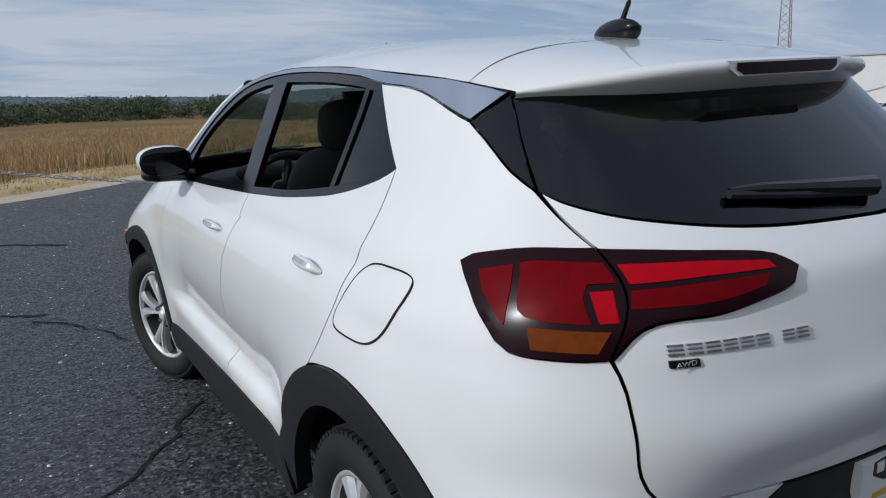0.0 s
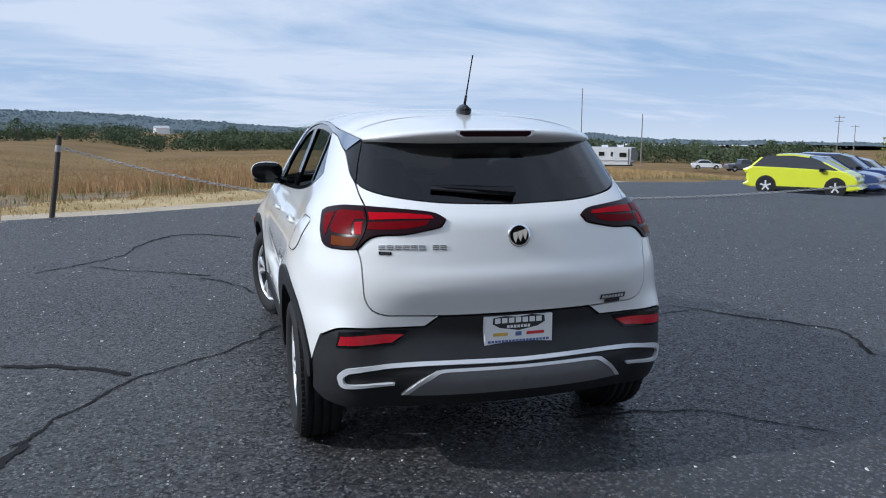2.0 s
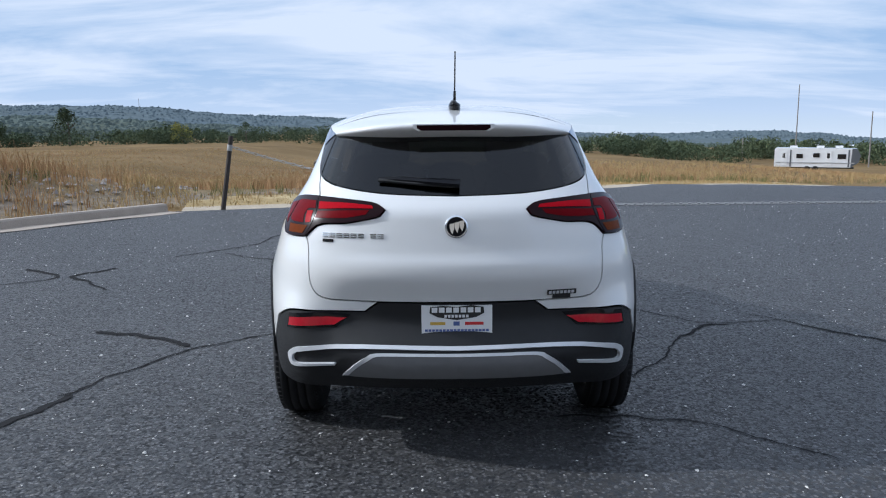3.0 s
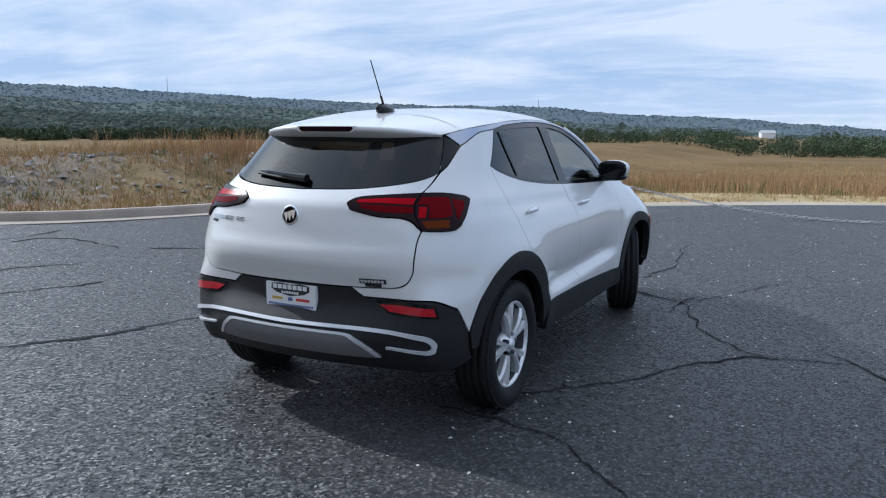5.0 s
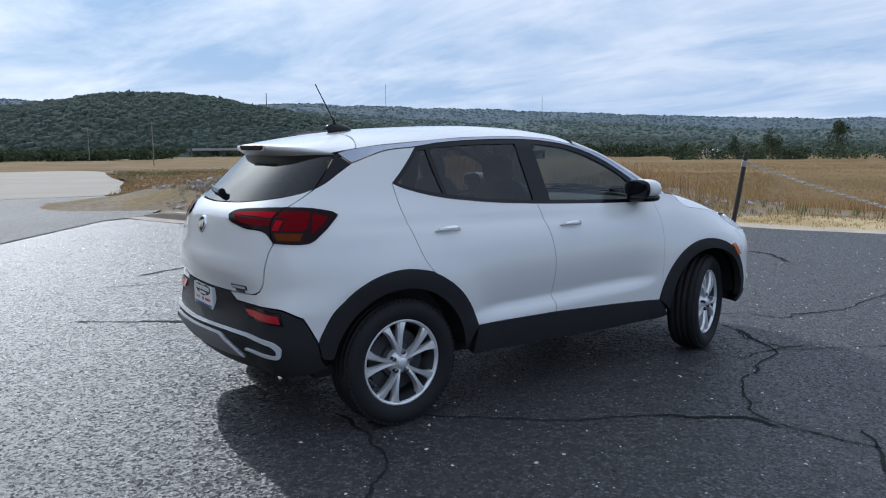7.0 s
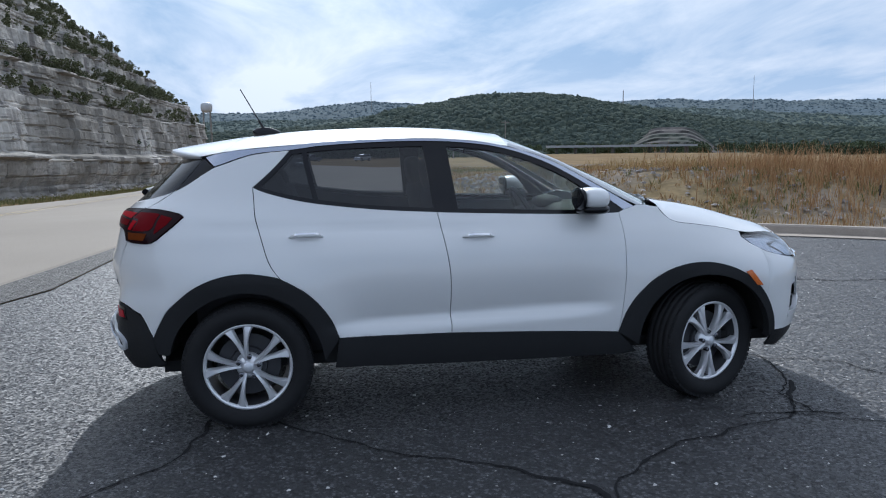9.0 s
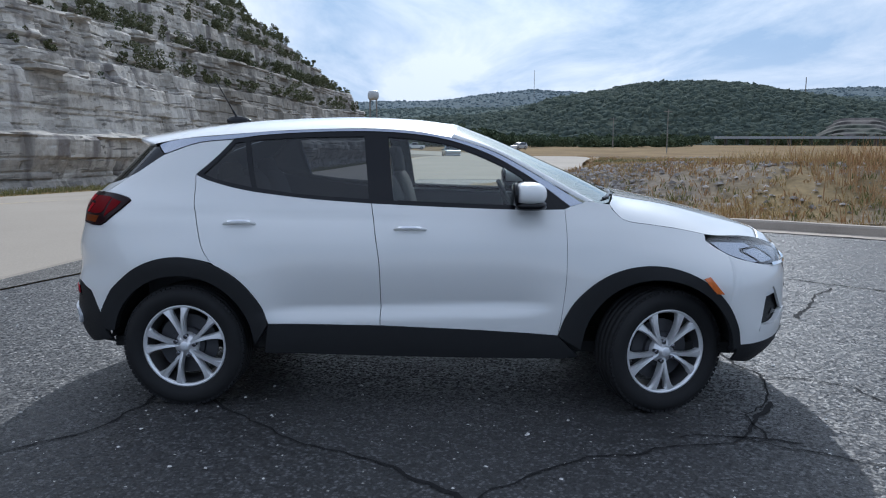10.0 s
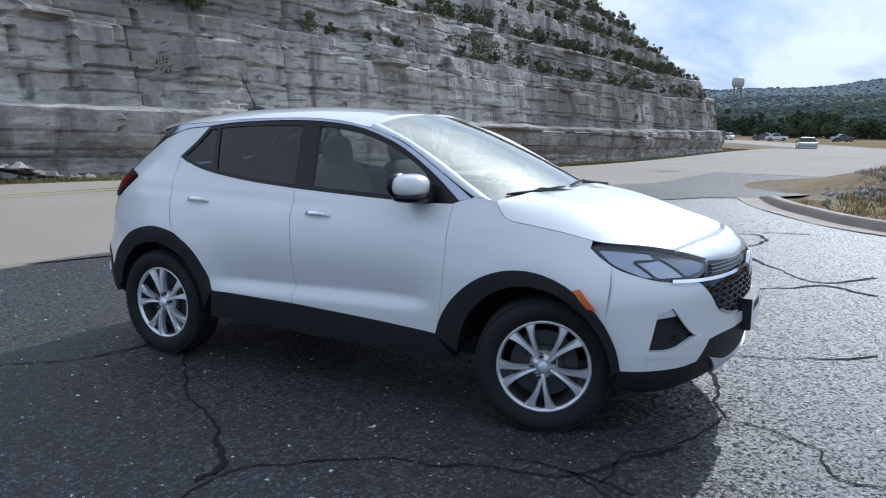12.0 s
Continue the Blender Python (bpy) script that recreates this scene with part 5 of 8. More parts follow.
# spoiler over the rear window
r0 = roof_rows([-0.018])[0]
sp = []
for k, u in enumerate(np.linspace(0, 1, 14)):
    row = []
    for w in np.linspace(-1, 1, 45):
        a = abs(w)
        y0, y1 = -0.022 - 0.085 * a**4, -0.447 + 0.218 * a**3.2
        xe = r0[-1][0] + (0.564 - r0[-1][0]) * u**1.3
        zc = float(ROOFC(-0.02)) - 0.055 * u - 0.011 * u * u
        ze = r0[-1][2] + (1.4525 - r0[-1][2]) * u
        row.append((w * xe, y0 + (y1 - y0) * u, zc - (zc - ze) * a**3.2))
    sp.append(row)
under = []
for dy, dz in ((-0.005, -0.007), (-0.006, -0.016), (0.002, -0.026), (0.018, -0.036), (0.06, -0.060), (0.11, -0.078)):
    under.append([(p[0] * (1 - 0.006 * (dz < -0.03)), p[1] + dy * (1 - 0.8 * abs(p[0] / 0.564) ** 5), p[2] + dz * (1 - 0.75 * abs(p[0] / 0.564) ** 5)) for p in sp[-1]])
deep = [[(p[0] * 0.97, min(p[1] + 0.06, -0.10), p[2] - 0.004) for p in under[-1]], [(p[0] * 0.95, min(p[1] + 0.22, -0.08), p[2] + 0.02) for p in under[-1]]]
v, f = rows_mesh(sp + under, flip=True)
spoiler = child("spoiler", v, f, M["white"], car, "white roof spoiler with rounded lip", smooth=True)
v, f = rows_mesh([under[-1]] + deep, flip=True)
child("spoiler_underside", v, f, M["clad"], spoiler, "dark underside of spoiler", smooth=True)
# high brake lamp in the lip
for half, drop, out, mat, nm in ((0.185, 0.031, 0.0085, "white", "brake_light_frame"), (0.168, 0.025, 0.0105, "lamp_smoke", "brake_light")):
    rows = []
    for q in np.linspace(-half, half, 17):
        y = -0.447 + 0.218 * abs(q / 0.564) ** 3.2 - out
        z = sp[-1][22][2] - (0.001 if mat == "white" else 0.005)
        d = drop * (1.0 if abs(q) < half * 0.9 else 0.55)
        rows.append([(q, y + 0.02, z), (q, y, z), (q, y, z - d), (q, y + 0.02, z - d)])
    v, f = rows_mesh(rows)
    child(nm, v, f, M[mat], spoiler, "dark red high brake light" if mat != "white" else "")

# windscreen and front pillars
WS_EDGE = [(0.560, 1.505, 1.508), (0.60, 1.72, 1.425), (0.655, 1.95, 1.315), (0.70, 2.14, 1.21), (0.735, 2.30, 1.125)]
WS_MID = [(0.0, 1.505, 1.561), (0.0, 1.73, 1.474), (0.0, 1.98, 1.365), (0.0, 2.25, 1.245), (0.0, 2.47, 1.135)]
ne, nc = np.array(spline(WS_EDGE, 0.01)), np.array(spline(WS_MID, 0.01))
rows = []
for u in np.linspace(0, 1, 22):
    e, c = ne[int(u * (len(ne) - 1))], nc[int(u * (len(nc) - 1))]
    rows.append([(w * e[0], c[1] + (e[1] - c[1]) * abs(w) ** 2.4, c[2] + (e[2] - c[2]) * abs(w) ** 2.4) for w in np.linspace(-1, 1, 33)])
v, f = rows_mesh(rows)
child("windscreen", v, f, M["windscreen"], car, "clear windscreen reflecting the sky", smooth=True)
# header strip between roof and screen
front_edge = roof_rows([1.48])[0]
v, f = rows_mesh([front_edge, [(a[0] * 0.999, a[1], a[2]) for a in rows[0]]])
child("roof_header", v, f, M["white"], car, smooth=True)
pil = [edge_pt(y, z) for y, z in [(1.48, 1.490), (1.72, 1.411), (1.965, 1.279), (2.12, 1.19), (2.215, 1.142)]]
pe = np.array(spline(pil, 0.01))
for _, sd in BOTH:
    rr = []
    for u in np.linspace(0, 1, 20):
        a, b = pe[int(u * (len(pe) - 1))], ne[int(u * (len(ne) - 1))]
        m = (a + b) / 2 + np.array([0.012, 0, 0.012])
        rr.append([(sd * p[0], p[1], p[2]) for p in (a, a * 0.7 + m * 0.3 + np.array([0.004, 0, 0.004]), m, b * 0.7 + m * 0.3, b)])
    v, f = rows_mesh(rr, flip=sd > 0)
    child("front_pillar", v, f, M["white"], car, smooth=True)

# hood
HOOD_E = [edge_pt(y, z + 0.002) for _, y, z in HOODLINE] + [edge_pt(2.93, 0.963)] + [tuple(skin_at(to_s("f", x, z), z)) for x, z in ((0.62, 0.950), (0.54, 0.924), (0.455, 0.886))]
HOOD_C = [(0.0, 2.44, 1.150), (0.0, 2.70, 1.112), (0.0, 2.95, 1.056), (0.0, 3.20, 0.988), (0.0, 3.35, 0.930), (0.0, 3.425, 0.872)]
he, hc = np.array(spline(HOOD_E, 0.01)), np.array(spline(HOOD_C, 0.01))
rows = []
for u in np.linspace(0, 1, 34):
    e, c = he[int(u * (len(he) - 1))], hc[int(u * (len(hc) - 1))]
    rows.append([(w * (e[0] - 0.001), c[1] + (e[1] - c[1]) * abs(w) ** 2.2, c[2] + (e[2] - c[2]) * abs(w) ** (6.5 - 3.9 * float(sstep(0.0, 0.7, u))) + 0.008 * math.exp(-((abs(w) - 0.62) / 0.10) ** 2) * (1 - u * 0.5)) for w in np.linspace(-1, 1, 41)])
rows.append([(p[0], p[1] - 0.01, p[2] - 0.03) for p in rows[-1]])
cut = 28
tuck = [(p[0], p[1], p[2] - 0.012) for p in rows[cut]]
v, f = rows_mesh(rows[:cut + 1] + [tuck])
child("hood", v, f, M["white"], car, smooth=True)
gapped = [tuple(np.array(p) * 0.88 + np.array(q) * 0.12) for p, q in zip(rows[cut], rows[cut + 1])]
v, f = rows_mesh([[(p[0], p[1], p[2] - 0.012) for p in gapped], gapped] + rows[cut + 1:])
child("nose_panel", v, f, M["white"], car, smooth=True)
# cowl panel under the wipers
cw = [[(p[0], p[1] + 0.02, p[2] - 0.012) for p in [(w * 0.735, 2.47 + (2.30 - 2.47) * abs(w) ** 2.4, 1.135 - 0.01 * abs(w)) for w in np.linspace(-1, 1, 21)]],
      [(w * 0.735, 2.44 + (2.34 - 2.44) * abs(w) ** 2.2 + 0.03, 1.115 - 0.01 * abs(w)) for w in np.linspace(-1, 1, 21)]]
v, f = rows_mesh(cw)
child("cowl", v, f, M["clad"], car, smooth=True)
# dark inner shell that closes the gaps, and the floor
inner = Soup()
ss = np.linspace(-(Y0F - Y0R) - KS * math.pi / 2, KS * math.pi / 2, 120)
zs = np.linspace(0.33, 1.09, 30)
S, Z = np.meshgrid(ss, zs, indexing="ij")
P = skin_at(S, Z - 0.0, -0.035)
for _, sd in BOTH:
    q = P.copy()
    q[..., 0] *= sd
    keep = []
    for k, fc in enumerate(grid_faces(len(ss), len(zs), flip=sd > 0)):
        c = np.mean([P.reshape(-1, 3)[i] for i in fc], axis=0)
        if min(math.hypot(c[1] - 0.0, c[2] - 0.34), math.hypot(c[1] - 2.595, c[2] - 0.34)) > 0.43 or abs(c[1] - 1.3) > 1.9:
            keep.append(fc)
    inner.add([tuple(p) for p in q.reshape(-1, 3)], keep)
inner.box(-0.74, 0.74, -0.45, 3.1, 0.30, 0.36)
child("inner_shell", inner.v, inner.f, M["dark"], car)
# wheel wells
for _, sd in BOTH:
    for yc in (0.0, 2.595):
        sw = Soup()
        ring = [(yc + 0.43 * math.cos(a), 0.34 + 0.43 * math.sin(a)) for a in np.linspace(radians(4), radians(176), 24)]
        sw.add([(sd * 0.83, y, z) for y, z in ring] + [(sd * 0.45, y, z) for y, z in ring], [(i, i + 1, 24 + i + 1, 24 + i) for i in range(23)] + [tuple(range(24, 48))])
        child("wheel_well", sw.v, sw.f, M["dark"], car)


# wheels
def lathe(profile, n=64, flip=False):
    """Profile of (radius, x) turned about the x axis."""
    vs = [(x, r * math.cos(t), r * math.sin(t)) for r, x in profile for t in [2 * math.pi * k / n for k in range(n)]]
    return vs, grid_faces(len(profile), n, flip=flip, close=True)


def build_wheel():
    w = new("wheel")
    w.parent = car
    R = 0.345
    prof = [(0.226, 0.060), (0.232, 0.082), (0.245, 0.098), (0.27, 0.110), (0.295, 0.112), (0.315, 0.105), (0.328, 0.092), (0.336, 0.080), (R, 0.074), (R, 0.045), (R - 0.008, 0.043), (R - 0.008, 0.037), (R, 0.035), (R, 0.003), (R - 0.008, 0.001), (R - 0.008, -0.005), (R, -0.007), (R, -0.037), (R - 0.008, -0.039), (R - 0.008, -0.045), (R, -0.047), (R, -0.074), (0.33, -0.092), (0.29, -0.112), (0.245, -0.098), (0.226, -0.075)]
    v, f = lathe(prof, 72, flip=True)
    tyre = child("tyre", v, f, M["rubber"], w, "black all-season tyre", smooth=True)
    # shoulder tread blocks
    tb = Soup()
    for k in range(72):
        a = 2 * math.pi * k / 72
        m = Matrix.Rotation(a, 4, "X")
        for x0, x1 in ((0.070, 0.094), (-0.094, -0.070)):
            tb.box(x0, x1, -0.0105, 0.0105, R - 0.02, R - 0.009 if abs(x0) > 0.08 else R - 0.006, m)
    tagged(child("tread", tb.v, tb.f, M["rubber"], tyre), kind="stuff")
    v, f = lathe([(0.232, 0.078), (0.236, 0.084), (0.231, 0.088), (0.222, 0.086), (0.216, 0.070)], 64, flip=True)
    rim = child("rim", v, f, M["alloy"], w, "bright five twin-spoke alloy rim", smooth=True)
    v, f = lathe([(0.216, 0.070), (0.212, 0.03), (0.20, -0.05), (0.225, -0.08)], 48, flip=True)
    child("rim_barrel", v, f, M["barrel"], rim, smooth=True)
    v, f = lathe([(0.168, 0.004), (0.168, 0.012), (0.10, 0.012), (0.095, 0.03), (0.03, 0.03)], 48, flip=True)
    child("brake_disc", v, f, M["alloy_dark"], w)
    # five pairs of blades that part towards the rim
    for k in range(5):
        for sd in (-1, 1):
            a0 = radians(90 + 72 * k)
            s = Soup()
            n = 9
            rows = []
            for i in range(n):
                u = i / (n - 1)
                r = 0.036 + u * 0.186
                ang = a0 + sd * radians(10.0 * u**0.35 + 4.0 * u * u)
                half = 0.0085 + 0.003 * u + 0.013 * u**5
                xf = 0.076 + 0.016 * math.sin(u * math.pi * 0.6) - 0.010 * u * u
                t, q = (math.cos(ang), math.sin(ang)), (-math.sin(ang), math.cos(ang))
                c = []
                for e, dx in ((-1.25, -0.017), (-0.75, 0.0), (0.75, 0.002), (1.25, -0.013), (1.1, -0.042), (-1.1, -0.042)):
                    e = e * sd
                    c.append((xf + dx, r * t[0] + e * half * q[0], r * t[1] + e * half * q[1]))
                rows.append(c)
            s.add([p for r_ in rows for p in r_], grid_faces(n, 6, close=True, flip=sd < 0))
            child("spoke", s.v, s.f, M["alloy"], rim)
    v, f = lathe([(0.001, 0.094), (0.024, 0.093), (0.029, 0.088), (0.032, 0.078), (0.050, 0.070), (0.066, 0.056), (0.072, 0.02)], 40, flip=False)
    child("hub_cap", v, f, M["alloy"], rim, "alloy hub with round cap", smooth=True)
    v, f = lathe([(0.001, 0.0955), (0.020, 0.0950), (0.022, 0.093)], 24)
    child("cap_badge", v, f, M["satin"], rim, "plain round badge", smooth=True)
    for k in range(5):
        a = radians(70 + 72 * k)
        s = Soup().tube([(0.056, 0.054 * math.cos(a), 0.054 * math.sin(a)), (0.088, 0.056 * math.cos(a), 0.056 * math.sin(a)), (0.091, 0.056 * math.cos(a), 0.056 * math.sin(a))], [0.0125, 0.0125, 0.008], 8)
        child("wheel_nut", s.v, s.f, M["nut"], rim, "dark chrome wheel nut")
    return w


wheel = build_wheel()
STEER = 18.5
HUBX = 0.785
wheel.matrix_basis = pose(HUBX, 0, 0.338, 12)
copy_thing(wheel, pose(-HUBX, 0, 0.338, 20, 0, 180))
copy_thing(wheel, pose(HUBX, 2.60, 0.338, 33, 0, 0) if not STEER else pose(HUBX, 2.625, 0.338, 0, 0, STEER) @ pose(0, 0, 0, 33))
copy_thing(wheel, pose(-HUBX, 2.575, 0.338, 0, 0, 180 + STEER) @ pose(0, 0, 0, 12))

# ---- details of the white car ----
def blob(cx, cy, cz, rx, ry, rz, e1=0.6, e2=0.6, n=14, m=24):
    """A rounded box (superellipsoid)."""
    def pw(c, e):
        return math.copysign(abs(c) ** e, c)
    vs, fs = [], []
    for i in range(n + 1):
        a = -math.pi / 2 + math.pi * i / n
        for j in range(m):
            b = 2 * math.pi * j / m
            vs.append((cx + rx * pw(math.cos(a), e1) * pw(math.cos(b), e2), cy + ry * pw(math.cos(a), e1) * pw(math.sin(b), e2), cz + rz * pw(math.sin(a), e1)))
    return vs, grid_faces(n + 1, m, close=True)


def on_skin(kind, v, z, off=0.0, side=1):
    p = skin_at(to_s(kind, v, z), z, off)
    return (side * float(p[0]), float(p[1]), float(p[2]))


def skin_strip(kind_pts, half, off, side=1, mirror=False):
    """A flat band along points on the skin; half is its half height."""
    c = []
    for k, v, z in kind_pts:
        c.append((to_s(k, v, z), z))
    c = [tuple(p) for p in spline(c, 0.01)]
    n = len(c)
    up = [tuple(skin_at(s_, z_ + half, off)) for s_, z_ in c]
    lo = [tuple(skin_at(s_, z_ - half, off)) for s_, z_ in c]
    bu = [tuple(skin_at(s_, z_ + half * 1.1, off - 0.012)) for s_, z_ in c]
    bl = [tuple(skin_at(s_, z_ - half * 1.1, off - 0.012)) for s_, z_ in c]
    v, f = [], []
    for sd in ((1, -1) if mirror else (side,)):
        b = len(v)
        v += [(sd * p[0], p[1], p[2]) for p in bu + up + lo + bl]
        f += [tuple(i + b for i in q) for q in grid_faces(4, n, flip=sd > 0)]
    return v, f


for _, sd in BOTH:
    for yc, zc in ((0.327, 1.022), (1.263, 0.996)):
        # grip over a shallow cup
        n = 15
        rows = []
        for i in range(n):
            u = i / (n - 1) * 2 - 1
            y = yc + 0.092 * u
            lift = 0.034 * (1 - abs(u) ** 4) + 0.002
            half = 0.0125 * (1 - 0.72 * abs(u) ** 3)
            rows.append([on_skin("y", y, zc - half * 1.0, lift - 0.012, sd), on_skin("y", y, zc - half * 0.6, lift, sd), on_skin("y", y, zc + half * 0.6, lift, sd), on_skin("y", y, zc + half * 1.0, lift - 0.012, sd), on_skin("y", y, zc + half * 0.5, lift - 0.016, sd), on_skin("y", y, zc - half * 0.5, lift - 0.016, sd)])
        v, f = [p for r in rows for p in r], grid_faces(n, 6, close=True, flip=sd < 0)
        grip = child("door_handle", v, f, M["white"], car, "white door handle with a chrome inlay", smooth=True)
        rows = []
        for i in range(n):
            u = i / (n - 1) * 2 - 1
            y = yc + 0.086 * u
            lift = 0.034 * (1 - abs(u) ** 4) + 0.0045
            rows.append([on_skin("y", y, zc + 0.001 - 0.0045 * (1 - abs(u) ** 6), lift, sd), on_skin("y", y, zc + 0.001 + 0.0045 * (1 - abs(u) ** 6), lift, sd)])
        v, f = [p for r in rows for p in r], grid_faces(n, 2, flip=sd < 0)
        child("handle_inlay", v, f, M["chrome"], grip, "chrome inlay", smooth=True)
    # door mirror
    v, f = blob(sd * 0.885, 1.90, 1.195, 0.108, 0.092, 0.062, 0.8, 0.85, 16, 28)
    v = [(p[0], 1.835 + (p[1] - 1.835) * (0.12 if p[1] < 1.835 else 1.0), p[2] + 0.012 * (p[0] - sd * 0.885) * sd * -1) for p in v]
    cap = child("mirror_cap", v, f, M["white"], car, "white door mirror cap", smooth=True)
    v, f = blob(sd * 0.875, 1.90, 1.136, 0.104, 0.096, 0.030, 0.7, 0.8, 10, 24)
    v = [(p[0], 1.828 + (p[1] - 1.828) * (0.2 if p[1] < 1.828 else 1.0), p[2]) for p in v]
    child("mirror_base", v, f, M["gloss_black"], cap, "black mirror base", smooth=True)
    s = Soup().tube([(sd * 0.83, 1.915, 1.128), (sd * 0.79, 1.945, 1.122), (sd * 0.765, 1.97, 1.118)], [0.030, 0.026, 0.032], 10)
    child("mirror_arm", s.v, s.f, M["gloss_black"], cap, smooth=True)
    v, f = blob(sd * 0.885, 1.826, 1.195, 0.1070, 0.020, 0.0615, 0.75, 0.8, 8, 24)
    child("mirror_glass", v, f, M["gloss_black"], cap, "dark mirror glass", smooth=True)

# fuel flap on the left
def ring_poly(yc, zc, ry, rz, e=0.55, n=40, lean=0.0):
    pts = []
    for k in range(n):
        a = 2 * math.pi * k / n
        z = zc + rz * math.copysign(abs(math.sin(a)) ** e, math.sin(a))
        pts.append((to_s("y", yc + ry * math.copysign(abs(math.cos(a)) ** e, math.cos(a)) - lean * (z - zc), z), z))
    return pts


fp = ring_poly(-0.055, 1.012, 0.118, 0.085, lean=0.55)
v, f = sheet(fp, [shrink(fp, 0.0042)], 0.012, 0.0032, 0.004, (-1,))
child("fuel_flap_gap", v, f, M["dark"], car)
v, f = sheet(shrink(fp, 0.004), (), 0.02, 0.0030, 0.005, (-1,))
child("fuel_flap", v, f, M["white"], car, "white rounded fuel flap", smooth=True)

# aerial
s = Soup()
v, f = blob(0.02, 0.10, 1.585, 0.032, 0.085, 0.036, 1.0, 0.9, 10, 20)
v = [(p[0] * (1 - 0.25 * (p[2] > 1.6)), p[1] + (0.0 if p[2] < 1.585 else (p[2] - 1.585) * -0.5), p[2]) for p in v]
fin = child("aerial_base", v, f, M["gloss_black"], car, "black roof aerial base", smooth=True)
s.tube([(0.02, 0.085, 1.605), (0.02, 0.055, 1.66), (0.02, 0.053, 1.664), (0.02, -0.046, 1.845), (0.02, -0.05, 1.850)], [0.008, 0.0065, 0.0038, 0.0032, 0.0045], 8)
child("aerial_mast", s.v, s.f, M["gloss_black"], car, "thin black aerial mast")

# badge in the middle of the tailgate
def disc(c, axis, r, d, n=40, r_in=0.0):
    a = Vector(axis).normalized()
    u = a.orthogonal().normalized() if abs(a.z) > 0.9 else a.cross(Vector((0, 0, 1))).normalized()
    w = a.cross(u)
    c = Vector(c)
    rings = []
    for rr, h in ((r, 0), (r, d * 0.6), (r * 0.96, d), (max(r_in, 0.0001), d)):
        rings += [c + a * h + rr * (math.cos(2 * math.pi * k / n) * u + math.sin(2 * math.pi * k / n) * w) for k in range(n)]
    return rings, grid_faces(4, n, close=True, flip=False)


by = float(skin(KS * math.pi / 2, 1.06)[1])
v, f = disc((0, by + 0.004, 1.06), (0, -1, 0.18), 0.050, 0.012, r_in=0.041)
badge = child("tail_badge", v, f, M["chrome"], car, "round chrome-ringed dark badge", smooth=True)
v, f = disc((0, by + 0.002, 1.06), (0, -1, 0.18), 0.042, 0.008)
child("badge_field", v, f, M["gloss_black"], badge)
for k, dx in enumerate((-0.019, 0.002, 0.023)):
    s = Soup()
    z0 = 1.060 + 0.006 * (k - 1)
    poly = [(dx - 0.010, z0 + 0.020), (dx + 0.010, z0 + 0.024), (dx + 0.010, z0 + 0.002), (dx + 0.002, z0 - 0.024), (dx - 0.006, z0 - 0.010), (dx - 0.010, z0 + 0.004)]
    s.prism(poly, 1, by - 0.012, by - 0.004)
    child("badge_shape", s.v, s.f, M["chrome"], badge, "plain silver shield shape")

# raised name bars and the drive badge, on the left of the tailgate
def tail_block(x0, x1, z0, z1, mat, name, off=0.004, parent=None, label=""):
    s = Soup()
    a, b, c, d = [Vector(on_skin("x", abs(x), z, off, -1 if x < 0 else 1)) for x, z in ((x0, z0), (x1, z0), (x1, z1), (x0, z1))]
    e = Vector((0, 0.008, 0))
    s.add([a, b, c, d, a + e, b + e, c + e, d + e], [(0, 1, 2, 3), (0, 4, 5, 1), (1, 5, 6, 2), (2, 6, 7, 3), (3, 7, 4, 0)])
    return child(name, s.v, s.f, mat, parent or car, label)


xs = -0.578
for k in range(8):
    wdt = 0.0255
    x0 = xs + k * 0.0315 + (0.022 if k > 5 else 0)
    for zz in ((1.012, 1.0155), (1.0195, 1.0225), (1.0265, 1.030)):
        tail_block(x0, x0 + wdt, zz[0], zz[1], M["chrome"], "name_bar")
awd = tail_block(-0.578, -0.530, 0.992, 1.004, M["gloss_black"], "drive_badge", label="small black drive badge")
tc = bpy.data.curves.new("drive_lettering", "FONT")
tc.body, tc.size, tc.extrude, tc.align_x, tc.align_y = "AWD", 0.0125, 0.0006, "CENTER", "CENTER"
tc.materials.append(M["chrome"])
tob = new("drive_lettering", tc)
tob.parent = awd
pp = on_skin("x", 0.554, 0.998, 0.0085, -1)
tob.matrix_basis = pose(pp[0], pp[1], pp[2], 86, 0, -10) @ Matrix.Diagonal((1.35, 1, 1, 1))
db = tail_block(0.392, 0.522, 0.760, 0.783, M["ink"], "dealer_badge", label="dark dealer badge with plain bars")
tail_block(0.417, 0.497, 0.743, 0.760, M["ink"], "badge_tail", parent=db)
for k in range(7):
    tail_block(0.399 + k * 0.0168, 0.411 + k * 0.0168, 0.765, 0.778, M["satin"], "badge_bar", 0.0055, parent=db)

# number plate on the tail, with plain bars for its print
py_ = float(skin(KS * math.pi / 2, 0.66)[1]) - 0.012
s = Soup().box(-0.1525, 0.1525, py_ - 0.004, py_ + 0.03, 0.569, 0.721)
plate = child("number_plate", s.v, s.f, M["plate_white"], car, "white dealer plate with plain printed bars")


def plate_bar(x0, x1, z0, z1, mat, y=None):
    s = Soup().box(x0, x1, (py_ if y is None else y) - 0.0052, (py_ if y is None else y) - 0.0035, z0, z1)
    child("printed_bar", s.v, s.f, M[mat], plate)


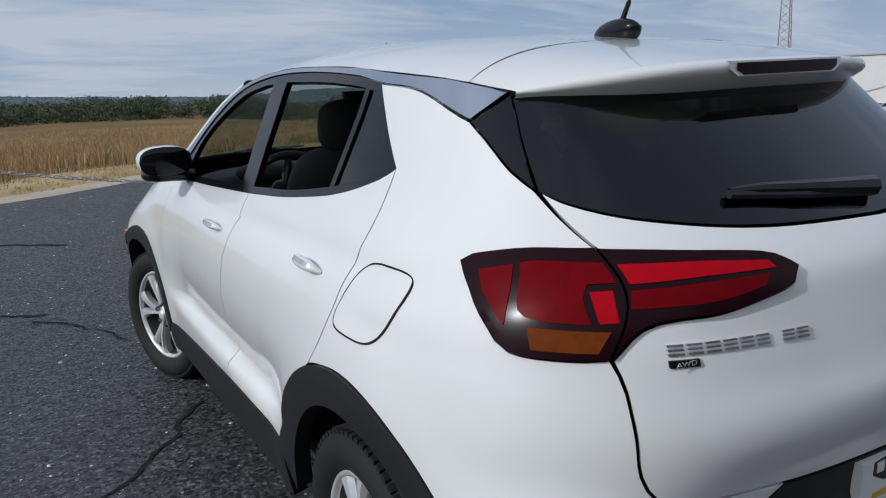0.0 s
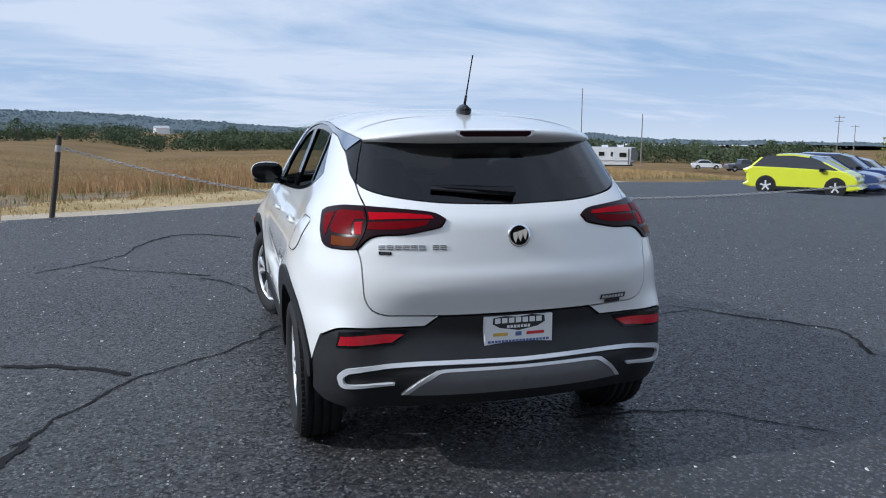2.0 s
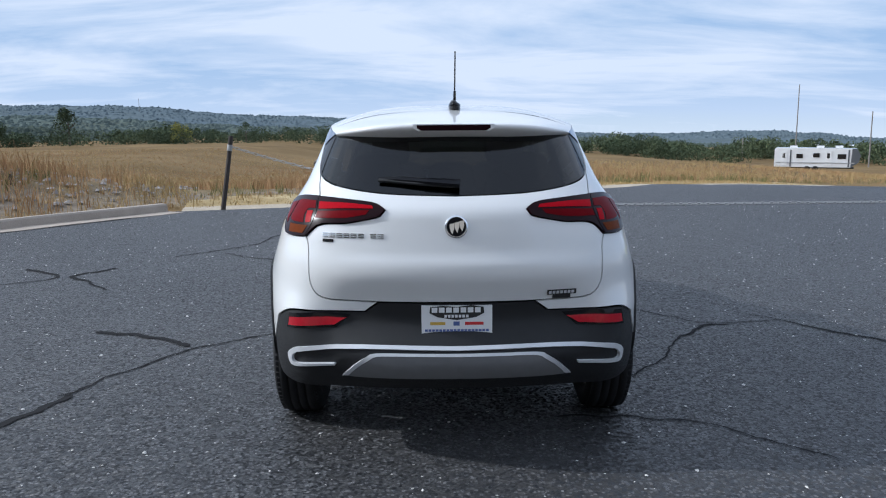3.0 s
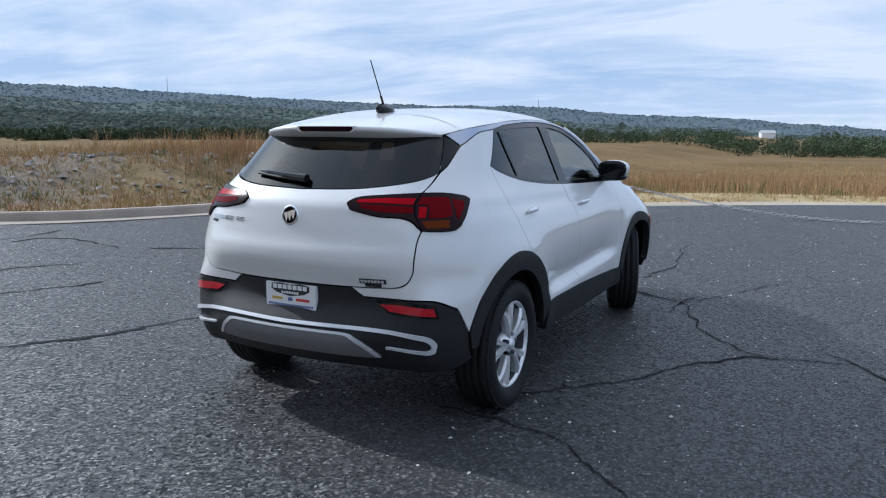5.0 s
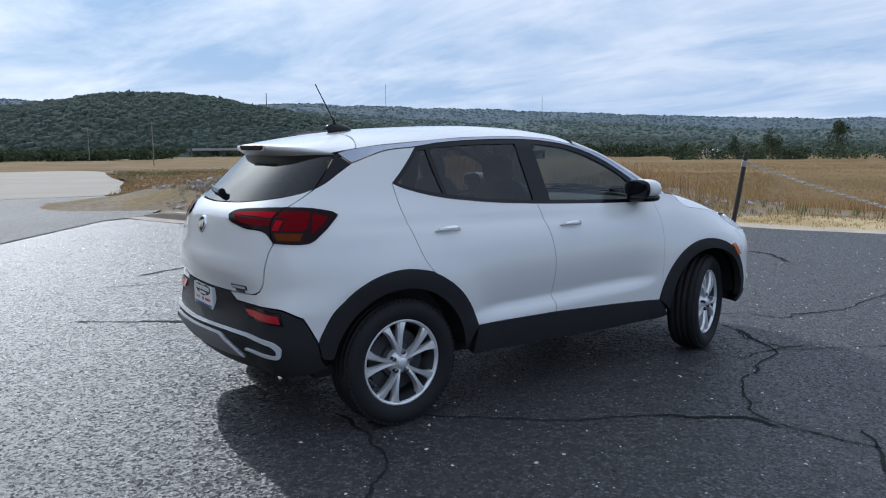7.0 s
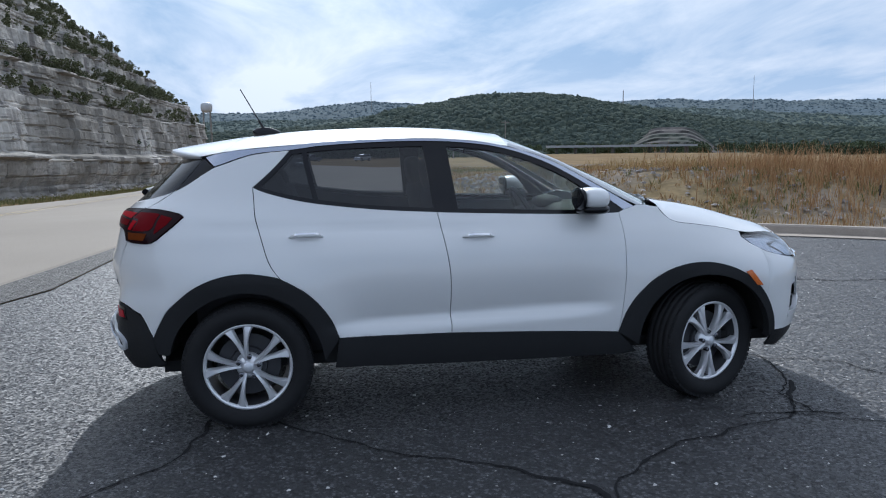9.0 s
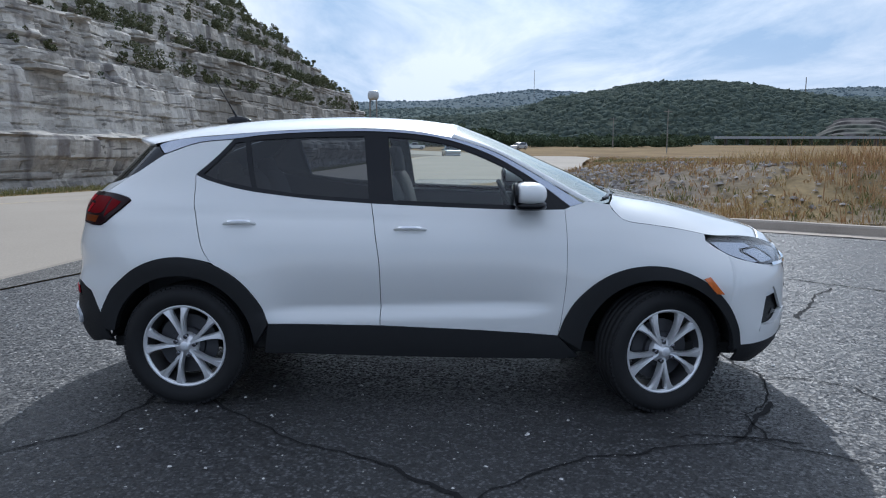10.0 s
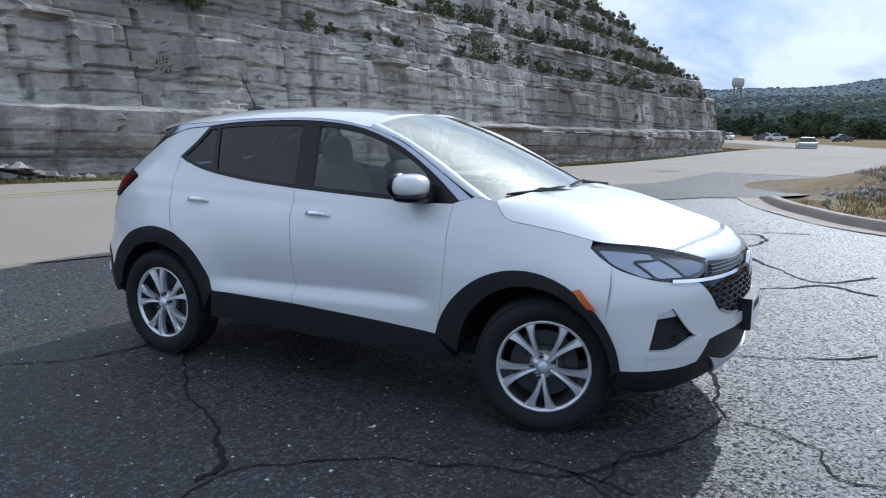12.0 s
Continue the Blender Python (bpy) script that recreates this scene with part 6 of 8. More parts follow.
s = Soup().prism([(-0.115, 0.716), (-0.06, 0.722), (0.0, 0.716), (0.06, 0.724), (0.115, 0.716), (0.118, 0.690), (0.085, 0.672), (0.0, 0.658), (-0.085, 0.672), (-0.118, 0.690)], 1, py_ - 0.0052, py_ - 0.0035)
child("printed_shape", s.v, s.f, M["ink"], plate)
for k in range(7):
    s = Soup().box(-0.108 + k * 0.031, -0.084 + k * 0.031, py_ - 0.0066, py_ - 0.005, 0.692, 0.714)
    child("printed_bar", s.v, s.f, M["plate_white"], plate)
for k in range(7):
    s = Soup().box(-0.054 + k * 0.0155, -0.043 + k * 0.0155, py_ - 0.0066, py_ - 0.005, 0.670, 0.682)
    child("printed_bar", s.v, s.f, M["plate_white"], plate)
plate_bar(-0.115, -0.05, 0.637, 0.650, "ink_gold")
plate_bar(-0.015, 0.012, 0.634, 0.652, "ink_blue")
plate_bar(0.035, 0.115, 0.637, 0.650, "ink_red")
for k in range(18):
    plate_bar(-0.138 + k * 0.0155, -0.126 + k * 0.0155, 0.608, 0.618, "ink_blue")
for k in range(12):
    plate_bar(-0.07 + k * 0.012, -0.061 + k * 0.012, 0.588, 0.597, "ink")
plate_bar(-0.118, -0.096, 0.588, 0.593, "ink")
plate_bar(0.096, 0.118, 0.588, 0.593, "ink")

# rear wiper
arm = [on_skin("x", 0.02, 1.222, 0.016), on_skin("x", 0.12, 1.232, 0.018, -1), on_skin("x", 0.26, 1.244, 0.015, -1), on_skin("x", 0.33, 1.248, 0.012, -1)]
s = Soup().tube(arm, [0.022, 0.016, 0.012, 0.006], 8)
wiper = child("rear_wiper", s.v, s.f, M["gloss_black"], car, "black rear wiper")
s = Soup().tube([on_skin("x", 0.0, 1.216, 0.012), on_skin("x", 0.17, 1.228, 0.012, -1), on_skin("x", 0.335, 1.243, 0.010, -1)], 0.009, 6)
child("wiper_blade", s.v, s.f, M["clad"], wiper)

# front wipers
for x0, x1 in ((0.05, 0.62), (-0.62, -0.05)):
    s = Soup()
    pts = []
    for u in np.linspace(0, 1, 8):
        x = x0 + (x1 - x0) * u
        w = abs(x) / 0.735
        pts.append((x, 2.47 + (2.30 - 2.47) * w**2.4 - 0.03, 1.135 - 0.01 * w + 0.026))
    s.tube(pts, [0.006] + [0.010] * 6 + [0.005], 6)
    s.tube([(x0, 2.49, 1.13), ((x0 + x1) / 2, 2.44 - 0.03, 1.165), (x0 + (x1 - x0) * 0.7, 2.40, 1.158)], [0.014, 0.010, 0.006], 6)
    child("windscreen_wiper", s.v, s.f, M["gloss_black"], car, "black windscreen wiper")

# headlamp inside and lens
def on_head(name, runs, mat, off, label=""):
    poly = outline(runs, 0.012)
    for host, sd in zip(heads, (1, -1)):
        v, f = sheet(poly, (), 0.02, off, 0.004, (sd,))
        child(name, v, f, mat, host, label, smooth=True)


M["lamp_inner"] = material("lamp_reflector", (0.46, 0.48, 0.52), 0.22, 0.7, vary=0.1, scale=40)
M["lamp_deep"] = material("lamp_bowl", (0.24, 0.26, 0.30), 0.18, 0.8, vary=0.2, scale=40)
on_head("running_light", [[("y", 2.885, 0.938), ("y", 2.96, 0.935), ("f", 0.66, 0.925)], [("f", 0.66, 0.925), ("f", 0.665, 0.905)], [("f", 0.665, 0.905), ("f", 0.72, 0.90), ("f", 0.735, 0.888), ("f", 0.745, 0.832)], [("f", 0.745, 0.832), ("f", 0.765, 0.833)], [("f", 0.765, 0.833), ("y", 3.01, 0.866), ("y", 2.95, 0.892), ("y", 2.885, 0.938)]], M["lamp_inner"], -0.012, "silver running light")
on_head("reflector_bowl", [[("f", 0.725, 0.888), ("f", 0.66, 0.898)], [("f", 0.66, 0.898), ("f", 0.645, 0.828)], [("f", 0.645, 0.828), ("f", 0.735, 0.828)], [("f", 0.735, 0.828), ("f", 0.725, 0.888)]], M["lamp_inner"], -0.010)
on_head("reflector_bowl", [[("f", 0.645, 0.908), ("f", 0.54, 0.895)], [("f", 0.54, 0.895), ("f", 0.50, 0.872), ("f", 0.54, 0.845)], [("f", 0.54, 0.845), ("f", 0.63, 0.828)], [("f", 0.63, 0.828), ("f", 0.645, 0.908)]], M["lamp_deep"], -0.010)
poly = outline(HEAD, 0.02)
for host, sd in zip(heads, (1, -1)):
    v, f = sheet(poly, (), 0.025, 0.001, 0.0, (sd,))
    child("lens", v, f, M["clear_lens"], host, "clear headlamp lens", smooth=True)

# grille bars
grille_ob = next(o for o in car.children if o.name.startswith("grille"))
v, f = skin_strip([("f", 0.71, 0.806), ("f", 0.60, 0.803), ("f", 0.45, 0.803), ("f", 0.30, 0.806), ("f", 0.10, 0.812)], 0.007, 0.012, mirror=False)
for sd in (1, -1):
    child("grille_wing", [(sd * p[0], p[1], p[2]) for p in v], f if sd > 0 else [q[::-1] for q in f], M["chrome"], grille_ob, "chrome wing bar")
for z in (0.828, 0.843, 0.858):
    v, f = skin_strip([("f", 0.49 - (z - 0.828) * 0.9, z), ("f", 0.25, z + 0.001), ("f", 0.01, z + 0.002)], 0.0028, 0.0, mirror=True)
    child("grille_bar", v, f, M["grille_metal"], grille_ob)
for k, z in enumerate((0.765, 0.735, 0.705, 0.675, 0.645, 0.615, 0.590)):
    reach = float(np.interp(z, [0.585, 0.61, 0.65, 0.73, 0.77], [0.15, 0.34, 0.47, 0.53, 0.56]))
    pts = [("f", x, z + 0.008 * (1 if (i + k) % 2 else -1)) for i, x in enumerate(np.linspace(reach, 0.01, max(3, int(reach / 0.035))))]
    v, f = skin_strip(pts, 0.0026, 0.0, mirror=True)
    child("grille_bar", v, f, M["grille_metal"], grille_ob)
fy = float(skin(-(Y0F - Y0R) - KS * math.pi / 2, 0.80)[1])
v, f = disc((0, fy - 0.004, 0.805), (0, 1, 0.05), 0.062, 0.016)
child("front_badge", v, f, M["chrome"], car, "round chrome front badge", smooth=True)
v, f = skin_strip([("f", 0.47, 0.648), ("f", 0.36, 0.615), ("f", 0.20, 0.592), ("f", 0.01, 0.582)], 0.006, 0.006, mirror=True)
child("grille_edge", v, f, M["chrome"], grille_ob, "chrome lower grille edge")
fy = float(skin(-(Y0F - Y0R) - KS * math.pi / 2, 0.55)[1])
s = Soup().box(-0.165, 0.165, fy - 0.06, fy + 0.035, 0.475, 0.64)
fb = child("plate_bracket", s.v, s.f, M["clad"], car, "black front plate bracket")
s = Soup().box(-0.1525, 0.1525, fy + 0.035, fy + 0.038, 0.482, 0.634)
fpl = child("front_plate", s.v, s.f, M["plate_white"], fb, "white front plate with bars")
for k in range(7):
    s = Soup().box(-0.11 + k * 0.032, -0.088 + k * 0.032, fy + 0.038, fy + 0.039, 0.57, 0.61)
    child("plate_bar", s.v, s.f, M["ink"], fb)

# inside
def seat(x, y, back_z, width=0.26):
    v, f = blob(x, y, 0.62, width, 0.27, 0.11, 0.5, 0.5)
    s = Soup().add(v, f)
    v, f = blob(0, 0, 0, width * 0.95, 0.075, 0.34, 0.5, 0.6)
    m = pose(x, y - 0.27, 0.93, 14)
    s.add([m @ Vector(p) for p in v], f)
    st = child("seat", s.v, s.f, M["cloth"], car, "dark upholstered seat", smooth=True)
    v, f = blob(0, 0, 0, 0.125, 0.055, 0.095, 0.6, 0.7)
    m = pose(x, y - 0.36, back_z, 10)
    s2 = Soup().add([m @ Vector(p) for p in v], f)
    child("headrest", s2.v, s2.f, M["cloth"], st, smooth=True)
    s3 = Soup()
    for dx in (-0.05, 0.05):
        s3.tube([m @ Vector((dx, 0, -0.16)), m @ Vector((dx, 0, -0.05))], 0.006, 6)
    child("headrest_post", s3.v, s3.f, M["chrome"], st)


seat(0.37, 1.42, 1.33)
seat(-0.37, 1.42, 1.33)
seat(0.40, 0.52, 1.25, 0.25)
seat(-0.40, 0.52, 1.25, 0.25)
seat(0.0, 0.52, 1.20, 0.16)
v, f = blob(0, 2.20, 0.97, 0.70, 0.24, 0.13, 0.5, 0.4)
dash = child("dashboard", v, f, M["cloth"], car, "dark dashboard", smooth=True)
v, f = blob(-0.37, 2.03, 1.085, 0.17, 0.09, 0.05, 0.8, 0.7)
child("instrument_hood", v, f, M["cloth"], dash, smooth=True)
for x in (0.55, 0.0):
    s = Soup().box(x - 0.09, x + 0.09, 1.945, 1.96, 0.98, 1.04)
    child("air_vent", s.v, s.f, M["satin"], dash)
m = pose(-0.37, 1.86, 1.02, -62, 0, 0)
s = Soup()
s.tube([m @ Vector((0.185 * math.cos(a), 0.185 * math.sin(a), 0)) for a in np.linspace(0, 2 * math.pi, 33)], 0.017, 8, cap=False)
for a in (0, math.pi, -math.pi / 2):
    s.tube([m @ Vector((0, 0, -0.02)), m @ Vector((0.18 * math.cos(a), 0.18 * math.sin(a), 0))], [0.03, 0.015], 6)
v, f = blob(0, 0, -0.02, 0.07, 0.06, 0.03)
s.add([m @ Vector(p) for p in v], f)
child("steering_wheel", s.v, s.f, M["cloth"], car, "dark steering wheel", smooth=True)
s = Soup().box(-0.11, 0.11, 1.70, 1.725, 1.385, 1.445)
child("inside_mirror", s.v, s.f, M["gloss_black"], car)
v, f = rows_mesh([[(p[0] * 0.97, p[1], p[2] - 0.03) for p in r] for r in roof_rows(np.linspace(-0.2, 1.46, 12))], flip=True)
child("headlining", v, f, M["light_cloth"], car, "pale headlining", smooth=True)
# door linings inside
for _, sd in BOTH:
    s = Soup()
    lin = [on_skin("y", y, z, -0.06, sd) for y, z in [(y, float(np.interp(y, [-0.3, 0.05, 0.7, 1.045, 2.1], [1.25, 1.27, 1.155, 1.13, 1.10]))) for y in np.linspace(-0.3, 2.1, 16)]]
    s.add(lin + [(p[0], p[1], 0.36) for p in lin] + [(p[0] + sd * 0.05, p[1], p[2]) for p in lin], grid_faces(3, 16))
    child("door_lining", s.v, s.f, M["cloth"], car)
s = Soup().box(-0.62, 0.62, -0.02, 0.10, 0.36, 1.08)
s.box(-0.62, 0.62, -0.55, 0.05, 0.9, 0.93)
child("luggage_cover", s.v, s.f, M["cloth"], car)

# ---- field, bank and plants ----
rng = np.random.default_rng(7)


def island_material(name, a, b, rough=0.9, trans=0.0):
    """Two colours that vary from one leaf, blade or stone to the next."""
    m = material(name, a, rough, spec=0.15)
    nt = m.node_tree
    g = nt.nodes.new("ShaderNodeNewGeometry")
    mx = nt.nodes.new("ShaderNodeMix")
    mx.data_type = "RGBA"
    mx.inputs["A"].default_value, mx.inputs["B"].default_value = (*a, 1), (*b, 1)
    nt.links.new(g.outputs["Random Per Island"], mx.inputs["Factor"])
    nt.links.new(mx.outputs["Result"], nt.nodes["Principled BSDF"].inputs["Base Color"])
    if trans:
        nt.nodes["Principled BSDF"].inputs["Transmission Weight"].default_value = 0.0
    return m


M["grass_gold"] = island_material("dry_grass", (0.30, 0.205, 0.09), (0.50, 0.37, 0.18))
M["grass_rust"] = island_material("rust_grass", (0.30, 0.17, 0.085), (0.46, 0.31, 0.16))
M["grass_green"] = island_material("green_weeds", (0.10, 0.12, 0.045), (0.28, 0.24, 0.10))
M["leaf_dark"] = island_material("dark_leaves", (0.036, 0.055, 0.032), (0.090, 0.115, 0.064))
M["leaf_mid"] = island_material("mixed_leaves", (0.045, 0.066, 0.036), (0.115, 0.138, 0.072))
M["leaf_yellow"] = island_material("yellowing_leaves", (0.14, 0.16, 0.04), (0.30, 0.27, 0.07))
M["stones"] = island_material("bank_stones", (0.16, 0.145, 0.135), (0.40, 0.365, 0.335))
M["bark"] = material("bark", (0.09, 0.075, 0.06), 0.95, vary=0.3, scale=8, bump=1, bump_scale=30)
M["wood_post"] = material("dark_weathered_wood", (0.055, 0.045, 0.04), 0.9, vary=0.3, scale=10, bump=1, bump_scale=60)
M["galv"] = material("galvanised_steel", (0.42, 0.41, 0.40), 0.5, 0.4, vary=0.15, scale=40)
M["grey_pole"] = material("grey_pole", (0.22, 0.20, 0.18), 0.9, vary=0.2, scale=3)
LOTP = [tuple(p) for p in LOT]


def off_lot(x, y, margin=0.0):
    """True where a point lies off the asphalt and the roads."""
    ok = ~inside(x, y, LOTP) & ~inside(x, y, APRON) & ~inside(x, y, BEND)
    h = np.array(spline(HWY, 3.0))
    d = np.min(np.hypot(x[:, None] - h[None, :, 0], y[:, None] - h[None, :, 1]), axis=1)
    return ok & (d > 8.5)


def lot_gap(x, y):
    """Distance to the edge of the asphalt."""
    pts = []
    for i in range(len(LOTP)):
        a, b = np.array(LOTP[i]), np.array(LOTP[(i + 1) % len(LOTP)])
        k = max(1, int(np.linalg.norm(b - a) / 0.7))
        pts += [a + (b - a) * j / k for j in range(k)]
    p = np.array(pts)
    return np.array([np.min(np.hypot(p[:, 0] - u, p[:, 1] - v)) for u, v in zip(x, y)])


def bank_height(x, y):
    """A low stony bank behind the kerb."""
    ux, uy = x + 13.5, y - 10.2
    along, across = ux * 0.74 + uy * 0.67, -ux * 0.67 + uy * 0.74
    return 0.95 * np.exp(-((along + 1.0) / 8.0) ** 4) * sstep(-5.2, -0.8, across) * (1 - sstep(2.5, 9.0, across))


def land(x, y):
    return fall(x, y) + bank_height(np.asarray(x, float), np.asarray(y, float))


def blades(name, x, y, h, per, lean, width, mat, label, category="grass", z=None):
    """Tufts of narrow bent blades standing on the land, in one mesh."""
    n = len(x)
    X, Y, H = np.repeat(x, per), np.repeat(y, per), np.repeat(h, per)
    k = n * per
    X = X + rng.normal(0, 0.05, k) * (1 + H)
    Y = Y + rng.normal(0, 0.05, k) * (1 + H)
    H = H * rng.uniform(0.55, 1.15, k)
    a = rng.uniform(0, 2 * np.pi, k)
    b = rng.uniform(0, 2 * np.pi, k)
    w = width * rng.uniform(0.6, 1.3, k)
    Z = (land(X, Y) if z is None else z) - 0.04
    lx, ly = np.cos(b) * H * lean * rng.uniform(0.2, 1, k), np.sin(b) * H * lean * rng.uniform(0.2, 1, k)
    dx, dy = np.cos(a) * w, np.sin(a) * w
    v = np.empty((k, 5, 3))
    v[:, 0] = np.column_stack([X - dx, Y - dy, Z])
    v[:, 1] = np.column_stack([X + dx, Y + dy, Z])
    v[:, 2] = np.column_stack([X + dx * 0.7 + lx * 0.4, Y + dy * 0.7 + ly * 0.4, Z + H * 0.6])
    v[:, 3] = np.column_stack([X - dx * 0.7 + lx * 0.4, Y - dy * 0.7 + ly * 0.4, Z + H * 0.6])
    v[:, 4] = np.column_stack([X + lx, Y + ly, Z + H])
    i = np.arange(k)[:, None] * 5
    me = bpy.data.meshes.new(name)
    quads, tris = i + np.array([[0, 1, 2, 3]]), i + np.array([[3, 2, 4]])
    me.from_pydata(v.reshape(-1, 3).tolist(), [], quads.tolist() + tris.tolist())
    me.materials.append(mat)
    return tagged(new(name, me), label, category, kind="stuff")


def scatter(n, yaw0, yaw1, r0, r1, cx=0.0, cy=3.0):
    a = np.radians(rng.uniform(yaw0, yaw1, n))
    r = np.sqrt(rng.uniform(r0 * r0, r1 * r1, n))
    return cx - np.sin(a) * r, cy + np.cos(a) * r


# bank of stones
gx, gy = np.meshgrid(np.arange(-28, -3, 0.4), np.arange(0, 26, 0.4), indexing="ij")
gz = bank_height(gx, gy)
bz = fall(gx, gy) + gz - 0.06 + (gz > 0.02) * 0.07 * fbm(gx * 1.3, gy * 1.3, 3, 77)
M["bank"] = material("bank_soil", (0.215, 0.18, 0.14), 0.95, vary=0.3, scale=0.6, fine=0.35, fine_scale=7, bump=1, bump_scale=18, spec=0.04, second=(0.20, 0.15, 0.08))
thing("bank", M["bank"], np.stack([gx, gy, bz], -1).reshape(-1, 3), grid_faces(gx.shape[0], gx.shape[1]), "low stony bank of pale soil behind the kerb", "bank", kind="structure", smooth=True)


ROUGH = [(-13.2, 3.3), (-16.4, 4.5), (-20, 4.2), (-23.4, 4.0), (-25, 5.0), (-30.5, 6.2), (-37, 8.0), (-44, 8.9), (-52, 10.3), (-60, 12.0), (-70, 12), (-80, 26), (-60, 40), (-38, 42), (-24, 30), (-15, 20), (-8, 13.5), (-8.6, 5.2), (-10.2, 3.7)]
flat_sheet("rough_ground", ROUGH, -0.022, M["bank"], 2.0, "bare stony ground with thin dry grass", "ground")


def stones(name, x, y, size, z, mat, label, category="stones"):
    """Many small angular stones in one mesh."""
    base = np.array([(1, 0, 0), (0.2, 1, 0), (-0.9, 0.5, 0), (-0.6, -0.8, 0), (0.5, -0.9, 0), (0.35, 0.25, 0.75), (-0.4, 0.1, 0.6), (0.05, -0.4, 0.7)])
    faces = [(0, 1, 5), (1, 2, 6), (1, 6, 5), (2, 3, 6), (3, 4, 7), (3, 7, 6), (4, 0, 5), (4, 5, 7), (5, 6, 7)]
    n = len(x)
    a = rng.uniform(0, 2 * np.pi, n)
    sc = size[:, None] * rng.uniform(0.5, 1.2, (n, 3)) * np.array([1, 1, 0.75])
    p = base[None] * sc[:, None, :] + rng.normal(0, 0.08, (n, 8, 3)) * size[:, None, None]
    q = np.empty_like(p)
    q[..., 0] = p[..., 0] * np.cos(a)[:, None] - p[..., 1] * np.sin(a)[:, None] + x[:, None]
    q[..., 1] = p[..., 0] * np.sin(a)[:, None] + p[..., 1] * np.cos(a)[:, None] + y[:, None]
    q[..., 2] = p[..., 2] + z[:, None]
    f = (np.arange(n)[:, None, None] * 8 + np.array(faces)[None]).reshape(-1, 3)
    me = bpy.data.meshes.new(name)
    me.from_pydata(q.reshape(-1, 3).tolist(), [], f.tolist())
    me.materials.append(mat)
    return tagged(new(name, me), label, category, kind="stuff")


x, y = rng.uniform(-26, -6, 42000), rng.uniform(3, 22, 42000)
ok = (bank_height(x, y) > 0.06) & off_lot(x, y) & (rng.uniform(size=42000) < 0.15 + 0.85 * (fbm(x * 0.3, y * 0.3, 2, 5) > -0.05))
x, y = x[ok], y[ok]
stones("stones", x, y, 0.022 + 0.085 * rng.uniform(size=len(x)) ** 3, land(x, y) - 0.02, M["stones"], "loose grey stones on the bank")

x, y = rng.uniform(-75, -12, 16000), rng.uniform(3, 40, 16000)
ok = inside(x, y, ROUGH) & (fbm(x * 0.12, y * 0.12, 3, 15) + rng.normal(0, 0.2, 16000) > 0.0)
x, y = x[ok], y[ok]
stones("stones", x, y, 0.025 + 0.10 * rng.uniform(size=len(x)) ** 4, land(x, y) - 0.03, M["stones"], "grey stones strewn over the rough ground")
# tall golden grass beyond the mown verge
x, y = scatter(54000, -42, 86, 9, 80)
ok = off_lot(x, y)
x, y = x[ok], y[ok]
g = lot_gap(x, y)
bh = bank_height(x, y)
ok = (g > 2.6) & (bh < 0.15) & (rng.uniform(size=len(x)) < np.clip(26 / np.hypot(x, y - 3), 0.25, 1) * (1 - 0.85 * inside(x, y, ROUGH)))
x, y, g = x[ok], y[ok], g[ok]
h = (0.34 + 0.3 * sstep(2.6, 4.5, g)) * (0.75 + 0.35 * fbm(x * 0.12, y * 0.12, 3, 19)) * (1 - 0.3 * sstep(10, 40, g))
tone = fbm(x * 0.09, y * 0.09, 3, 23) + rng.normal(0, 0.25, len(x))
edge = (g < 4.4) & (rng.uniform(size=len(x)) < 0.65)
for nm, sel, mt, lab in (("grass", (tone > 0.05) & ~edge, "grass_gold", "tall golden dry grass"), ("grass", (tone <= 0.05) & ~edge, "grass_rust", "rust-brown dry grass"), ("grass", edge, "grass_green", "greenish weeds along the field edge")):
    blades(nm, x[sel], y[sel], (0.72 - 0.4 * sstep(0, -10, x[sel])) * h[sel], 7, 0.5, 0.0075, M[mt], lab)
# short dry turf on the verge
x, y = scatter(26000, -40, 78, 8, 34)
ok = off_lot(x, y)
x, y = x[ok], y[ok]
g = lot_gap(x, y)
ok = (g > 0.75) & (g < 3.4)
blades("turf", x[ok], y[ok], 0.05 + 0.06 * rng.uniform(size=ok.sum()), 5, 0.9, 0.008, M["grass_gold"], "short dry turf beside the asphalt")
# weeds on and round the bank
x, y = scatter(20000, 30, 92, 9, 46)
ok = off_lot(x, y)
x, y = x[ok], y[ok]
g = lot_gap(x, y)
ok = (g > 0.5) & (fbm(x * 0.35, y * 0.35, 3, 29) + 0.2 * (bank_height(x, y) < 0.3) > -0.08)
x, y = x[ok], y[ok]
t = fbm(x * 0.2, y * 0.2, 2, 37)
low = np.where((x < -9.5) & (y < 9) | (x < -20), 0.38, 1.0)
blades("weeds", x[t > 0], y[t > 0], low[t > 0] * (0.16 + 0.30 * rng.uniform(size=(t > 0).sum())), 5, 0.6, 0.009, M["grass_gold"], "straw-coloured weeds on the stony bank")
blades("weeds", x[t <= 0], y[t <= 0], low[t <= 0] * (0.10 + 0.22 * rng.uniform(size=(t <= 0).sum())), 5, 0.7, 0.010, M["grass_rust"], "brown weeds on the stony bank")
x, y = rng.normal(-10.8, 1.9, 1100), rng.normal(12.0, 1.6, 1100)
ok = off_lot(x, y)
x, y = x[ok], y[ok]
blades("tall_weeds", x, y, 0.25 + 0.5 * rng.uniform(size=len(x)) ** 2, 5, 0.45, 0.008, M["grass_rust"], "tall feathery rust-coloured weeds on the bank top")
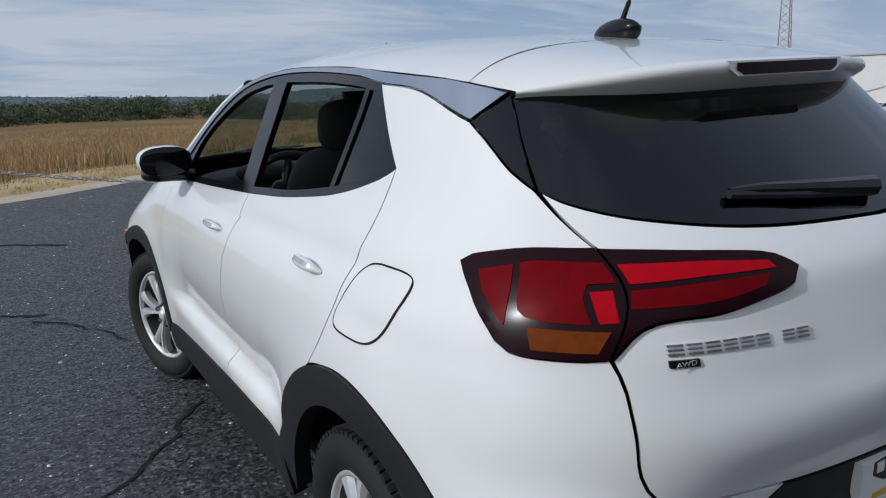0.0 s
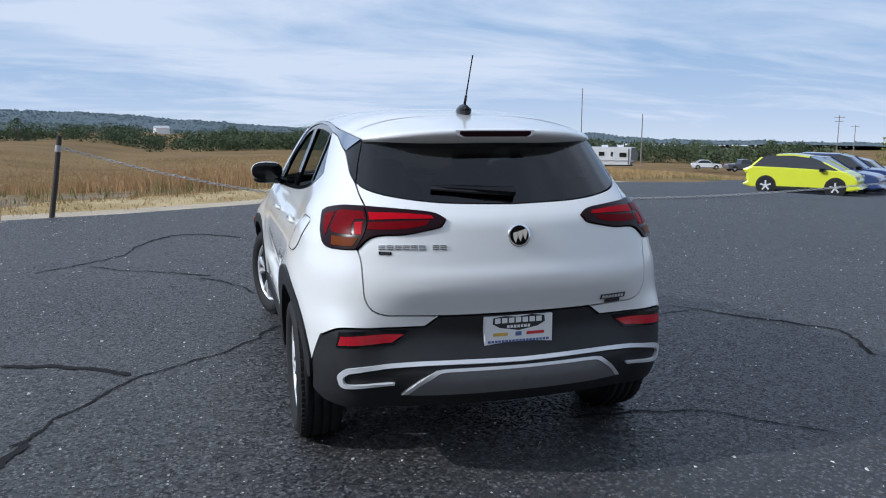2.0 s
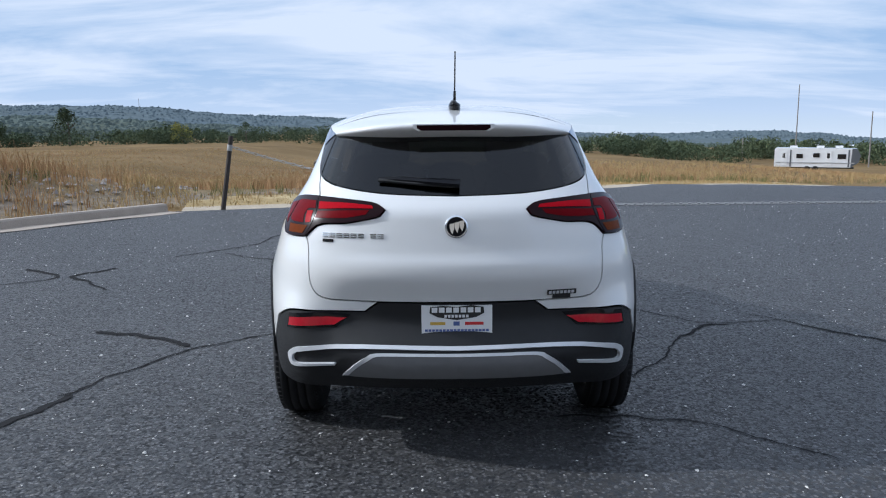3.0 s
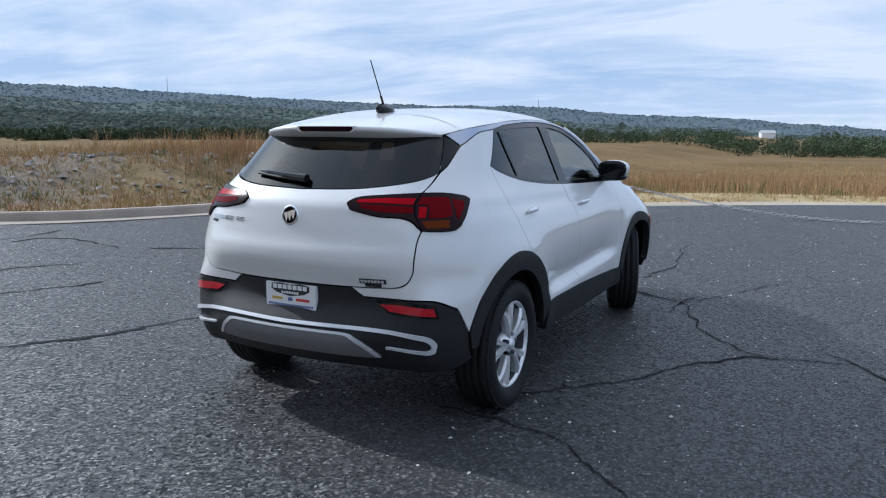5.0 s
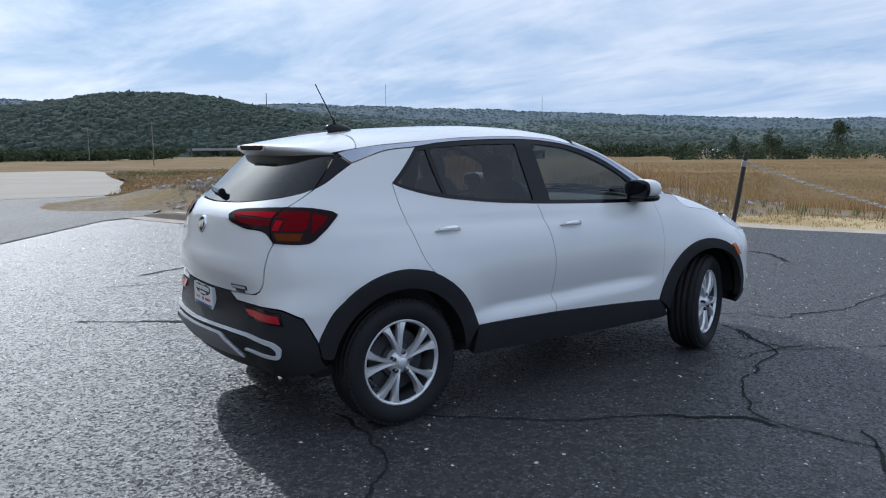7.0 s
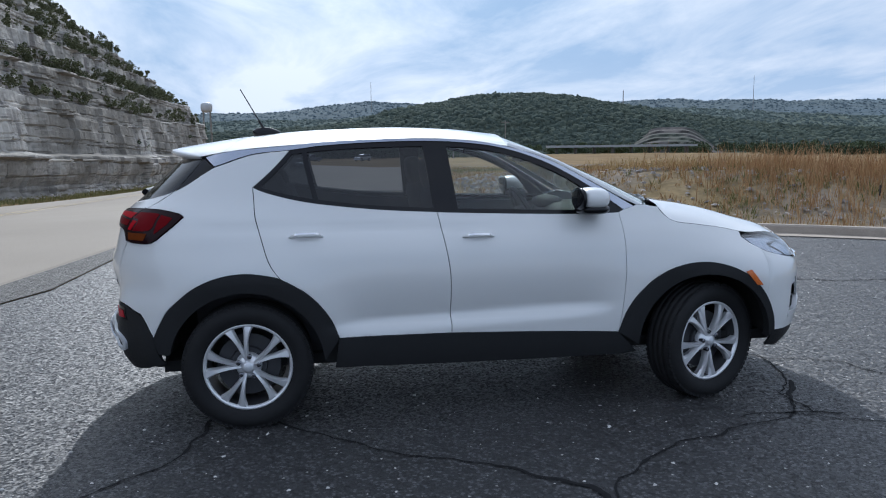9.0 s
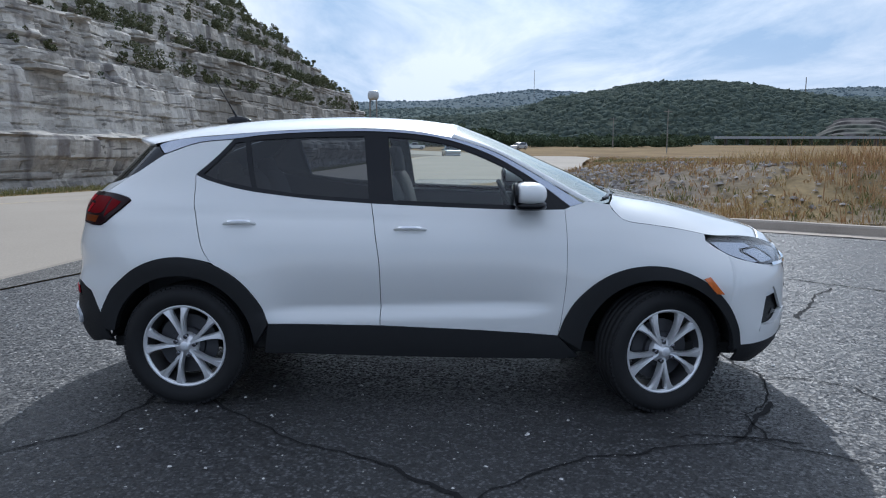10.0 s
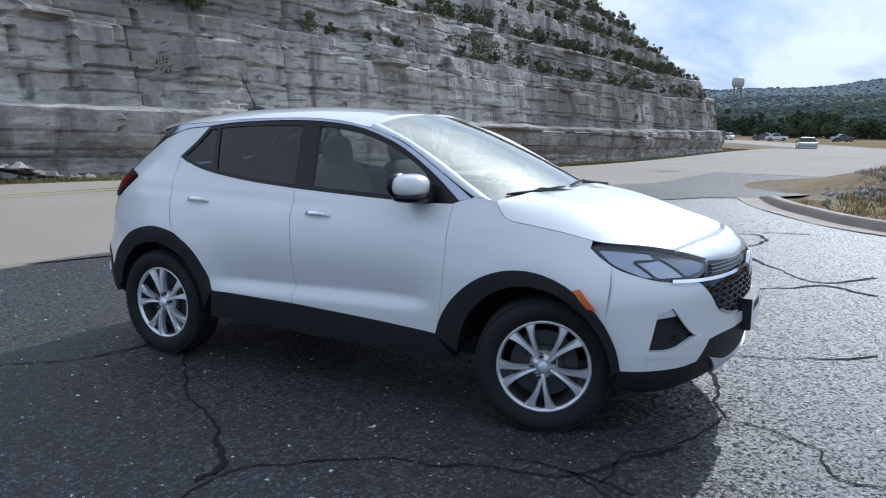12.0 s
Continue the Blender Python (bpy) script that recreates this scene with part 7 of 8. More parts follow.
# low tufts over the rough ground
x, y = scatter(30000, 35, 100, 9, 62)
ok = inside(x, y, ROUGH) & off_lot(x, y)
x, y = x[ok], y[ok]
t = fbm(x * 0.25, y * 0.25, 3, 47) + rng.normal(0, 0.18, len(x))
for sel, mt, lab in ((t > 0.12, "grass_gold", "short straw-coloured tufts on the rough ground"), ((t <= 0.12) & (t > -0.2), "grass_rust", "short brown tufts on the rough ground"), (t <= -0.2, "grass_green", "short green weeds on the rough ground")):
    blades("tufts", x[sel], y[sel], 0.07 + 0.13 * rng.uniform(size=sel.sum()), 6, 0.8, 0.012, M[mt], lab)
# thin grass between highway and cliff, and along the far roadside
c, back, sl, top_h = cliff_line
k = rng.integers(0, len(c), 9000)
o = rng.uniform(-4.4, 0.3, 9000)
x, y = c[k, 0] + back[k, 0] * o, c[k, 1] + back[k, 1] * o
blades("grass", x, y, 0.10 + 0.16 * rng.uniform(size=9000), 4, 0.6, 0.013, M["grass_green"], "thin grass at the foot of the cliff", z=np.repeat(fall(x, y), 4))
k = rng.integers(0, len(c), 1500)
o = np.abs(rng.normal(0, 0.7, 1500)) - 0.3
x, y = c[k, 0] - back[k, 0] * o, c[k, 1] - back[k, 1] * o
stones("rubble", x, y, 0.06 + 0.3 * rng.uniform(size=1500) ** 4, fall(x, y) - 0.02, M["stones"], "fallen rock along the cliff foot", "rubble")
x, y = rng.normal(-11.0, 1.6, 260), rng.normal(-21.6, 0.45, 260)
stones("rock_heap", x, y, 0.12 + 0.3 * rng.uniform(size=260) ** 2, fall(x, y) + 0.45 * np.exp(-((x + 11) / 1.6) ** 2), M["stones"], "heap of pale broken rock below the cliff", "rock heap")


# trees
def leaf_cloud(centres, radii, per, size):
    """Small leaf faces scattered over a set of clumps."""
    n = len(centres) * per
    d = rng.normal(size=(n, 3))
    d /= np.linalg.norm(d, axis=1)[:, None]
    c = np.repeat(np.asarray(centres, float), per, 0)
    r = np.repeat(np.asarray(radii, float), per, 0)
    p = c + d * (r * rng.uniform(0.55, 1.05, n) ** 0.6)[:, None]
    a = rng.normal(size=(n, 3))
    a /= np.linalg.norm(a, axis=1)[:, None]
    b = np.cross(a, rng.normal(size=(n, 3)))
    b /= np.linalg.norm(b, axis=1)[:, None]
    s = (size * rng.uniform(0.6, 1.3, n))[:, None]
    v = np.stack([p - a * s, p + b * s * 0.6, p + a * s, p - b * s * 0.6], 1)
    return v.reshape(-1, 3), (np.arange(n)[:, None] * 4 + np.arange(4)[None])


def tree(name, x, y, height, width, mat, label, conical=False, per=70, size=None, z=None):
    base = float(fall(x, y)) if z is None else z
    t = new(name)
    t.location = (x, y, base)
    tagged(t, label, "tree")
    s = Soup().tube([(0, 0, -0.1), (0.02 * height, 0, height * 0.3), (0, 0.02 * height, height * 0.62)], [0.035 * height, 0.026 * height, 0.01 * height], 7)
    for k in range(5):
        a = k * 1.26 + x
        s.tube([(0, 0, height * (0.25 + 0.06 * k)), (0.22 * width * math.cos(a), 0.22 * width * math.sin(a), height * (0.42 + 0.06 * k))], [0.012 * height, 0.005 * height], 5)
    child("trunk", s.v, s.f, M["bark"], t)
    cs, rs = [], []
    for k in range(26):
        u = rng.uniform(0.12, 0.98)
        env = (1 - u) ** 0.8 + 0.06 if conical else math.sin(math.pi * min(1, 0.16 + u * 0.84)) ** 0.6
        a, q = rng.uniform(0, 6.28), rng.uniform(0.2, 0.9) ** 0.6
        cs.append((0.5 * width * env * q * math.cos(a), 0.5 * width * env * q * math.sin(a), height * u))
        rs.append(0.16 * width * (0.6 + 0.6 * env))
    v, f = leaf_cloud(cs, rs, per, size or 0.028 * height)
    child("crown", v, f, mat, t)
    return t


def at_yaw(yaw, r, cx=0.0, cy=-3.0):
    return cx - math.sin(radians(yaw)) * r, cy + math.cos(radians(yaw)) * r


for yaw, r, hh, ww, mt, con, lab in ((25.2, 125, 5.2, 5.6, "leaf_dark", True, "dark cedar standing alone in the field"), (18.0, 128, 3.0, 3.6, "leaf_yellow", False, "small yellowing tree at the field edge"), (13.6, 124, 2.9, 3.4, "leaf_dark", False, "dark round shrub at the field edge"), (29.5, 128, 4.4, 4.2, "leaf_dark", True, "dark cedar beside the far field"), (32.0, 132, 3.2, 3.0, "leaf_dark", True, "small dark cedar in the far field")):
    px, py2 = at_yaw(yaw, r)
    tree("tree", px, py2, hh, ww, M[mt], lab, con)
# belts of trees beyond the field
def tree_belt(name, spec, mat, label, seed_size):
    cs, rs = [], []
    for yaw, r, hh, ww in spec:
        px, py2 = at_yaw(yaw, r)
        b = float(fall(px, py2)) - 0.3
        for k in range(7):
            u = rng.uniform(0.1, 0.9)
            cs.append((px + rng.normal(0, ww * 0.25), py2 + rng.normal(0, ww * 0.25), b + hh * u))
            rs.append(ww * 0.30 * (1.15 - 0.6 * u))
    v, f = leaf_cloud(cs, rs, 64, seed_size * 0.58)
    ob = thing(name, mat, v, f, label, "trees", kind="stuff")
    return ob


n = 420
yw = rng.uniform(-22, 36, n)
dense = np.clip(0.35 + 0.9 * fbm(yw * 0.16, yw * 0, 3, 91), 0.12, 1) + 0.5 * (yw < -12)
sp_ = [(a, rng.uniform(128, 178), rng.uniform(0.9, 3.4) * (0.4 + 0.8 * min(1, d)), rng.uniform(2.5, 6.5)) for a, d in zip(yw, dense) if rng.uniform() < d + 0.15]
tree_belt("tree_belt", sp_[::2], M["leaf_dark"], "belt of dark trees beyond the golden field", 0.30)
tree_belt("tree_belt", sp_[1::2], M["leaf_mid"], "belt of mixed green scrub beyond the field", 0.30)
n = 420
sp_ = [(a, rng.uniform(265, 325) + 110 * (57 < a < 74), rng.uniform(1.0, 3.8) * (1 + 1.6 * float(sstep(84, 92, a))), rng.uniform(4, 8)) for a in rng.uniform(36, 112, n)]
tree_belt("tree_belt", sp_[::2], M["leaf_dark"], "dense dark woodland across the valley", 0.75)
tree_belt("tree_belt", sp_[1::2], M["leaf_mid"], "mixed green woodland across the valley", 0.75)
sp_ = [(a, rng.uniform(170, 240), rng.uniform(2.5, 4.5), rng.uniform(4, 8)) for a in rng.uniform(-43, -22, 90)]
tree_belt("tree_belt", sp_, M["leaf_mid"], "low green trees beyond the car park", 0.45)
# cedars and scrub on the slope above the cliff
S_ = np.concatenate([rng.uniform(0, 138, 900), rng.uniform(98, 140, 190)])
kk = np.searchsorted(sl, S_).clip(0, len(sl) - 1)
cs, rs = [], []
rise_f = SLOPE
for i in kk:
    B = rng.uniform(0.0, 0.75) ** 1.3
    d = float(cliff_depth(sl[i:i + 1], top_h[i:i + 1])[0]) + 1.2 + B * 24
    px, py2 = c[i] + back[i] * d
    z0 = float(fall(*c[i])) - 0.6 + top_h[i] + float(rise_f(sl[i])) * B**0.75
    hh = rng.uniform(0.4, 1.9) * (0.7 + 0.6 * B)
    for k in range(5):
        u = rng.uniform(0.05, 0.95)
        cs.append((px + rng.normal(0, 0.22 * hh), py2 + rng.normal(0, 0.22 * hh), z0 + hh * u))
        rs.append(hh * 0.30 * (1.1 - 0.75 * u))
for i in rng.integers(0, np.searchsorted(sl, 130), 520):
    h0 = rng.choice([7.1, 9.9, 9.9, 12.8, 12.8, 14.9]) - 0.5 * float(fbm(sl[i:i + 1] * 0.07, 0 * sl[i:i + 1], 2, 5)[0])
    if h0 > top_h[i]:
        continue
    px, py2 = c[i] + back[i] * (float(cliff_depth(sl[i:i + 1], np.array([h0 + 0.1]))[0]) - rng.uniform(0.1, 1.3))
    hh = rng.uniform(0.3, 1.3)
    for k in range(5):
        u = rng.uniform(0.05, 0.95)
        cs.append((px + rng.normal(0, 0.3 * hh), py2 + rng.normal(0, 0.3 * hh), float(fall(*c[i])) + h0 + hh * u))
        rs.append(hh * 0.32 * (1.1 - 0.6 * u))
M["leaf_slope"] = island_material("slope_leaves", (0.060, 0.075, 0.038), (0.17, 0.17, 0.095))
v, f = leaf_cloud(cs, rs, 60, 0.075)
thing("scrub", M["leaf_slope"], v, f, "dark cedar scrub growing above the cliff", "scrub", kind="stuff")
cs, rs = [], []
for i in rng.integers(200, len(c) - 50, 90):
    hgt = rng.uniform(0.1, 0.95) ** 0.7 * top_h[i]
    p = c[i] + back[i] * (float(cliff_depth(sl[i:i + 1], np.array([hgt]))[0]) + 0.1)
    cs.append((p[0], p[1], float(fall(*c[i])) + hgt))
    rs.append(rng.uniform(0.12, 0.42))
v, f = leaf_cloud(cs, rs, 60, 0.07)
thing("cliff_plants", M["leaf_mid"], v, f, "small green plants rooted in the rock ledges", "plants", kind="stuff")

# post with a chain
def post_with(x, y, h, lean, name, label):
    s = Soup()
    m = Matrix.Translation((x, y, float(fall(x, y)))) @ lean
    s.tube([m @ Vector((0, 0, -0.1)), m @ Vector((0.005, 0, h * 0.5)), m @ Vector((0, 0, h))], [0.045, 0.042, 0.040], 10)
    ob = thing(name, M["wood_post"], s.v, s.f, label, "post")
    s = Soup().tube([m @ Vector((0, 0, h * 0.80)), m @ Vector((0, 0, h * 0.88))], 0.05, 10)
    child("steel_band", s.v, s.f, M["galv"], ob, "galvanised steel band")
    return m @ Vector((0, 0, h * 0.86))


top_pt = post_with(-3.98, 10.22, 1.36, pose(0, 0, 0, 0, 9.0, 0), "post", "dark leaning wooden post at the asphalt edge")


def chain(a, b, sag, name, label):
    """A hanging chain of oval links."""
    a, b = Vector(a), Vector(b)
    nlink = int((b - a).length / 0.085)
    ob = new(name)
    ob.location = a
    tagged(ob, label, "chain")
    base = None
    for k in range(nlink):
        u, u2 = (k + 0.5) / nlink, (k + 0.55) / nlink
        p = a.lerp(b, u) - Vector((0, 0, sag * 4 * u * (1 - u)))
        d = (a.lerp(b, u2) - Vector((0, 0, sag * 4 * u2 * (1 - u2))) - p).to_track_quat("X", "Z").to_matrix().to_4x4()
        if base is None:
            s = Soup().tube([Vector((0.055 * math.cos(t), 0.022 * math.sin(t), 0)) for t in np.linspace(0, 2 * math.pi, 9)], 0.008, 4, cap=False)
            base = mesh_of("link", s.v, s.f, M["galv"])
        o = new("link", base)
        o.parent = ob
        o.matrix_basis = Matrix.Translation(p - a) @ d @ Matrix.Rotation(radians(90 * (k % 2) + 20), 4, "X")
    return ob


chain(top_pt, (2.2, 10.25, 0.02), 0.20, "chain", "galvanised chain hanging from the leaning post")
chain((2.2, 10.25, 0.02), (8.4, 10.3, 0.02), 0.0, "chain", "galvanised chain lying across the asphalt")
chain((8.4, 10.3, 0.02), (19.5, 10.4, 0.75), 0.14, "chain", "galvanised chain strung across the car park")
s = Soup().tube([(-8.45, 11.3, -0.1), (-8.43, 11.3, 0.62)], 0.022, 6)
thing("stake", M["wood_post"], s.v, s.f, "thin weathered wooden stake in the grass", "stake")
bush = new("shrub")
bush.location = (-9.6, 13.0, float(fall(-9.6, 13.0)))
tagged(bush, "low dark green shrub behind the kerb", "shrub")
cs = [(rng.normal(0, 0.42), rng.normal(0, 0.35), rng.uniform(0.1, 0.42)) for _ in range(16)]
v, f = leaf_cloud(cs, [0.2] * 16, 90, 0.035)
child("foliage", v, f, M["leaf_dark"], bush)
s = Soup().tube([(0, 0, -0.05), (0.05, 0, 0.3)], [0.03, 0.015], 6)
child("stem", s.v, s.f, M["bark"], bush)

# cracks in the asphalt, filled dark
CRACKS_FRONT = [
    [(-0.68, 3.28), (-0.15, 3.37), (0.21, 3.43), (0.33, 3.65), (0.45, 3.84), (0.7, 3.98), (0.74, 4.14)],
    [(1.25, 3.02), (0.89, 3.07), (0.7, 3.28), (0.21, 3.43)],
    [(1.24, 2.64), (1.22, 2.8), (1.25, 3.02), (1.27, 3.24)],
    [(0.8, 0.02), (1.23, 0.62), (1.58, 1.19), (1.9, 1.55), (2.11, 1.56)],
    [(-1, 3.3), (-1.14, 3.64), (-1.29, 3.97), (-1.43, 4.17)],
    [(-5.06, 2.8), (-4.26, 3.4), (-3.97, 3.73), (-4.42, 4.22)],
    [(-3.12, 3.06), (-3.79, 3.69), (-3.54, 4.2)],
    [(-7.1, 2.38), (-6.89, 2.85), (-5.48, 2.74)],
]
CRACKS_SIDE = [
    [(0.68, 3.28), (1.28, 2.88), (1.49, 2.21), (1.86, 1.69), (2.2, 1.57), (2.59, 1.66)],
    [(1.28, 2.88), (1.56, 3.5), (1.94, 4.26)],
    [(-8.18, 0.9), (-7.32, 1.93), (-7.57, 3.41)],
    [(-4.41, -0.43), (-4.22, 0.34), (-3.84, 1.19)],
    [(-2.79, -1), (-2.38, -0.32), (-2.2, 0.21)],
    [(-4.95, 0.09), (-5.3, 0.97), (-4.91, 1.82)],
    [(0.75, 4.15), (0.79, 4.96), (0.66, 6.52)],
]
CRACKS_REAR = [
    [(-2.26, 0.19), (-2.07, 0.47), (-1.85, 0.9), (-1.56, 1.25), (-1.22, 1.54), (-0.8, 2.12)],
    [(-3.11, 4.87), (-2.47, 5.75), (-1.88, 7.34), (-0.98, 6.98)],
    [(-2.66, 5.07), (-2.01, 4.72), (-1.37, 4.23)],
    [(2.4, 1.89), (2.84, 1.36), (3.11, 0.76), (2.99, 0.21)],
    [(-2.6, 1.54), (-2.07, 1.34), (-1.76, 1.17)],
    [(0.52, -0.22), (1.22, -0.38), (1.74, -0.72)],
]
for q, line in enumerate(CRACKS_FRONT + CRACKS_SIDE + CRACKS_REAR):
    p = np.array(spline(line, 0.025))
    d = np.gradient(p, axis=0)
    d /= np.linalg.norm(d, axis=1)[:, None] + 1e-9
    nn = np.column_stack([-d[:, 1], d[:, 0]])
    t = np.arange(len(p)) * 0.025
    wob = 0.11 * fbm(t * 1.6 + q * 10, t * 0, 4, q) + 0.030 * fbm(t * 9, t * 0 + q, 3, 3)
    w = 0.0035 + 0.010 * np.clip(0.3 + vnoise(t * 1.1 + q, t * 0, 8), 0, 1) + 0.006 * np.clip(fbm(t * 12, t * 0 + q, 2, 4), 0, 1) + 0.004 * rng.uniform(size=len(t))
    w = w * (1.6 if p[:, 0].mean() < -1.2 else 0.9)
    w[0] = w[-1] = 0.002
    mid = p + nn * wob[:, None]
    l, r = mid + nn * w[:, None], mid - nn * w[:, None]
    vs = [(a[0], a[1], float(fall(a[0], a[1])) + 0.005) for pr_ in zip(l, r) for a in pr_]
    thing("crack", M["crack"], vs, grid_faces(len(p), 2), "dark open crack in the asphalt", "crack", kind="structure")
# loose pale chips lying on the asphalt
M["chip"] = material("pale_chip", (0.60, 0.58, 0.55), 0.8, vary=0.2, scale=30)
x, y = rng.uniform(-9, 9, 5200), rng.uniform(-6, 11, 5200)
ok = inside(x, y, LOTP)
x, y = x[ok], y[ok]
stones("chips", x, y, 0.004 + 0.010 * rng.uniform(size=len(x)) ** 3, fall(x, y) + 0.002, M["chip"], "loose pale stone chips on the asphalt", "stone chips")

# ---- parked vehicles, buildings and poles ----
M["yellow"] = material("yellow_green_paint", (0.62, 0.66, 0.02), 0.35, coat=1.0, vary=0.03, scale=3)
M["navy"] = material("blue_paint", (0.03, 0.05, 0.16), 0.3, coat=1.0, vary=0.03, scale=3)
M["silver"] = material("silver_paint", (0.45, 0.46, 0.48), 0.3, 0.4, coat=1.0, vary=0.03, scale=3)
M["charcoal"] = material("grey_paint", (0.09, 0.10, 0.115), 0.3, coat=1.0, vary=0.03, scale=3)
M["far_white"] = material("white_car_paint", (0.75, 0.75, 0.75), 0.35, coat=1.0, vary=0.03, scale=3)
M["dark_glass"] = material("dark_window", (0.012, 0.014, 0.018), 0.06, coat=0.5)
M["wall_white"] = material("white_metal_siding", (0.74, 0.74, 0.73), 0.55, vary=0.05, scale=0.4, fine=0.04, fine_scale=6)
M["roof_grey"] = material("grey_metal_roof", (0.45, 0.46, 0.47), 0.5, 0.2, vary=0.1, scale=0.5)
M["dark_door"] = material("dark_opening", (0.03, 0.032, 0.035), 0.7, vary=0.2, scale=1)
M["blue_door"] = material("blue_door", (0.03, 0.16, 0.42), 0.5, vary=0.05, scale=2)
M["tan_crate"] = material("tan_boards", (0.42, 0.27, 0.16), 0.85, vary=0.2, scale=2)

STYLES = {  # side outlines as shares of length and height: body, then cabin
    "hatch": ([(0.0, 0.30), (0.03, 0.16), (0.95, 0.14), (1.0, 0.28), (0.985, 0.46), (0.93, 0.55), (0.80, 0.63), (0.02, 0.68), (-0.01, 0.5)], [(0.03, 0.66), (0.13, 0.92), (0.26, 0.99), (0.42, 1.0), (0.56, 0.955), (0.68, 0.84), (0.86, 0.60)]),
    "sedan": ([(0.0, 0.32), (0.02, 0.17), (0.96, 0.15), (1.0, 0.30), (0.99, 0.48), (0.92, 0.56), (0.70, 0.63), (0.16, 0.66), (0.0, 0.60)], [(0.14, 0.64), (0.27, 0.96), (0.40, 1.0), (0.53, 0.98), (0.72, 0.61)]),
    "suv": ([(0.0, 0.30), (0.02, 0.18), (0.96, 0.16), (1.0, 0.30), (0.99, 0.52), (0.93, 0.58), (0.72, 0.62), (0.02, 0.66), (-0.01, 0.5)], [(0.02, 0.64), (0.07, 0.95), (0.16, 1.0), (0.50, 0.985), (0.60, 0.92), (0.75, 0.60)]),
    "pickup": ([(0.0, 0.34), (0.01, 0.22), (0.97, 0.20), (1.0, 0.32), (0.99, 0.54), (0.94, 0.60), (0.74, 0.63), (0.02, 0.62), (0.0, 0.55)], [(0.36, 0.60), (0.40, 0.96), (0.46, 1.0), (0.60, 0.985), (0.66, 0.93), (0.76, 0.60)]),
}


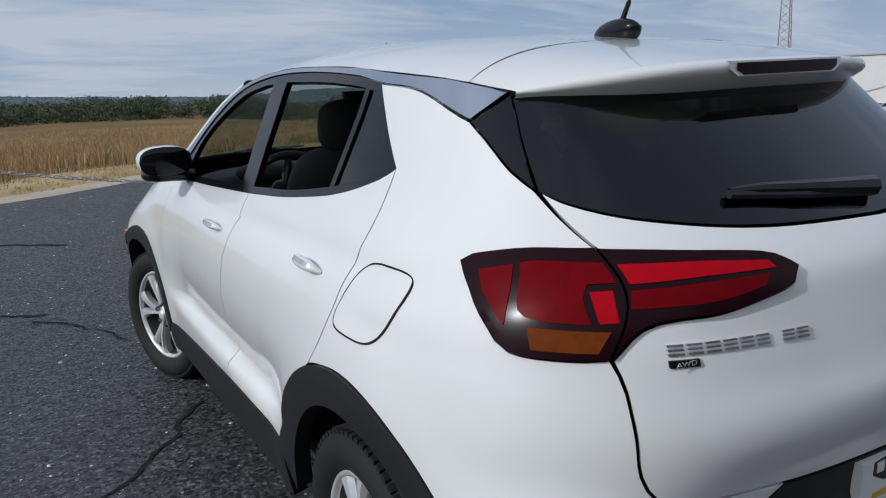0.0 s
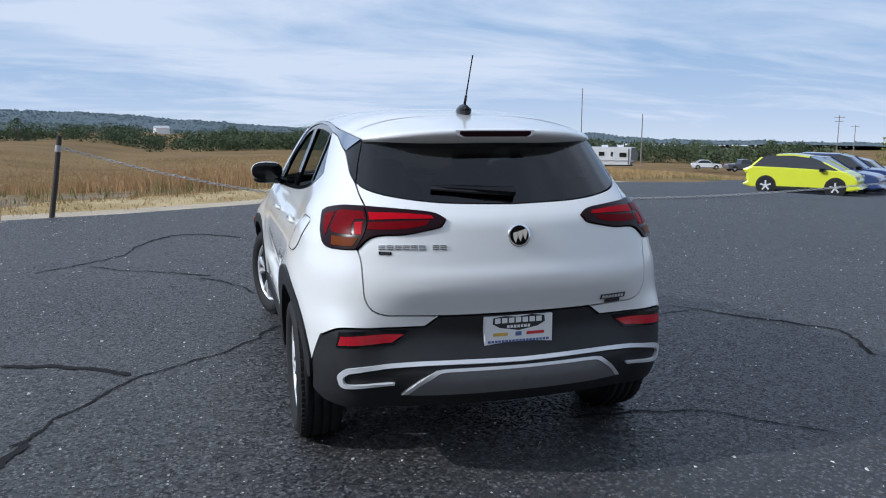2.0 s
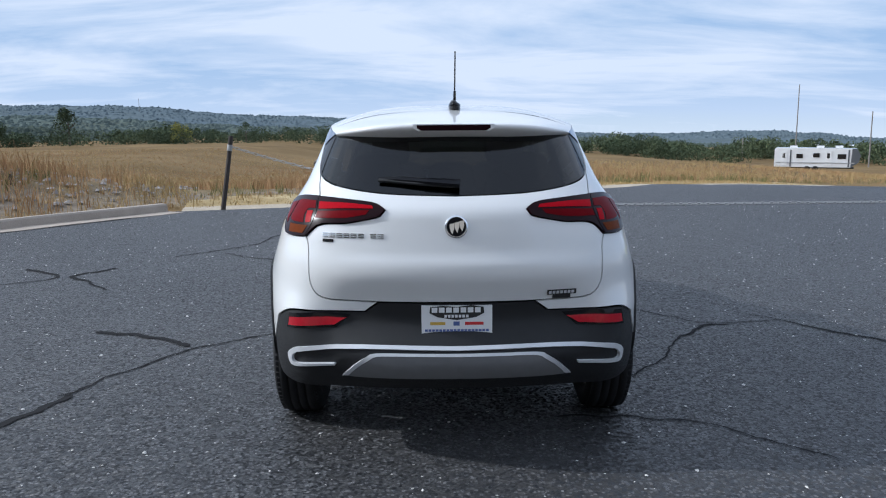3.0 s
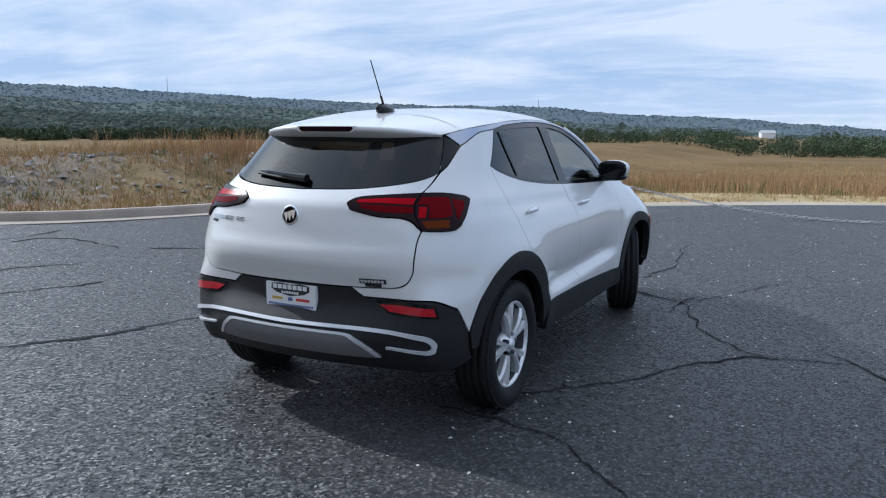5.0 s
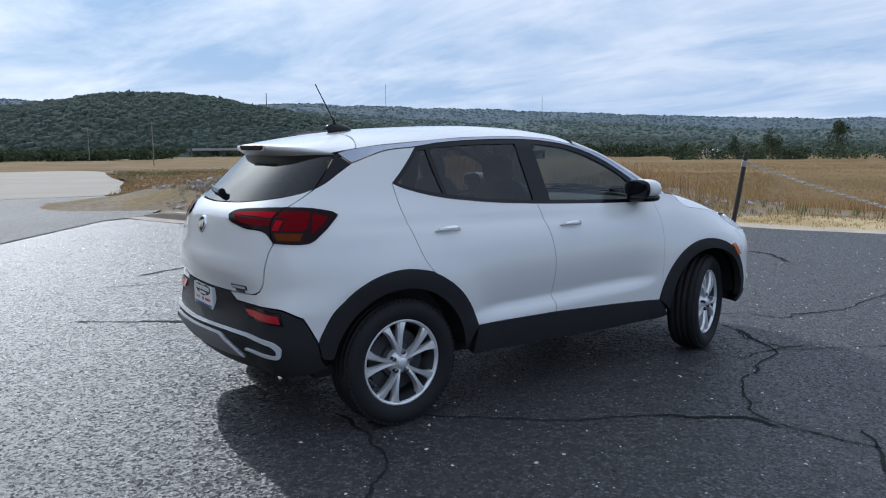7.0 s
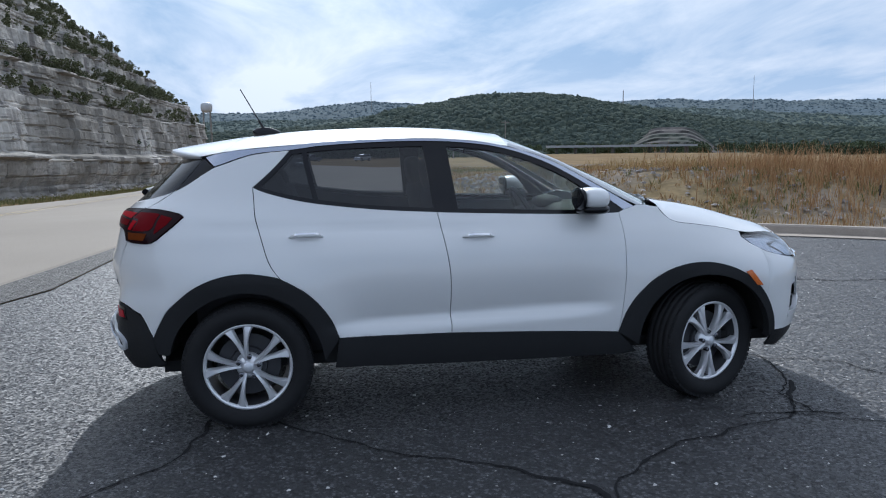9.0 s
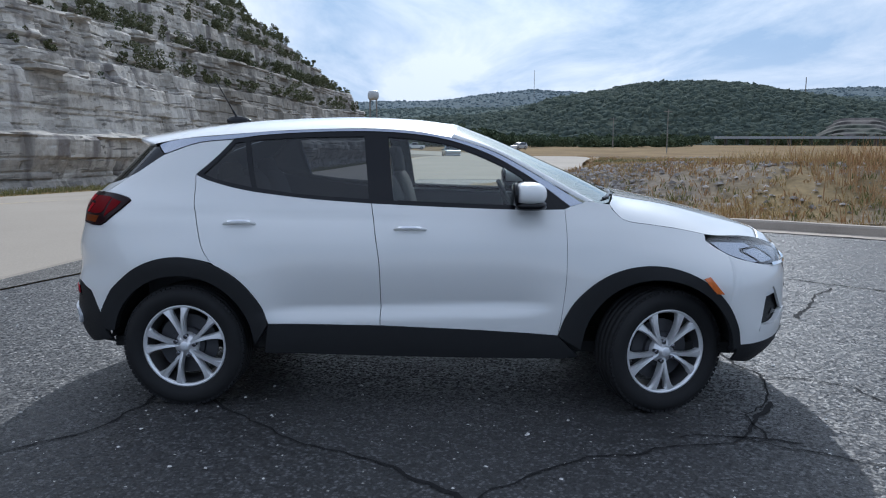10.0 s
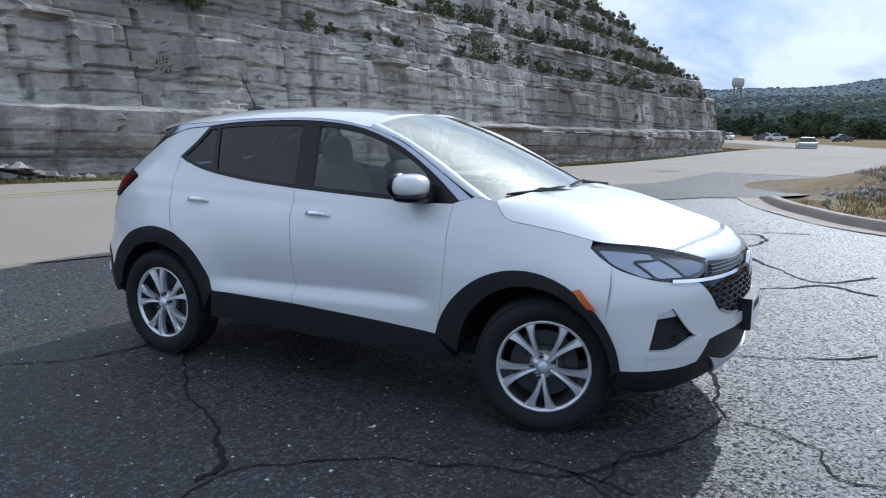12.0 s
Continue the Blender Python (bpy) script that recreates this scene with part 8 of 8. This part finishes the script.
def vehicle(x, y, yaw, length, width, height, paint, style, name, label, group=""):
    body_p, cab_p = STYLES[style]
    L, H, W = length, height, width / 2
    ob = new(name)
    ob.matrix_basis = pose(x, y, float(fall(x, y)), 0, 0, yaw)
    tagged(ob, label, "car", group)

    def shell(poly, half, rows, nm, mat, lab=""):
        p = np.array([((a - 0.5) * L, b * H) for a, b in poly])
        p = np.array(spline(np.vstack([p, p[:1]]), 0.12))[:-1]
        c = p.mean(0)
        vs = []
        for off, k in rows:
            q = c + (p - c) * k
            vs += [(off * half, a, b) for a, b in q]
        n = len(p)
        fs = grid_faces(len(rows), n, close=True)
        fs += [tuple(range(n)), tuple(reversed(range((len(rows) - 1) * n, len(rows) * n)))]
        return child(nm, vs, fs, mat, ob, lab, smooth=False)

    shell(body_p, W, [(-1, 0.93), (-0.97, 0.985), (-0.8, 1.0), (0.8, 1.0), (0.97, 0.985), (1, 0.93)], "body", paint)
    # cabin: dark glass block with a painted roof and pillars
    p = np.array([((a - 0.5) * L, b * H) for a, b in cab_p])
    lo, hi = p[:, 1].min(), p[:, 1].max()

    def half_at(z):
        return W * (0.93 - 0.20 * (z - lo) / (hi - lo))
    n = len(p)
    vs = [(s * half_at(b), a, b) for s in (-1, 1) for a, b in p]
    fs = [(i, (i + 1) % n, n + (i + 1) % n, n + i) for i in range(n)] + [tuple(reversed(range(n))), tuple(range(n, 2 * n))]
    child("cabin_glass", vs, fs, M["dark_glass"], ob)
    top = [q for q in p if q[1] > lo + 0.80 * (hi - lo)]
    s = Soup()
    m = len(top)
    s.add([(sd * half_at(b) * 1.01, a, b + 0.012) for sd in (-1, 1) for a, b in top] + [(sd * half_at(b) * 1.02, a, b - 0.05) for sd in (-1, 1) for a, b in top], [(i, i + 1, m + i + 1, m + i) for i in range(m - 1)] + [(2 * m + i, 2 * m + i + 1, i + 1, i) for i in range(m - 1)] + [(m + i, m + i + 1, 3 * m + i + 1, 3 * m + i) for i in range(m - 1)])
    child("roof", s.v, s.f, paint, ob)
    for sd in (-1, 1):
        for (a0, b0), (a1, b1) in ((p[0], p[1]), (p[-1], p[-2])):
            w = 0.05
            s = Soup().add([(sd * half_at(b0) * 1.015, a0 - w, b0), (sd * half_at(b0) * 1.015, a0 + w, b0), (sd * half_at(b1) * 1.015, a1 + w, b1), (sd * half_at(b1) * 1.015, a1 - w, b1)], [(0, 1, 2, 3)])
            child("pillar", s.v, s.f, paint, ob)
    r = 0.205 * H if style != "pickup" else 0.20 * H
    for fy in (0.19, 0.81):
        for sd in (-1, 1):
            yc = (fy - 0.5) * L
            s = Soup().prism([(yc + r * 1.22 * math.cos(t), r * 1.05 + r * 1.22 * math.sin(t)) for t in np.linspace(0, 2 * math.pi, 21)[:-1]], 0, sd * W * 0.9, sd * (W + 0.006))
            child("wheel_arch", s.v, s.f, M["clad"], ob)
            s = Soup().prism([(yc + r * math.cos(t), r + r * math.sin(t)) for t in np.linspace(0, 2 * math.pi, 25)[:-1]], 0, sd * (W - 0.18), sd * (W + 0.02))
            tyre = child("tyre", s.v, s.f, M["rubber"], ob)
            s = Soup()
            for k in range(5):
                a = radians(72 * k + 20)
                s.prism([(yc + 0.0 + r * 0.1 * math.cos(a + 1.57), r + r * 0.1 * math.sin(a + 1.57)), (yc + r * 0.66 * math.cos(a + 0.16), r + r * 0.66 * math.sin(a + 0.16)), (yc + r * 0.66 * math.cos(a - 0.16), r + r * 0.66 * math.sin(a - 0.16)), (yc - r * 0.1 * math.cos(a + 1.57), r - r * 0.1 * math.sin(a + 1.57))], 0, sd * (W + 0.018), sd * (W + 0.026))
            s.prism([(yc + 0.16 * r * math.cos(t), r + 0.16 * r * math.sin(t)) for t in np.linspace(0, 2 * math.pi, 9)[:-1]], 0, sd * (W + 0.018), sd * (W + 0.03))
            child("rim", s.v, s.f, M["alloy"], tyre)
    for sd in (-1, 1):
        s = Soup().box(sd * W * 0.62, sd * W * 0.985, -0.5 * L - 0.005, -0.5 * L + 0.18, 0.50 * H, 0.60 * H)
        child("tail_lamp", s.v, s.f, M["lamp_red"], ob)
        s = Soup().box(sd * W * 0.62, sd * W * 0.97, 0.5 * L - 0.22, 0.5 * L - 0.015, 0.42 * H, 0.49 * H)
        child("headlamp", s.v, s.f, M["lamp_inner"], ob)
        s = Soup().box(sd * W * 0.95, sd * (W + 0.16), 0.17 * L, 0.21 * L, 0.60 * H, 0.68 * H)
        child("door_mirror", s.v, s.f, M["gloss_black"], ob)
        s = Soup().box(sd * W * 0.9, sd * (W + 0.008), -0.28 * L, 0.28 * L, 0.12 * H, 0.20 * H)
        child("sill", s.v, s.f, M["clad"], ob)
    return ob


ROWDIR = Vector((0.79, 0.61))
y0 = Vector((21.0, 21.7))
vehicle(y0.x, y0.y, -142.0, 4.05, 1.72, 1.55, M["yellow"], "hatch", "hatchback", "bright yellow-green hatchback at the end of a row", "parked row")
for k, (pt, st, lab) in enumerate((("navy", "sedan", "dark blue sedan in the parked row"), ("navy", "suv", "dark blue SUV in the parked row"), ("silver", "sedan", "silver sedan in the parked row"), ("charcoal", "suv", "dark grey SUV in the parked row"), ("far_white", "sedan", "white sedan in the parked row"), ("charcoal", "sedan", "charcoal sedan in the parked row"), ("silver", "suv", "silver SUV in the parked row"), ("charcoal", "suv", "dark grey SUV in the parked row"))):
    q = y0 + ROWDIR * (2.95 * (k + 1)) + Vector((0.3, -0.4)) * (0.6 if k % 2 else 0.2)
    vehicle(q.x, q.y, -142.0 + (k % 3 - 1) * 1.5, 4.6, 1.82, 1.50 if st == "sedan" else 1.66, M[pt], st, "sedan" if st == "sedan" else "parked_suv", lab, "parked row")
px, py2 = at_yaw(-34.5, 130)
vehicle(px, py2, -115, 4.6, 1.8, 1.47, M["far_white"], "sedan", "sedan", "white sedan parked by the far field")
px, py2 = at_yaw(-36.9, 128)
vehicle(px, py2, -100, 5.4, 1.95, 1.85, M["charcoal"], "pickup", "pickup", "dark pickup parked by the far field")
for yaw, r, hd, pt, st, lab in ((-54.1, 150, -60, "far_white", "pickup", "white pickup before the low building"), (-57.0, 140, 60, "charcoal", "suv", "grey SUV before the large white building"), (-59.2, 138, 60, "far_white", "suv", "white SUV before the large white building")):
    px, py2 = at_yaw(yaw, r)
    vehicle(px, py2, hd, 5.3 if st == "pickup" else 4.8, 1.95, 1.85 if st == "pickup" else 1.75, M[pt], st, st if st == "pickup" else "parked_suv", lab)
# cars on and beside the highway
px, py2 = at_yaw(93.3, 92, 4.3, 3.9)
vehicle(px, py2, 98, 4.7, 1.82, 1.48, M["silver"], "sedan", "sedan", "silver sedan on the highway")
for k, (yaw, pt, st) in enumerate(((98.6, "far_white", "suv"), (96.0, "charcoal", "sedan"), (95.2, "far_white", "pickup"), (91.2, "charcoal", "pickup"), (87.5, "silver", "suv"))):
    px, py2 = at_yaw(yaw, 196 + 4 * (k % 2), 4.3, 3.9)
    vehicle(px, py2, 150 + 20 * k, 4.9, 1.9, 1.75, M[pt], st, {"suv": "parked_suv", "sedan": "sedan", "pickup": "pickup"}[st], {"far_white": "white", "charcoal": "dark grey", "silver": "silver"}[pt] + " " + {"suv": "SUV", "sedan": "sedan", "pickup": "pickup"}[st] + " parked beyond the highway", "far lot")


# buildings beyond the car park
def building(yaw, r, width, depth, height, turn, name, label, doors, ribs=True, gable=0.4):
    px, py2 = at_yaw(yaw, r)
    b = new(name)
    b.matrix_basis = pose(px, py2, float(fall(px, py2)) - 0.2, 0, 0, yaw + turn)
    tagged(b, label, "building")
    w = width / 2
    s = Soup().box(-w, w, 0, depth, 0, height)
    child("wall", s.v, s.f, M["wall_white"], b)
    s = Soup().box(-w - 0.25, w + 0.25, -0.25, depth + 0.25, height, height + 0.22)
    child("roof", s.v, s.f, M["roof_grey"], b)
    if ribs:
        for k in range(int(width / 0.9)):
            x = -w + 0.45 + 0.9 * k
            s = Soup().box(x - 0.04, x + 0.04, -0.04, 0.0, 0.1, height - 0.05)
            child("siding_rib", s.v, s.f, M["wall_white"], b)
    for x0, x1, h0, h1, mt, nm in doors:
        s = Soup().box(x0, x1, -0.06, 0.02, h0, h1)
        child(nm, s.v, s.f, M[mt], b)
        s = Soup().box(x0 - 0.12, x1 + 0.12, -0.09, -0.055, h1, h1 + 0.12)
        child("lintel", s.v, s.f, M["roof_grey"], b)
    return b


building(-48.3, 158, 9.0, 10, 5.6, 8, "shed", "small white metal building with a blue door", [(2.6, 3.7, 0.2, 2.6, "blue_door", "door"), (-0.8, 0.2, 3.4, 4.4, "dark_door", "window"), (0.5, 1.5, 3.4, 4.4, "dark_door", "window")], ribs=False)
building(-52.9, 166, 16.0, 10, 4.6, 4, "workshop", "long low white workshop with dark bay doors", [(-6.3, -2.6, 0.2, 3.4, "dark_door", "bay_door"), (-1.6, 2.0, 0.2, 3.4, "dark_door", "bay_door"), (3.0, 6.6, 0.2, 3.4, "dark_door", "bay_door")], ribs=False)
building(-61.5, 152, 30.0, 24, 9.6, 6, "warehouse", "large white ribbed metal warehouse", [(-13.6, -12.6, 6.0, 7.0, "dark_door", "vent"), (-2.0, 3.0, 0.2, 4.6, "dark_door", "bay_door")])
px, py2 = at_yaw(-55.6, 147)
s = Soup().box(-2.2, 2.2, -0.6, 0.6, 0, 2.6)
cr = thing("board_stack", M["tan_crate"], [(p[0] + px, p[1] + py2, p[2] + float(fall(px, py2))) for p in s.v], s.f, "tan stack of boards beside the warehouse", "boards")

for yaw, r, hh, ww, mt in ((-46.2, 176, 7.5, 6, "leaf_yellow"), (-50.3, 186, 12.5, 11, "leaf_mid"), (-52.4, 190, 9, 8, "leaf_dark"), (-54.6, 188, 8.5, 7, "leaf_dark"), (-57.0, 186, 9, 8, "leaf_mid"), (-38.8, 170, 5.0, 5.5, "leaf_mid"), (-40.6, 170, 4.8, 5.5, "leaf_dark")):
    px, py2 = at_yaw(yaw, r)
    tree("tree", px, py2, hh, ww, M[mt], "broad green tree behind the white buildings" if yaw < -44 else "rounded green tree beyond the parked cars")


def pole(yaw, r, h, name, label, arms=(), rad=0.13, cx=0.0, cy=-3.0, mat="grey_pole"):
    px, py2 = at_yaw(yaw, r, cx, cy)
    o = new(name)
    o.location = (px, py2, float(fall(px, py2)) - 0.3)
    o.rotation_euler = (0, 0, radians(yaw))
    tagged(o, label, "pole")
    s = Soup().tube([(0, 0, 0), (0, 0, h)], [rad, rad * 0.65], 8)
    child("shaft", s.v, s.f, M[mat], o)
    for z, half in arms:
        s = Soup().box(-half, half, -0.06, 0.06, z - 0.07, z + 0.07)
        child("crossarm", s.v, s.f, M[mat], o)
    return o


lp = pole(-52.2, 122, 10.2, "street_lamp", "tall dark car park lamp with twin heads", (), 0.11, mat="dark_door")
for dx in (-0.45, 0.45):
    s = Soup().box(dx - 0.35, dx + 0.35, -0.2, 0.2, 10.0, 10.28)
    child("lamp_head", s.v, s.f, M["dark_door"], lp)
pole(-42.8, 215, 12.0, "utility_pole", "wooden utility pole with crossarms", ((11.4, 1.2), (10.4, 1.0)))
pole(-43.8, 260, 10.0, "utility_pole", "wooden utility pole with crossarms", ((9.6, 1.1),))
pole(-30.0, 150, 9.5, "utility_pole", "plain grey pole at the field edge", ())
pole(-22.2, 150, 4.0, "utility_pole", "short grey pole in the field", ())
pole(-25.6, 118, 11.5, "utility_pole", "slender grey pole behind the trailer", (), 0.09)
for yaw, r, h in ((76.2, 175, 9.5), (80.0, 230, 9.0), (107, 120, 3.0)):
    if yaw < 100:
        pole(yaw, r, h, "utility_pole", "grey utility pole across the field", ((h - 0.5, 0.9),), 0.12, 4.5, 1.5)
for yaw, r, h in ((67.0, 690, 14), (58.5, 1500, 42), (85.6, 1500, 38), (47.0, 1600, 30), (20.5, 1600, 16)):
    ph = at_yaw(yaw, r)
    o = pole(yaw, r, 10, "radio_mast", "thin radio mast on the ridge", (), 0.5)
    zt = r * math.tan(radians(float((SKYLINE if r > 1000 else NEARHILL)(yaw))))
    o.location.z = zt - h * 0.4
    o.scale = (1, 1, h * 1.5 / 10)

# lattice tower
px, py2 = at_yaw(-53.6, 245)
tw = new("lattice_tower")
tw.location = (px, py2, float(fall(px, py2)) - 0.5)
tagged(tw, "tall steel lattice radio tower", "tower")
ht = 58.0
for k in range(3):
    a = radians(120 * k + 15)
    s = Soup().tube([(2.6 * math.cos(a), 2.6 * math.sin(a), 0), (0.55 * math.cos(a), 0.55 * math.sin(a), ht)], [0.16, 0.10], 6)
    child("leg", s.v, s.f, M["grey_pole"], tw)
s = Soup()
for i in range(26):
    z, z2 = ht * i / 26, ht * (i + 1) / 26
    for k in range(3):
        a, b = radians(120 * k + 15), radians(120 * (k + 1) + 15)
        r1, r2 = 2.6 + (0.55 - 2.6) * z / ht, 2.6 + (0.55 - 2.6) * z2 / ht
        s.tube([(r1 * math.cos(a), r1 * math.sin(a), z), (r2 * math.cos(b), r2 * math.sin(b), z2)], 0.06, 4)
child("bracing", s.v, s.f, M["grey_pole"], tw)
s = Soup()
for k in range(6):
    a = radians(60 * k)
    s.box(-0.2, 0.2, -0.1, 0.1, ht - 13, ht - 10.5, Matrix.Translation((1.4 * math.cos(a), 1.4 * math.sin(a), 0)))
s.tube([(1.4 * math.cos(t), 1.4 * math.sin(t), ht - 12) for t in np.linspace(0, 2 * math.pi, 13)], 0.08, 4, cap=False)
child("antennas", s.v, s.f, M["wall_white"], tw)

# water tank on legs far beyond the cliff
px, py2 = at_yaw(97.9, 420, 4.3, 3.9)
wt = new("water_tower")
wt.location = (px, py2, 12.0)
tagged(wt, "grey water tower on legs beyond the cliff", "water tower")
v, f = blob(0, 0, 10.0, 3.0, 3.0, 2.6, 0.6, 1.0)
child("tank", v, f, M["roof_grey"], wt, smooth=True)
for k in range(4):
    a = radians(45 + 90 * k)
    s = Soup().tube([(2.8 * math.cos(a), 2.8 * math.sin(a), -14), (2.4 * math.cos(a), 2.4 * math.sin(a), 8)], 0.2, 6)
    child("leg", s.v, s.f, M["grey_pole"], wt)

# travel trailer in the field
px, py2 = at_yaw(-26.8, 86, -0.2, -3.95)
tr = new("travel_trailer")
tr.matrix_basis = pose(px, py2, float(fall(px, py2)), 0, 0, -24) @ Matrix.Diagonal((0.84, 0.84, 0.84, 1))
tagged(tr, "long white travel trailer parked in the field", "trailer")
poly = [(-4.6, 0.55), (3.6, 0.55), (4.4, 1.1), (4.6, 1.9), (4.2, 2.75), (-4.3, 2.85), (-4.6, 2.6)]
s = Soup().prism(poly, 1, -1.2, 1.2)
tb_ = child("body", s.v, s.f, M["far_white"], tr)
for x0, x1, z0, z1, mt, nm in ((-3.9, -3.2, 0.75, 2.5, "wall_white", "door"), (0.9, 1.6, 0.75, 2.5, "wall_white", "door"), (-2.2, -1.5, 1.6, 2.1, "dark_glass", "window"), (-0.4, 0.3, 1.7, 2.2, "dark_glass", "window"), (2.2, 3.1, 1.55, 2.1, "dark_glass", "window"), (-3.7, -3.4, 1.6, 2.2, "dark_glass", "window"), (1.1, 1.4, 1.6, 2.2, "dark_glass", "window"), (-4.4, 4.0, 1.0, 1.12, "silver", "stripe"), (-2.9, -2.75, 0.6, 2.6, "charcoal", "stripe"), (3.3, 3.45, 0.6, 2.6, "charcoal", "stripe")):
    s = Soup().box(x0, x1, -1.24, -1.19, z0, z1)
    child(nm, s.v, s.f, M[mt], tr)
s = Soup().prism([(3.6, 0.56), (4.41, 1.1), (4.61, 1.9), (4.22, 2.74), (3.7, 2.76)], 1, -1.23, 1.23)
child("nose_cap", s.v, s.f, M["charcoal"], tr, "dark grey nose cap")
for x in (-1.0, -0.1):
    s = Soup().prism([(x + 0.34 * math.cos(t), 0.36 + 0.34 * math.sin(t)) for t in np.linspace(0, 6.283, 15)[:-1]], 1, -1.25, -1.0)
    child("wheel", s.v, s.f, M["rubber"], tr)
s = Soup().box(-4.5, 4.0, -1.0, 1.0, 0.4, 0.56)
child("chassis", s.v, s.f, M["clad"], tr)
for x in (-2.5, 0.4, 2.4):
    s = Soup().box(x - 0.4, x + 0.4, -0.4, 0.4, 2.8, 3.05)
    child("roof_vent", s.v, s.f, M["far_white"], tr)

# low bridge deck and rail far across the valley
a0, a1 = at_yaw(72.0, 330), at_yaw(61.5, 352)
a0, a1 = Vector((*a0, -0.2)), Vector((*a1, -0.2))
d = (a1 - a0)
mt4 = Matrix.Translation(a0) @ d.to_track_quat("X", "Z").to_matrix().to_4x4()
br = new("bridge")
br.matrix_basis = mt4
tagged(br, "long pale concrete bridge across the valley", "bridge")
s = Soup().box(0, d.length, -2, 2, -0.2, 0.75)
M["bridge"] = material("bridge_concrete", (0.34, 0.35, 0.36), 0.9, vary=0.1, scale=0.1, spec=0.1)
child("deck", s.v, s.f, M["bridge"], br)
# piers take the dark rock colour, standing in for shade under the deck
for k in range(8):
    x = d.length * (k + 0.5) / 8
    s = Soup().box(x - 0.3, x + 0.3, -1.5, 1.5, -9, -0.2)
    child("pier", s.v, s.f, M["cut_rock"], br)
# white houses among the far trees
for yaw, r, z in ((34.5, 300, 0), (38, 310, 0), (4.4, 325, 0)):
    px, py2 = at_yaw(yaw, r)
    z = float(fall(px, py2)) - 0.8
    s = Soup().box(-4, 4, -3, 3, -3, 2.4)
    hb_ = new("house")
    hb_.matrix_basis = pose(px, py2, z, 0, 0, yaw + 15) @ Matrix.Diagonal((0.65, 0.65, 0.65, 1))
    tagged(hb_, "white house among distant trees", "house")
    child("wall", s.v, s.f, M["wall_white"], hb_)
    s = Soup().prism([(-3.4, 2.35), (3.4, 2.35), (0, 3.9)], 0, -4.3, 4.3)
    child("roof", s.v, s.f, M["roof_grey"], hb_)
